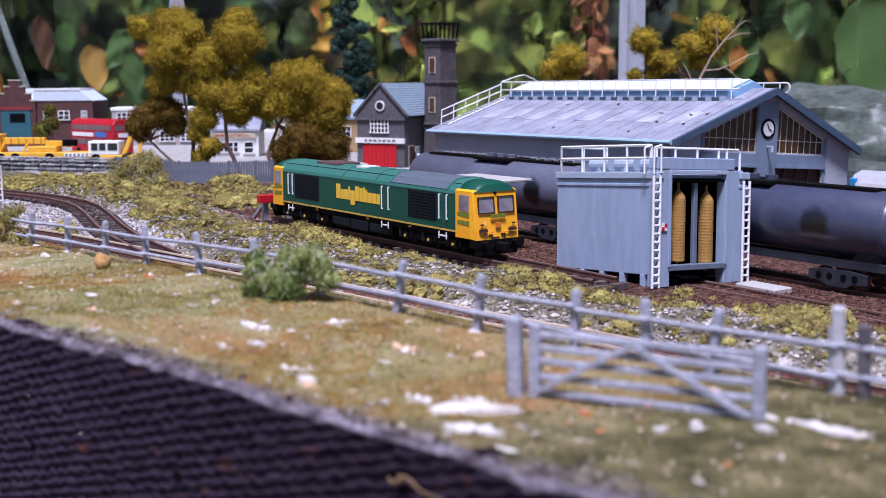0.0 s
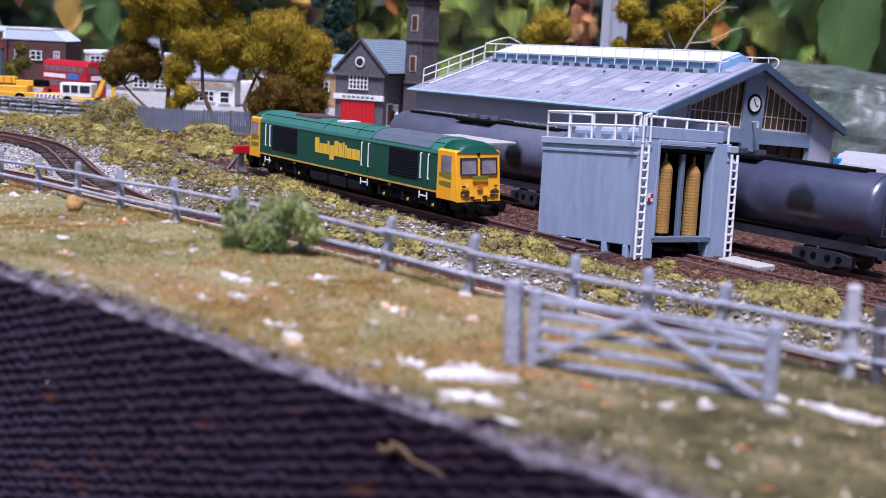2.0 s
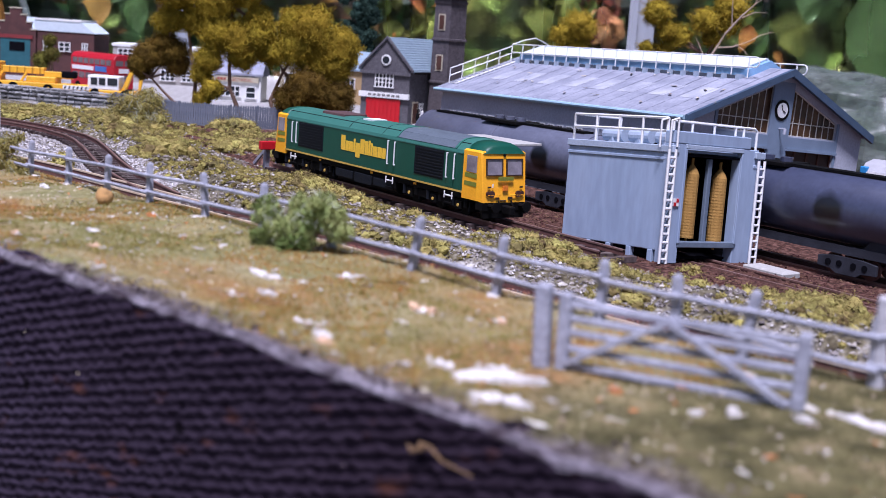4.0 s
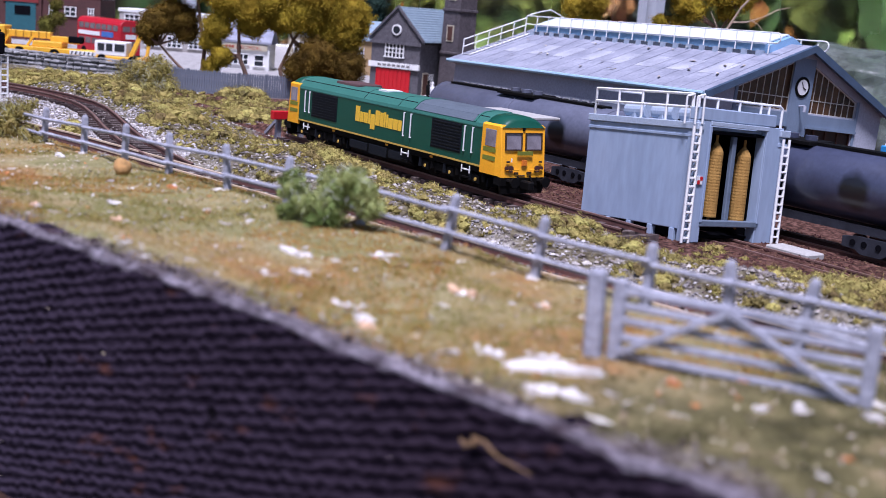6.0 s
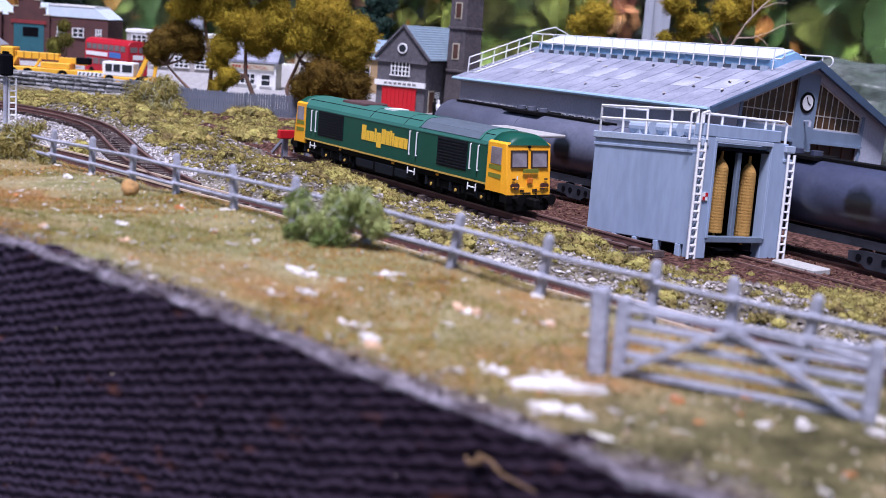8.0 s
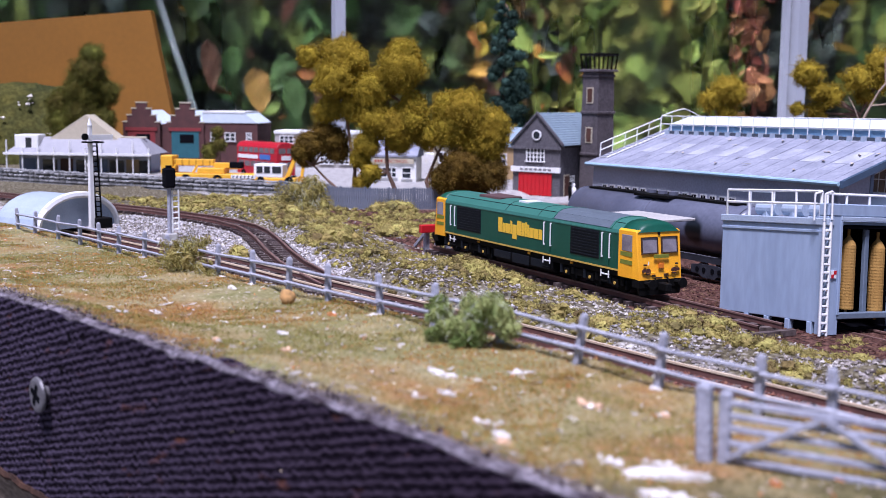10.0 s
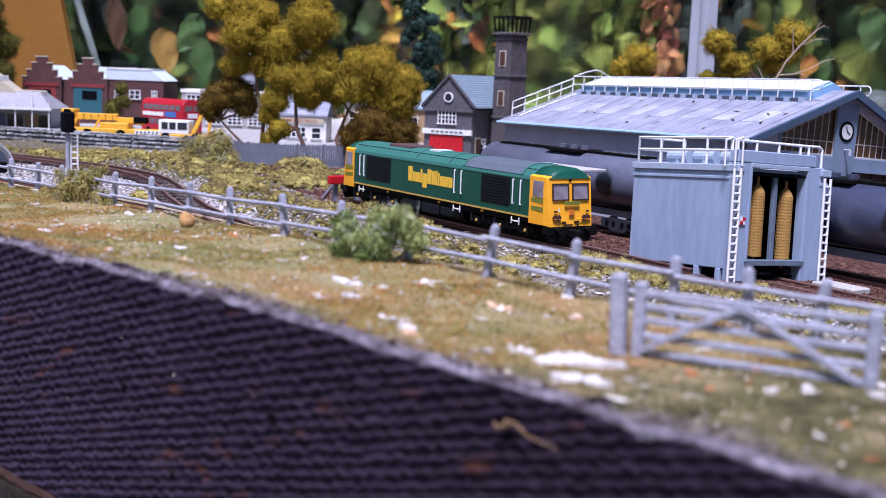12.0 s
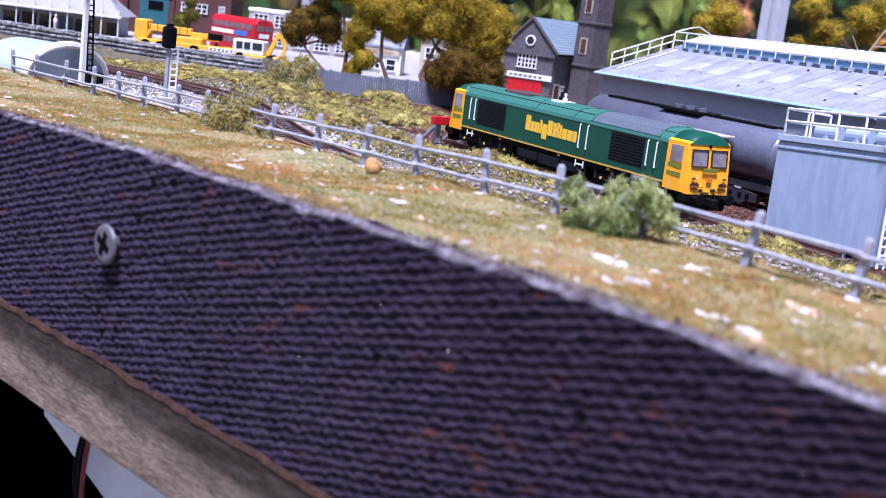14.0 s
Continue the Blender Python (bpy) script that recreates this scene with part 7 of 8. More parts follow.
# grassy slope with pale stones behind the pavilion
bm = bmesh.new()
rows = []
for i in range(60):
    row = []
    for j in range(22):
        f, g = i / 59, j / 21
        base = Vector((-104, -3.0, 0)).lerp(Vector((-112, -50, 0)), f)
        h = (9.6 + 3.0 * f) * smooth_step(-0.01, 0.1, f)
        p = base + Vector((-9.0 * g, 2.0 * g, 0.2 + h * math.sin(g * math.pi / 2)))
        row.append(bm.verts.new(p + Vector((1, 0.2, 0.7)) * (0.9 * noise.noise(p * 0.22) + 0.45 * noise.noise(p * 0.7) + 0.2 * noise.noise(p * 1.9))))
    rows.append(row)
for a, b in zip(rows, rows[1:]):
    for j in range(21):
        bm.faces.new((a[j], b[j], b[j + 1], a[j + 1]))
M["hillside"] = mat("hillside", (0.0806, 0.0744, 0.0186), (0.0341, 0.0372, 0.0124), 0.95, scale=0.35, fine=2.5, bump=0.8, mix=0.35, grain=0.4, spec=0.05)
hill = part("hillside", bm, "hillside", smooth=True)
tagged(hill, "olive flocked hillside rising behind the pavilion", "hillside", kind="structure")

# ---- behind the layout: glazing bars, leaves, orange board ----
C0, N0, S0 = Vector((42, -33, 0)), Vector((-0.82, 0.572, 0)), Vector((0.572, 0.82, 0))


def far(d, u, z):
    p = C0 + N0 * d + S0 * u
    return Vector((p.x, p.y, z))


# flat sheet behind the leaves, coloured as the hedge's shaded depth
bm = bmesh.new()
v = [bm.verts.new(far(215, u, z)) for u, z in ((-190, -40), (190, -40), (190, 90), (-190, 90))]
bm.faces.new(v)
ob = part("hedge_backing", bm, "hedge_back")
tagged(ob, "flat dark sheet standing in for the shaded depth of the hedge", "backdrop", kind="structure")


def leaves(name, count, material, label, seed, d0, d1, smin, smax, keep=None):
    rnd = random.Random(seed)
    bm = bmesh.new()
    for _ in range(count):
        u, z, d = rnd.uniform(-110, 110), rnd.uniform(-6, 55), rnd.uniform(d0, d1)
        if keep and not keep(u, z):
            continue
        c = far(d, u, z)
        s = rnd.uniform(smin, smax)
        a = rnd.gauss(-1.57, 0.7)
        ax = S0 * math.cos(a) + Vector((0, 0, 1)) * math.sin(a)
        tilt = rnd.uniform(-0.9, 0.9)
        side = (S0 * -math.sin(a) + Vector((0, 0, 1)) * math.cos(a)) * math.cos(tilt) + N0 * math.sin(tilt)
        w = rnd.uniform(0.25, 0.75)
        outline = ((-0.5, 0.0), (-0.44, 0.55), (-0.25, 0.95), (0.0, 1.0), (0.22, 0.72), (0.38, 0.36), (0.5, 0.0))
        wave = rnd.uniform(0, 6)
        rows = []
        for f, g in outline:
            row = []
            for q in (-1, -0.5, 0, 0.5, 1):
                lift = -0.1 * s * abs(q) * g + 0.05 * s * math.sin(wave + 5 * f + 2 * q) + 0.12 * s * f * f
                row.append(bm.verts.new(c + ax * s * f + side * (s * w * 0.5 * g * q * (1 + 0.22 * math.sin(wave + 9 * f) + 0.14 * math.sin(2 * wave + 21 * f + q))) + N0 * lift))
            rows.append(row)
        for r0, r1 in zip(rows, rows[1:]):
            for q in range(4):
                bm.faces.new((r0[q], r0[q + 1], r1[q + 1], r1[q]))
    ob = part(name, bm, material, kind="stuff", smooth=True)
    return tagged(ob, label, "leaves")


def zone(spans):
    """Keeps a leaf by the stretch of hedge that it hangs in: (u0, u1, chance)."""
    rz = random.Random(99)

    def keep(u, z):
        return any(a <= u < b and rz.random() < c for a, b, c in spans)
    return keep


leaves("hedge_leaves", 3600, "leaf", "green broad leaves pressed close behind the glass", 41, 182, 212, 3, 8.5)
# dark and grey leaves carry the shade of the hedge's gaps in their colour
leaves("dark_leaves", 1700, "leaf_dark", "dark blue-green leaves, the shade deep in the hedge put into their colour", 44, 182, 212, 3, 7, zone([(-110, -16, 1), (-16, 22, 0.15), (22, 40, 0.9), (40, 110, 0.4)]))
leaves("olive_leaves", 1800, "leaf_olive", "yellow-green turning leaves among the hedge", 46, 180, 200, 3, 8, zone([(-110, -18, 0.3), (-18, 24, 1), (24, 36, 0.3), (36, 110, 0.7)]))
leaves("pale_leaves", 8000, "leaf_pale", "pale yellow-green leaves crowding the middle of the hedge", 47, 180, 194, 1.6, 5.5, zone([(-18, -8, 0.45), (-8, 22, 1), (36, 60, 0.1)]))
leaves("yellow_leaves", 1900, "leaf_yellow", "yellow and ochre autumn leaves among the hedge", 42, 179, 187, 1.2, 4.5, zone([(-110, -18, 0.04), (-18, -1, 0.9), (-1, 24, 0.12), (24, 110, 0.06)]))
leaves("brown_leaves", 1400, "leaf_brown", "withered brown leaves among the hedge", 43, 179, 190, 2, 6, zone([(-60, -40, 0.15), (-40, -16, 0.25), (-16, -3, 0.5), (28, 110, 0.06)]))
leaves("rust_leaves", 15000, "leaf_rust", "rust-brown withered foliage hanging in a column beside the glazing bar", 49, 177, 182, 1.0, 3.8, zone([(20.0, 25.0, 1.0)]))
leaves("grey_leaves", 900, "leaf_grey", "grey-green leaves against the glass, shade put into their colour", 48, 180, 188, 2.5, 7, zone([(-16, -6, 0.35), (20, 36, 0.9), (36, 62, 0.2), (-40, -20, 0.3)]))


def big_leaf(u, z, length, width, material, label, lean, seed):
    """One large leaf pressed against the glass, cupped along its midrib."""
    rnd = random.Random(seed)
    bm = bmesh.new()
    rows = []
    ax = S0 * math.sin(lean) + Vector((0, 0, 1)) * -math.cos(lean)
    sd = S0 * math.cos(lean) + Vector((0, 0, 1)) * math.sin(lean)
    for i in range(13):
        f = i / 12
        g = math.sin(math.pi * f ** 0.75) ** 0.8 * (1 + 0.06 * math.sin(f * 23 + seed))
        rows.append([bm.verts.new(far(176, u, z) + ax * length * (f - 0.5) + sd * width * 0.5 * g * q + N0 * (0.5 * abs(q) * g + 0.25 * math.sin(f * 9 + q * 3))) for q in (-1, -0.6, -0.2, 0.2, 0.6, 1)])
    for r0, r1 in zip(rows, rows[1:]):
        for q in range(5):
            bm.faces.new((r0[q], r0[q + 1], r1[q + 1], r1[q]))
    bmesh.ops.remove_doubles(bm, verts=bm.verts[:], dist=0.01)
    tagged(part("leaf", bm, material, smooth=True), label, "leaf")


big_leaf(63.0, 11.5, 17, 9.5, "leaf_big", "very large smooth green leaf against the glass", 0.1, 1)
big_leaf(52.5, 16.5, 6.5, 4.2, "leaf_big", "pale green heart-shaped leaf against the glass", -0.1, 2)
big_leaf(-50.6, 9.8, 7.0, 4.4, "leaf_ochre", "single ochre leaf against the glass", 0.15, 3)
big_leaf(-47.0, 12.5, 6.5, 3.8, "leaf_big", "green leaf against the glass", -0.5, 4)
big_leaf(-45.2, 9.0, 7.0, 4.0, "leaf_big", "green leaf against the glass", 0.3, 5)
big_leaf(-58.0, 13.5, 8.0, 3.2, "leaf_dim", "withered brown leaf against the glass", 0.1, 6)
big_leaf(-40.5, 8.5, 8.0, 3.2, "leaf_dim", "withered brown leaf against the glass", 0.0, 7)


def bar(u0, z0, u1, z1, d, w, label, material="glaze_bar"):
    bm = bmesh.new()
    rod(bm, far(d, u0, z0), far(d, u1, z1), w, seg=4)
    ob = part("glazing_bar", bm, material)
    tagged(ob, label, "glazing bar", kind="structure")


bar(26.4, -10, 26.4, 60, 172, 0.6, "pale aluminium glazing bar of the window behind")
bar(28.3, -10, 28.3, 60, 172.5, 1.25, "pale aluminium glazing bar of the window behind")
bar(-37.3, -10, -37.3, 60, 172, 1.1, "pale aluminium glazing bar of the window behind")
bar(-58.2, 0, -77.5, 60, 175.2, 0.6, "slanting dull grey glazing bar of the window behind", "glaze_dull")
bm = bmesh.new()
v = [bm.verts.new(far(174 + 0.25 * k, u, z)) for k in (0, 1) for u, z in ((-150, -10), (150, -10), (150, 70), (-150, 70))]
for f in ((0, 1, 2, 3), (7, 6, 5, 4), (0, 4, 5, 1), (1, 5, 6, 2), (2, 6, 7, 3), (3, 7, 4, 0)):
    bm.faces.new([v[i] for i in f])
ob = part("window_1", bm, "smeared_glass")
ob.visible_shadow = False
tagged(ob, "dusty smeared window glass in front of the hedge", "window", kind="structure")
bm = bmesh.new()
v = [far(165, u, z) for u, z in ((-125, 2), (-59.5, 2), (-63.2, 21), (-125, 16))]
lo = [bm.verts.new(p) for p in v]
hi = [bm.verts.new(p + N0 * 1.5) for p in v]
bm.faces.new(lo)
bm.faces.new(hi[::-1])
for i in range(4):
    bm.faces.new((lo[i], lo[(i + 1) % 4], hi[(i + 1) % 4], hi[i]))
ob = part("orange_board", bm, "orange")
tagged(ob, "large plain orange board leaning behind the layout", "board")

# ---- floor of the room ----
bm = bmesh.new()
s = 900
v = [bm.verts.new(p) for p in ((-s, -s, -110), (s, -s, -110), (s, s, -110), (-s, s, -110))]
bm.faces.new(v)
M["floor"] = mat("floor", (0.13, 0.125, 0.12), (0.09, 0.088, 0.085), 0.85, scale=0.05, fine=0.6)
ob = part("floor", bm, "floor")
tagged(ob, "dim concrete floor far below the layout", "floor", kind="structure")

# ---- small things on and under the board ----
def fascia_at(x, z, out=0.0):
    return Vector((x + 0.217 * out, edge_y(x) - 0.45 - 0.976 * out, z))


def screw():
    t = thing("screw", Matrix.Translation(fascia_at(9.95, 0.85, 0.0)) @ pose(0, 0, 0, 0, 0, 12.5), "grey countersunk cross-head screw standing proud of the board", "screw")
    bm = bmesh.new()
    loft(bm, [[(r * math.cos(a), y, r * math.sin(a)) for a in np.linspace(0, 2 * math.pi, 24, endpoint=False)] for r, y in ((0.2, 0.05), (0.22, -0.1), (0.46, -0.22), (0.5, -0.27), (0.48, -0.33), (0.4, -0.36))])
    hd = part("screw_head", bm, "steel", t, "dull steel head")
    for a in (0.4, 0.4 + math.pi / 2):
        bm = bmesh.new()
        bx(bm, -0.32, 0.32, -0.366, -0.3, -0.1, 0.1, Matrix.Rotation(a, 4, "Y"))
        part("recess", bm, "dark", hd)


M["steel"] = mat("steel", (0.2, 0.19, 0.2), (0.09, 0.085, 0.09), 0.45, metal=0.3, scale=3)
screw()


def under_board():
    t = thing("white_panel", Matrix.Translation((3.9, -27.6, -7.1)) @ pose(0, 0, 0, 0, 0, 12.4), "white plastic panel hanging below the timber rail", "panel")
    bm = bmesh.new()
    prism(bm, [(-3.3, 0.0), (-3.3, 3.0), (12, 3.0), (12, -6.0), (3.2, -6.0), (1.2, -1.2)], 0.0, 0.3, "y")
    part("sheet", bm, "white", t, bevel=0.04)
    box_part("yellow_block", 0.9, 2.5, -0.2, 0.0, 0.35, 2.0, "yellow", t, "yellow moulded block")
    for k, (x0, mt) in enumerate(((0.6, "black"), (0.9, "black"), (1.25, "red_dull"))):
        bm = bmesh.new()
        tube(bm, [Vector((x0 - math.sin(f * math.pi) * (0.75 - 0.2 * k) - 0.2 * f, -0.35 - 0.15 * k, 1.6 - 4.6 * f)) for f in np.linspace(0, 1, 16)], 0.075, 6)
        part("cable", bm, mt, t, "thin loose cable")


under_board()

# flakes of pale plaster and leaf on the field
FRAGMENTS = []


def flake(x, y, sx, sy, h, rz, material, label, name="plaster_flake"):
    rnd = random.Random(int(x * 37 + y * 11))
    bm = bmesh.new()
    pieces = [(0, 0, 1.0)] + [(rnd.gauss(0, 0.75) * sx, rnd.gauss(0, 0.75) * sy, rnd.uniform(0.12, 0.4)) for _ in range(int(2 + 7 * sx))]
    for ox, oy, sc in pieces:
        if sc < 0.5:
            ca, sa = math.cos(math.radians(rz)), math.sin(math.radians(rz))
            FRAGMENTS.append((x + ox * ca - oy * sa, y + ox * sa + oy * ca, sc * max(sx, sy)))
            continue
        n = 15 if sc > 0.5 else 8
        q = rnd.uniform(0, 99)
        low = []
        for i in range(n):
            a = 2 * math.pi * i / n
            r = sc * (0.75 + 0.55 * noise.noise((math.cos(a) * 1.5 + q, math.sin(a) * 1.5, 0)) + rnd.uniform(-0.16, 0.16))
            low.append(bm.verts.new((ox + sx * r * math.cos(a), oy + sy * r * math.sin(a), -0.02)))
        lift = h * (0.35 + 0.5 * sc)
        top = [bm.verts.new((ox + (v.co.x - ox) * 0.86, oy + (v.co.y - oy) * 0.86, lift * rnd.uniform(0.3, 1.2))) for v in low]
        mid = bm.verts.new((ox, oy, lift * 0.7))
        for i in range(n):
            bm.faces.new((low[i], low[(i + 1) % n], top[(i + 1) % n], top[i]))
            bm.faces.new((top[i], top[(i + 1) % n], mid))
    ob = part(name, bm, material)
    ob.matrix_world = pose(x * K, y * K, (ground_z(x, y) - 0.03) * K, 0, 0, rz)
    return tagged(ob, label, "debris", "flakes on the field")


M["plaster"] = mat("plaster", (0.68, 0.66, 0.63), (0.45, 0.41, 0.36), 0.8, scale=3, bump=0.4)
M["plaster_tan"] = mat("plaster_tan", (0.62, 0.42, 0.26), (0.5, 0.32, 0.2), 0.8, scale=3, bump=0.4)
M["plaster_orange"] = mat("plaster_orange", (0.5, 0.2, 0.06), (0.4, 0.15, 0.05), 0.8, scale=3, bump=0.4)
for fx, fy, sx, sy, mt, rz in (
        (28.95, -22.75, 0.85, 0.36, "plaster", 60),
        (28.4, -22.3, 0.25, 0.2, "plaster", 20),
        (28.0, -23.1, 0.34, 0.24, "plaster", 15),
        (29.75, -23.35, 0.6, 0.2, "plaster", 45),
        (29.8, -21.17, 0.17, 0.15, "plaster_orange", 0),
        (31.07, -20.79, 0.1, 0.09, "plaster", 0),
        (31.31, -20.3, 0.12, 0.1, "plaster", 0),
        (31.95, -19.58, 0.14, 0.12, "plaster", 0),
        (32.5, -18.7, 0.75, 0.16, "plaster", 14),
        (24.94, -23.78, 0.32, 0.17, "plaster", 15),
        (26.48, -24.24, 0.22, 0.17, "plaster_tan", 0),
        (22.62, -23.26, 0.4, 0.12, "plaster", 0),
        (20.72, -22.27, 0.35, 0.14, "plaster", 20),
        (21.36, -20.73, 0.3, 0.1, "plaster", 60),
        (16.96, -24.7, 0.35, 0.2, "plaster_tan", 0),
        (24.61, -20.97, 0.2, 0.14, "plaster_tan", 0),
        (25.7, -20.12, 0.15, 0.12, "plaster_tan", 0),
        (12.21, -21.5, 0.25, 0.15, "plaster_orange", 0),
        (9.71, -26.89, 0.4, 0.15, "plaster", 30),
        (20.59, -22.46, 0.45, 0.14, "plaster", 10),
        (26.18, -24.12, 0.35, 0.2, "plaster", 0),
        (9.13, -25.75, 0.3, 0.1, "plaster", 0),
        (5.22, -22.2, 0.4, 0.1, "plaster", 0),
        (15.3, -25.9, 0.3, 0.12, "plaster_tan", 0),
        (14.46, -23.87, 0.3, 0.12, "plaster", 0),
        (24.35, -21.09, 0.25, 0.15, "plaster_tan", 0),
):
    flake(fx, fy, sx, sy, 0.13, rz, mt, {"plaster": "white flake of plaster lying in the dry grass", "plaster_tan": "tan crumb lying in the dry grass", "plaster_orange": "orange leaf scrap lying in the dry grass"}[mt])
M["pebble"] = mat("pebble", (0.5, 0.3, 0.11), (0.3, 0.16, 0.05), 0.9, scale=4, fine=8, grain=0.3)
# a round seed head by the fence
bm = bmesh.new()
bmesh.ops.create_icosphere(bm, subdivisions=3, radius=0.23)
for v in bm.verts:
    v.co *= 1 + 0.3 * noise.noise(v.co * 5) + 0.12 * noise.noise(v.co * 14)
ob = part("pebble", bm, "pebble", smooth=True)
ob.matrix_world = Matrix.Translation(Vector((9.1, -21.7, 2.92)) * K)
tagged(ob, "round tan pebble beside the field fence", "stone")


# small crumbs, grass fibres and ballast
rnd = random.Random(77)


def crumbs(name, count, place, smin, smax, material, label, category):
    verts, faces = [], []
    for _ in range(count):
        p = place()
        if p is None:
            continue
        s = rnd.uniform(smin, smax)
        o = len(verts)
        ca = rnd.uniform(0, 6.283)
        cc, cs = math.cos(ca), math.sin(ca)
        for dx, dy, dz in ((-1, 0, 0), (1, 0, 0), (0, -1, 0), (0, 1, 0), (0, 0, -0.7), (0, 0, 0.7)):
            dx, dy, dz = dx * rnd.uniform(0.5, 1.2) + rnd.uniform(-0.4, 0.4), dy * rnd.uniform(0.4, 0.9) + rnd.uniform(-0.4, 0.4), dz * rnd.uniform(0.6, 1.1)
            verts.append(((p[0] + (dx * cc - dy * cs) * s) * K, (p[1] + (dx * cs + dy * cc) * s) * K, (p[2] + dz * s) * K))
        faces += [(o + i, o + j, o + k) for k in (4, 5) for i, j in ((0, 2), (2, 1), (1, 3), (3, 0))]
    me = bpy.data.meshes.new(name)
    me.from_pydata(verts, [], faces)
    me.materials.append(M[material])
    ob = new(name, me)
    return tagged(ob, label, category, kind="stuff")


def on_field():
    x = rnd.uniform(-30, 40)
    y = edge_y(x) + rnd.random() * (fence_y(x) + 1.0 - edge_y(x))
    return (x, y, ground_z(x, y))


def on_bed():
    x = rnd.uniform(-62, 34)
    y = track_y(x) + rnd.gauss(0, 2.0)
    if abs(y - track_y(x)) < 0.95:
        return None
    return (x, y, ground_z(x, y) + 0.02)


def in_track():
    x = rnd.uniform(-60, 34)
    path = track_y if rnd.random() < 0.65 or x > -10 else branch_y
    return (x, path(x) + rnd.uniform(-0.95, 0.95), TRACK_Z - 0.3)


def in_rusty_track():
    x = rnd.uniform(4, 36)
    return (x, track_y(x) + rnd.uniform(-1.1, 1.1), TRACK_Z - 0.27)


def on_fork():
    x = rnd.uniform(-48, -12)
    a, b = track_y(x) + 1.2, branch_y(x) + 2.4
    y = rnd.uniform(a, b)
    if abs(y - branch_y(x)) < 1.2:
        return None
    return (x, y, ground_z(x, y) + 0.02)


def on_yard():
    x, y = rnd.uniform(-24, 34), rnd.uniform(1.5, 13)
    return (x, y, ground_z(x, y))


def on_bank():
    x = rnd.uniform(-40, 34)
    y = rnd.uniform(track_y(x) + 1, 0)
    return (x, y, ground_z(x, y) + 0.03)


M["crumb"] = random_tint(mat("crumb", (0.55, 0.48, 0.38), (0.36, 0.27, 0.16), 0.85, bump=0), 0.5, 0.03)
M["stone_chip"] = random_tint(mat("stone_chip", (0.52, 0.5, 0.5), (0.24, 0.22, 0.21), 0.9, bump=0, spec=0.15), 0.65, 0.02)
M["bank_chip"] = random_tint(mat("bank_chip", (0.42, 0.39, 0.36), (0.13, 0.1, 0.08), 0.9, bump=0, spec=0.15), 0.65, 0.03)
M["rust_chip"] = random_tint(mat("rust_chip", (0.24, 0.1, 0.07), (0.1, 0.045, 0.034), 0.9, bump=0, spec=0.15), 0.5, 0.02)
M["cinder"] = random_tint(mat("cinder", (0.12, 0.055, 0.038), (0.045, 0.024, 0.019), 0.9, bump=0, spec=0.15), 0.6, 0.03)
M["crumb_white"] = random_tint(mat("crumb_white", (0.62, 0.59, 0.54), (0.4, 0.36, 0.3), 0.85, bump=0), 0.3, 0.02)
rest = list(FRAGMENTS)


def by_flake():
    x, y, s = rest.pop()
    return (x, y, ground_z(x, y) + 0.02)


crumbs("plaster_crumbs", len(FRAGMENTS), by_flake, 0.04, 0.12, "crumb_white", "white plaster crumbs broken from the flakes", "crumbs")
crumbs("field_crumbs", 2600, on_field, 0.015, 0.065, "crumb", "pale crumbs and fibres among the dry grass", "crumbs")
crumbs("ballast", 16000, on_bed, 0.03, 0.11, "stone_chip", "loose grey ballast beside the running line", "ballast")
crumbs("track_ballast", 7000, in_track, 0.03, 0.1, "bank_chip", "grey-brown ballast between the sleepers", "ballast")
crumbs("rusty_ballast", 5000, in_rusty_track, 0.03, 0.1, "rust_chip", "rust-red stained ballast between the rails", "ballast")
crumbs("fork_ballast", 13000, on_fork, 0.04, 0.13, "stone_chip", "pale ballast filling the fork of the tracks", "ballast")
crumbs("yard_cinders", 12000, on_yard, 0.05, 0.14, "cinder", "rusty cinders between the yard tracks", "cinders")
def on_slope():
    f, g = rnd.uniform(0.06, 0.9), rnd.uniform(0.05, 0.6)
    p = Vector((-104, -3.0, 0)).lerp(Vector((-112, -50, 0)), f) + Vector((-9.0 * g, 2.0 * g, 0.2 + (9.6 + 3.0 * f) * math.sin(g * math.pi / 2)))
    return None if noise.noise(p * 0.3) < 0.05 else (p.x + 0.3, p.y, p.z + 0.25)


crumbs("slope_stones", 420, on_slope, 0.15, 0.5, "crumb_white", "pale stones scattered over the hillside", "stones")
crumbs("bank_chips", 11000, on_bank, 0.03, 0.15, "bank_chip", "grey stone chips on the railway bank", "stones")


def blades(name, count, place, h0, h1, w, material, label):
    verts, faces = [], []
    for _ in range(count):
        p = place()
        a = rnd.uniform(0, 6.283)
        h = rnd.uniform(h0, h1)
        lx, ly = rnd.gauss(0, 0.5) * h, rnd.gauss(0, 0.5) * h
        o = len(verts)
        verts += [((p[0] - math.cos(a) * w) * K, (p[1] - math.sin(a) * w) * K, (p[2] - 0.03) * K), ((p[0] + math.cos(a) * w) * K, (p[1] + math.sin(a) * w) * K, (p[2] - 0.03) * K), ((p[0] + lx) * K, (p[1] + ly) * K, (p[2] + h) * K)]
        faces.append((o, o + 1, o + 2))
    me = bpy.data.meshes.new(name)
    me.from_pydata(verts, [], faces)
    me.materials.append(M[material])
    return tagged(new(name, me), label, "grass", kind="stuff")


def olive_corner(p):
    return p[0] + 2.4 * noise.noise((p[0] * 0.35, p[1] * 0.35, 2.0)) > 29.4


def in_corner():
    while True:
        p = on_field()
        if olive_corner(p):
            return p


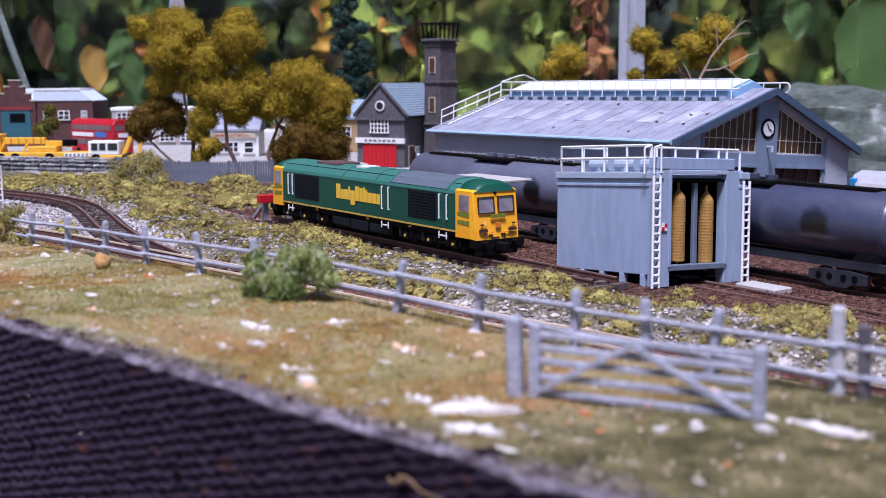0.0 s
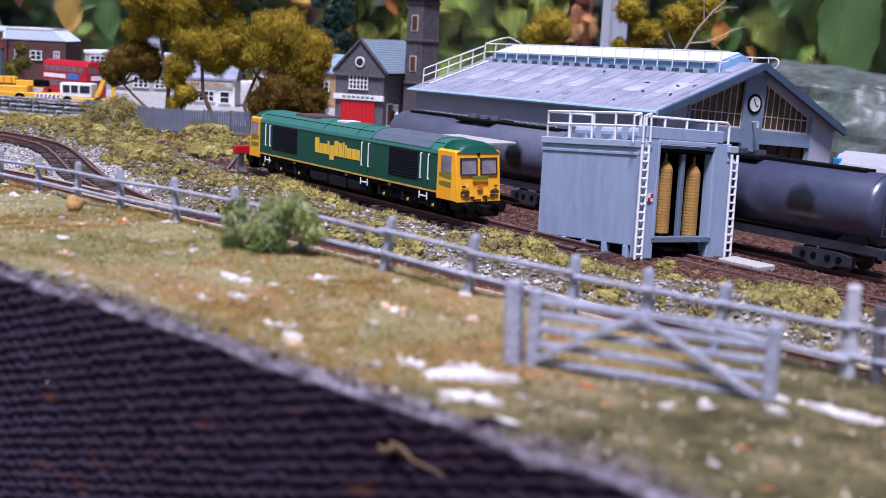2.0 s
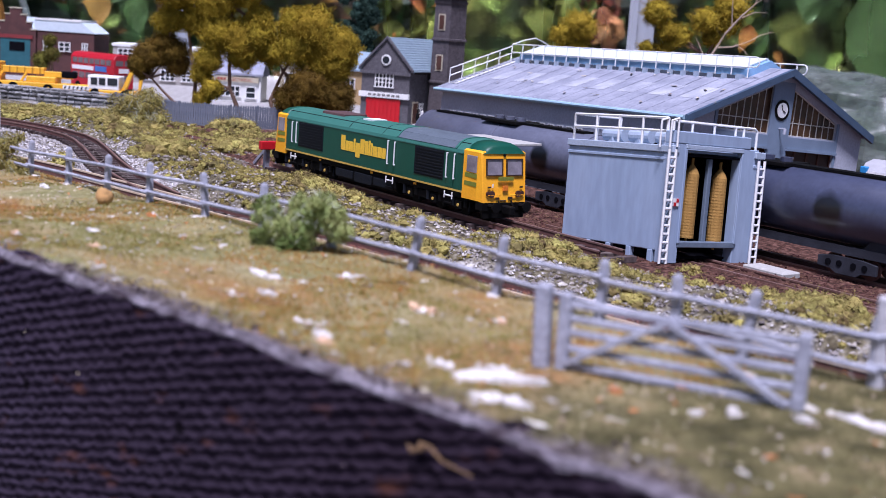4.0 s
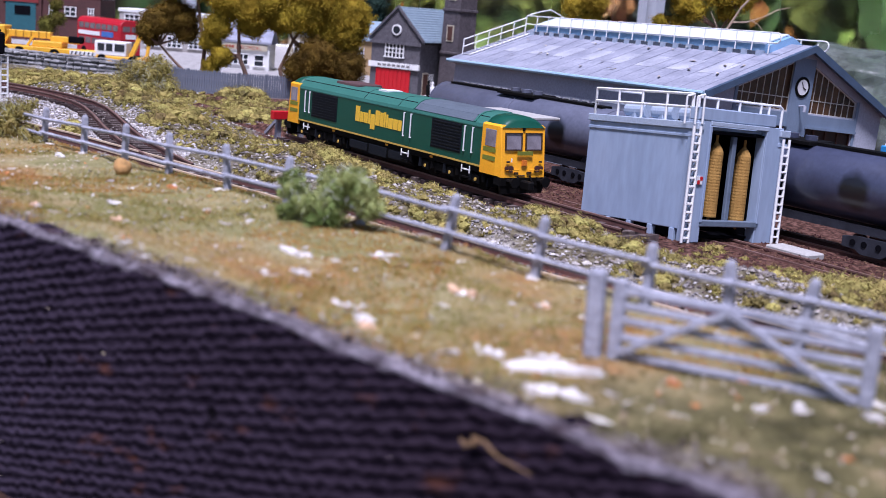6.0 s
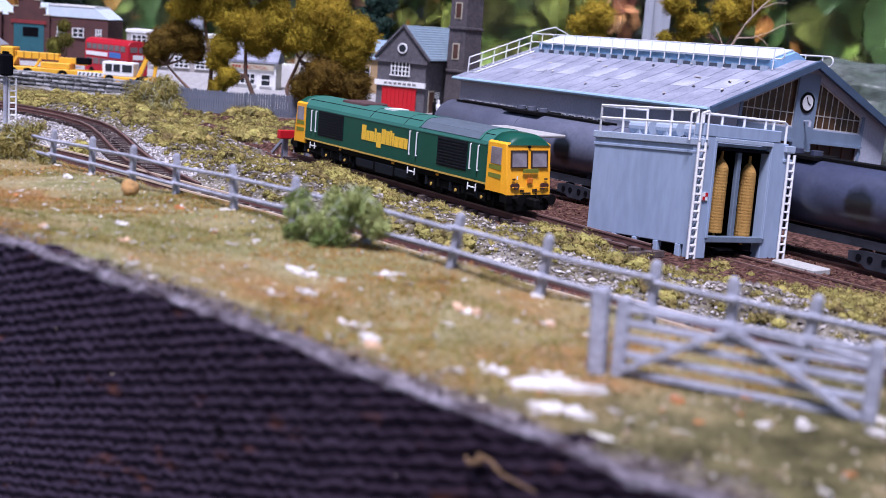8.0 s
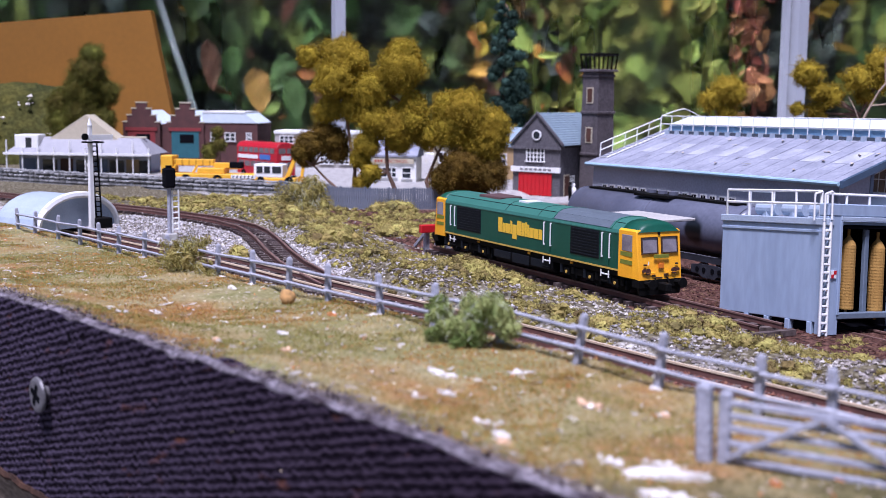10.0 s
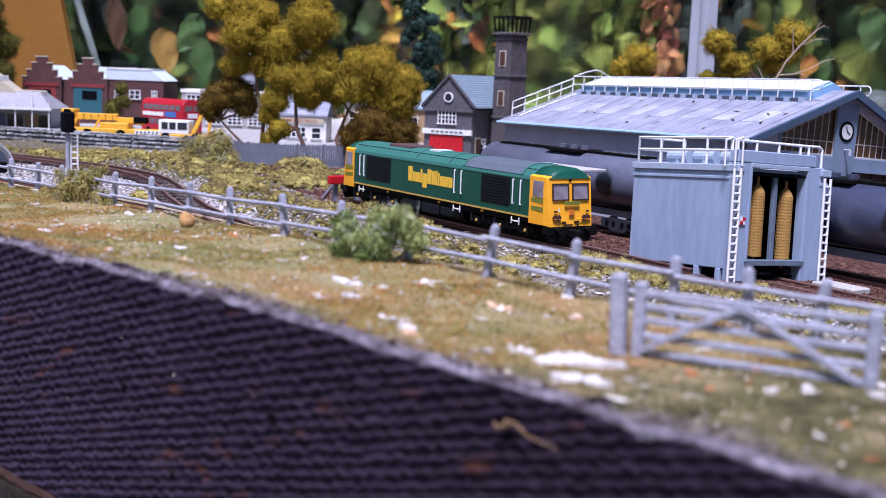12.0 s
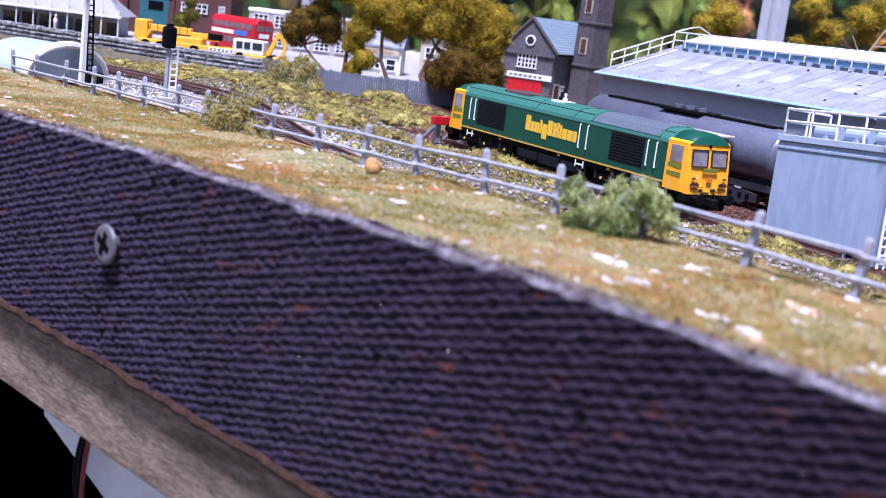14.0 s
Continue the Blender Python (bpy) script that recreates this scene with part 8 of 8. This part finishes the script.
def patchy(lo, hi, seed):
    def place():
        while True:
            p = on_field()
            if not olive_corner(p) and lo < noise.noise((p[0] * 0.22, p[1] * 0.3, seed)) < hi:
                return p
    return place


M["grass_green"] = random_tint(mat("grass_green", (0.26, 0.245, 0.06), (0.17, 0.165, 0.045), 0.95, bump=0, spec=0.1), 0.22, 0.02)
M["grass_straw"] = random_tint(mat("grass_straw", (0.43, 0.32, 0.11), (0.31, 0.22, 0.075), 0.95, bump=0, spec=0.1), 0.22, 0.015)
M["grass_rust"] = random_tint(mat("grass_rust", (0.466, 0.249, 0.0636), (0.35, 0.164, 0.0424), 0.95, bump=0, spec=0.1), 0.22, 0.015)
blades("green_grass", 80000, patchy(-2, 0.04, 1.0), 0.02, 0.085, 0.014, "grass_green", "short green flock grass of the field")
blades("straw_grass", 60000, patchy(-0.25, 2, 4.0), 0.02, 0.09, 0.014, "grass_straw", "dry straw-coloured flock grass of the field")
M["grass_olive"] = random_tint(mat("grass_olive", (0.147, 0.13, 0.0534), (0.0775, 0.0689, 0.0302), 0.95, bump=0, spec=0.1), 0.25, 0.03)
blades("damp_grass", 16000, in_corner, 0.02, 0.09, 0.014, "grass_olive", "dark olive flock grass in front of the gate")
blades("rusty_grass", 60000, patchy(0.02, 2, 8.0), 0.02, 0.08, 0.014, "grass_rust", "orange-brown withered patches of flock grass")


# ---- small figures and the loading plate ----
def figurine(x, y, z, h, material, label):
    """A tiny moulded peg-like model figure."""
    bm = bmesh.new()
    loft(bm, [[(r * math.cos(a), r * 0.7 * math.sin(a), f * h) for a in np.linspace(0, 2 * math.pi, 10, endpoint=False)] for r, f in ((0.2, 0), (0.17, 0.3), (0.26, 0.55), (0.27, 0.74), (0.1, 0.82), (0.15, 0.9), (0.13, 0.97), (0.04, 1.0))])
    ob = part("model_figure", bm, material, smooth=True)
    ob.matrix_world = pose(x * K, y * K, z * K)
    tagged(ob, label, "figurine")


figurine(-48.2, 27.4, -0.4, 1.9, "black", "tiny black moulded model figure beside the fire station")
figurine(-47.7, 27.5, -0.4, 1.8, "white", "tiny white moulded model figure beside the fire station")
figurine(-82.0, -9.2, 0.5, 1.9, "plaster", "tiny pale moulded model figure outside the pavilion")


def flat_canopy():
    t = thing("canopy", pose(-4.7, 5.9, -0.7, 0, 0, 3), "pale grey flat canopy on thin posts between the yard tracks", "canopy")
    box_part("deck", -4.6, 0.0, -2.3, 0.0, 3.6, 3.74, "concrete", t, "pale flat deck", bevel=0.03)
    for x in (-4.3, -2.4):
        for y in (-1.2,):
            bm = bmesh.new()
            rod(bm, (x, y, 0), (x, y, 3.6), 0.07)
            part("post", bm, "fence", t)


flat_canopy()


# ---- signals ----
def colour_signal():
    t = thing("colour_light_signal", pose(-31.0, -14.6, 0.1), "grey signal post with a black lamp head and white ladder", "signal")
    bm = bmesh.new()
    rod(bm, (0, 0, 0), (0, 0, 3.4), 0.13, seg=10)
    part("post", bm, "fence", t)
    box_part("lamp_head", -0.33, 0.33, -0.36, 0.36, 3.15, 4.4, "dark", t, "black lamp head", bevel=0.1)
    box_part("head_cap", -0.16, 0.16, -0.16, 0.16, 4.4, 4.55, "dark", t)
    box_part("base", -0.4, 0.4, -0.4, 0.4, -0.3, 0.25, "concrete", t, bevel=0.04)
    lad = ladder(t, 0.0, 0.4, 0.3, 3.0)


def semaphore():
    t = thing("semaphore_signal", pose(-33.5, -18.9, 0.9, 0, 0, 20), "white signal post with a black lattice ladder and white arm", "signal")
    bm = bmesh.new()
    loft(bm, [[(-r, -r, z), (r, -r, z), (r, r, z), (-r, r, z)] for r, z in ((0.15, -0.3), (0.1, 6.2))])
    part("post", bm, "white", t)
    for s in (0.35, 0.72):
        bm = bmesh.new()
        rod(bm, (0, s, -0.2), (0, s - 0.25, 5.2), 0.06, seg=5)
        part("stringer", bm, "black", t)
    for k in range(16):
        bm = bmesh.new()
        z = 0.1 + k * 0.32
        o = -0.25 * (z + 0.2) / 5.4
        rod(bm, (0, 0.35 + o, z), (0, 0.72 + o, z), 0.05, seg=4)
        part("rung", bm, "black", t)
    box_part("platform", -0.5, 0.5, -0.3, 0.7, 5.1, 5.2, "black", t)
    box_part("arm", 0.2, 0.26, -0.5, 1.5, 5.3, 5.62, "white", t, "white arm", bevel=0.01)
    bm = bmesh.new()
    rod(bm, (0.2, -0.5, 5.5), (0.3, -0.5, 5.5), 0.22, seg=14)
    part("spectacle", bm, "black", t)
    bm = bmesh.new()
    rod(bm, (0, 0, 6.2), (0, 0, 6.7), 0.16, 0.02, seg=8)
    part("finial", bm, "white", t)
    box_part("base_block", -0.5, 0.5, 0.1, 1.2, -0.3, 0.35, "black", t, bevel=0.05)


colour_signal()
semaphore()


def arched_cover():
    t = thing("arched_cover", pose(-36.0, -20.6, 0.6, 0, 0, 30), "grey arched cover with a white rim beside the line", "cover")
    bm = bmesh.new()
    out = [(3.2 * math.cos(a), 2.1 * math.sin(a)) for a in np.linspace(0, math.pi, 20)]
    prism(bm, out, -2.0, 2.0)
    part("dome", bm, "washer_light", t, smooth=False)
    bm = bmesh.new()
    prev = None
    for y, z in out:
        p = Vector((2.0, y, z))
        if prev is not None:
            rod(bm, prev, p, 0.22, seg=6)
        prev = p
    part("rim", bm, "white", t, "white rim")


arched_cover()


def buffer_stop():
    t = thing("buffer_stop", pose(-22.3, 0, 0), "red-beamed buffer stop at the end of the siding", "buffer stop")
    box_part("beam", 0.1, 0.45, -1.35, 1.35, 0.75, 1.25, "red", t, "red beam", bevel=0.04)
    for s in (-0.75, 0.75):
        bm = bmesh.new()
        bx(bm, -0.15, 0.15, s - 0.14, s + 0.14, -0.4, 0.9)
        part("upright", bm, "fence", t)
        bm = bmesh.new()
        rod(bm, (0, s, 0.8), (-1.6, s, -0.3), 0.12, seg=4)
        part("raker", bm, "fence", t)


buffer_stop()


# ---- sidings beyond the shed ----
def coach():
    t = thing("railway_coach", pose(9.5, 28.9, -1.55, 0, 0, 8), "white and grey railway coach with blue stripes and a yellow door", "coach")
    L, W = 20.0, 2.7
    bm = bmesh.new()
    prism(bm, [(-W / 2, 0.9), (W / 2, 0.9), (W / 2, 3.6), (W / 2 - 0.4, 4.1), (0, 4.3), (-W / 2 + 0.4, 4.1), (-W / 2, 3.6)], -L / 2, L / 2)
    body = part("body", bm, "coach_grey", t, bevel=0.05)
    for z0, z1, mt in ((3.35, 3.62, "white"), (3.0, 3.22, "white"), (1.6, 1.75, "white"), (0.95, 1.1, "coach_blue")):
        box_part("stripe", -L / 2 + 0.05, L / 2 - 0.05, -W / 2 - 0.03, -W / 2, z0, z1, mt, body)
    box_part("end_cap", -L / 2 - 0.05, -L / 2 + 0.4, -W / 2 - 0.04, W / 2, 2.9, 3.9, "coach_blue", body, "bright blue corner", bevel=0.05)
    box_part("door", -6.3, -5.2, -W / 2 - 0.05, -W / 2, 1.2, 2.9, "sign_yellow", body, "yellow door")
    box_part("door_marking", -6.0, -5.6, -W / 2 - 0.06, -W / 2 - 0.05, 2.2, 2.6, "black", body)
    for k in range(7):
        box_part("coach_window", -4.6 + k * 2.0, -3.2 + k * 2.0, -W / 2 - 0.04, -W / 2, 2.0, 2.8, "glass", body)
    for x in (-7, 7):
        box_part("bogie", x - 1.5, x + 1.5, -1.1, 1.1, 0.1, 0.9, "black", t, bevel=0.05)


M["coach_grey"] = mat("coach_grey", (0.4, 0.4, 0.42), (0.33, 0.33, 0.35), 0.5)
M["coach_blue"] = mat("coach_blue", (0.03, 0.25, 0.55), (0.03, 0.2, 0.45), 0.45)
M["sign_yellow"] = mat("sign_yellow", (0.75, 0.65, 0.08), (0.65, 0.55, 0.06), 0.5)
coach()

# rock face under clear crumpled sheeting
bm = bmesh.new()
nu, nv = 70, 26
rows = []
for i in range(nu):
    u = i / (nu - 1)
    row = []
    for j in range(nv):
        f = j / (nv - 1)
        base = Vector((-24, 41, -2)).lerp(Vector((22, 62, -2)), u)
        h = 9.2 * min(1.0, u / 0.08) * (1 + 0.05 * math.sin(u * 14))
        p = base + Vector((-0.42, 0.9, 0)) * (7 * f * f) + Vector((0, 0, h * math.sin(f * math.pi / 2)))
        d = noise.noise((u * 16, f * 5, 1)) * 0.9 + noise.noise((u * 40, f * 13, 4)) * 0.45
        row.append(bm.verts.new(p + Vector((0.42, -0.9, 0.3)) * d))
    rows.append(row)
for a, b in zip(rows, rows[1:]):
    for j in range(nv - 1):
        bm.faces.new((a[j], b[j], b[j + 1], a[j + 1]))
M["rock"] = mat("rock", (0.03, 0.055, 0.028), (0.065, 0.075, 0.06), 0.8, scale=0.25, fine=2.0, bump=0.6, mix=0.35, grain=0.35)
M["sheeting"] = mat("sheeting", (0.12, 0.14, 0.13), (0.4, 0.44, 0.44), 0.3, scale=0.3, fine=1.2, bump=0.6, mix=0.3, grain=0.3, spec=0.6)
M["sheeting"].node_tree.nodes["Principled BSDF"].inputs["Alpha"].default_value = 0.13
face = thing("rock_face", pose(0, 0, 0), "grey-green rock face glistening under crumpled clear sheeting", "rock face")
under = bm.copy()
for v in under.verts:
    v.co += Vector((-0.42, 0.9, -0.3)) * (0.35 + 0.25 * noise.noise(v.co * 0.7))
part("rock", under, "rock", face, "grey-green moulded rock")
part("clear_sheet", bm, "sheeting", face, "crumpled clear sheeting", smooth=True)


# pale fibres lying in the grass, scraps on the shed roof, dust specks on the board's face
def strips(name, count, place, lmin, lmax, w, material, label, lift=0.05):
    verts, faces = [], []
    for _ in range(count):
        p = place()
        a = rnd.uniform(0, 6.283)
        n = rnd.uniform(lmin, lmax) / 2
        c, s_ = math.cos(a), math.sin(a)
        o = len(verts)
        bend = rnd.gauss(0, 0.3) * n
        for f, q in ((-1, 0.3), (0, 1), (1, 0.2)):
            for sd in (-1, 1):
                verts.append((p[0] + c * n * f - s_ * (sd * w * q + bend * (1 - f * f)), p[1] + s_ * n * f + c * (sd * w * q + bend * (1 - f * f)), p[2] + lift + rnd.uniform(-0.02, 0.05)))
        faces += [(o, o + 2, o + 3, o + 1), (o + 2, o + 4, o + 5, o + 3)]
    ob = mesh_part(name, verts, faces, material, kind="stuff")
    return tagged(ob, label, "fibres", kind="stuff")


strips("pale_fibres", 620, on_field, 0.06, 0.42, 0.02, "crumb_white", "pale fibres and slivers lying in the field")
strips("leaf_slivers", 180, on_field, 0.08, 0.25, 0.03, "plaster_orange", "rusty leaf slivers lying in the field")


def on_shed_roof():
    y = rnd.uniform(1.0, 7.5)
    x = rnd.uniform(-24, -1)
    p = pose(-4.61, 15.94, 4.54, -3.62, -0.56, -1.8) @ Vector((x, y, y / 8.15 * 3.38 + 0.2))
    return (p.x, p.y, p.z)


strips("roof_scraps", 26, on_shed_roof, 0.15, 0.75, 0.1, "crumb", "pale leaf scraps lying on the engine shed roof")


def on_fascia():
    x = rnd.uniform(-10, 34)
    p = fascia_at(x, rnd.uniform(-2.2, field_z(x) - 0.2), 0.03)
    return (p.x, p.y, p.z)


crumbs("fascia_specks", 40, on_fascia, 0.01, 0.03, "crumb", "pale dust specks caught on the hardboard", "specks")


def on_edge():
    x = rnd.uniform(-60, 40)
    y = edge_y(x) - 0.35 + abs(rnd.gauss(0, 0.35))
    return (x, y, ground_z(x, max(y, edge_y(x))) + 0.03)


M["soil"] = random_tint(mat("soil", (0.07, 0.05, 0.045), (0.035, 0.025, 0.025), 0.95, bump=0, spec=0.1), 0.5, 0.02)
M["edge_pale"] = random_tint(mat("edge_pale", (0.26, 0.22, 0.22), (0.13, 0.105, 0.11), 0.95, bump=0, spec=0.1), 0.5, 0.02)
crumbs("edge_soil", 1300, on_edge, 0.02, 0.07, "soil", "dark crumbled soil along the edge of the board", "soil")
crumbs("edge_plaster", 1600, on_edge, 0.015, 0.055, "edge_pale", "pale plaster crumbs along the edge of the board", "crumbs")


def on_rubble():
    x = rnd.uniform(22, 33)
    y = fence_y(x) + 1.2 + abs(rnd.gauss(0, 1.3))
    return (x, y, ground_z(x, y) + 0.03)


crumbs("white_rubble", 260, on_rubble, 0.04, 0.16, "crumb_white", "white plaster rubble at the foot of the fence bank", "rubble")
for px in (-5.8, -1.1, 4.2, 6.85, 12.5, 23.6):
    flake(px + 0.1, fence_y(px) - 0.15, 0.26, 0.13, 0.12, 8, "plaster", "white dab of plaster at the foot of a fence post", "plaster_dab")


# a broken straw stalk caught on the board's face
M["dry_straw"] = mat("dry_straw", (0.2, 0.12, 0.055), (0.12, 0.07, 0.03), 0.85)
stalk = thing("straw_stalk", Matrix.Translation(fascia_at(29.65, 2.6, 0.06)) @ pose(0, 0, 0, 0, 0, 12.5), "broken tan straw stalk caught on the hardboard", "straw")
bm = bmesh.new()
tube(bm, [Vector(p) for p in ((-0.05, 0, 0.03), (0.2, -0.06, 0.05), (0.45, -0.1, -0.05), (0.95, -0.03, -0.14))], [0.03, 0.028, 0.02, 0.012], 6)
part("stem", bm, "dry_straw", stalk)
bm = bmesh.new()
tube(bm, [Vector(p) for p in ((0.05, -0.02, 0.0), (-0.12, -0.08, -0.08), (-0.22, -0.05, -0.02))], [0.045, 0.04, 0.015], 6)
part("husk", bm, "dry_straw", stalk)
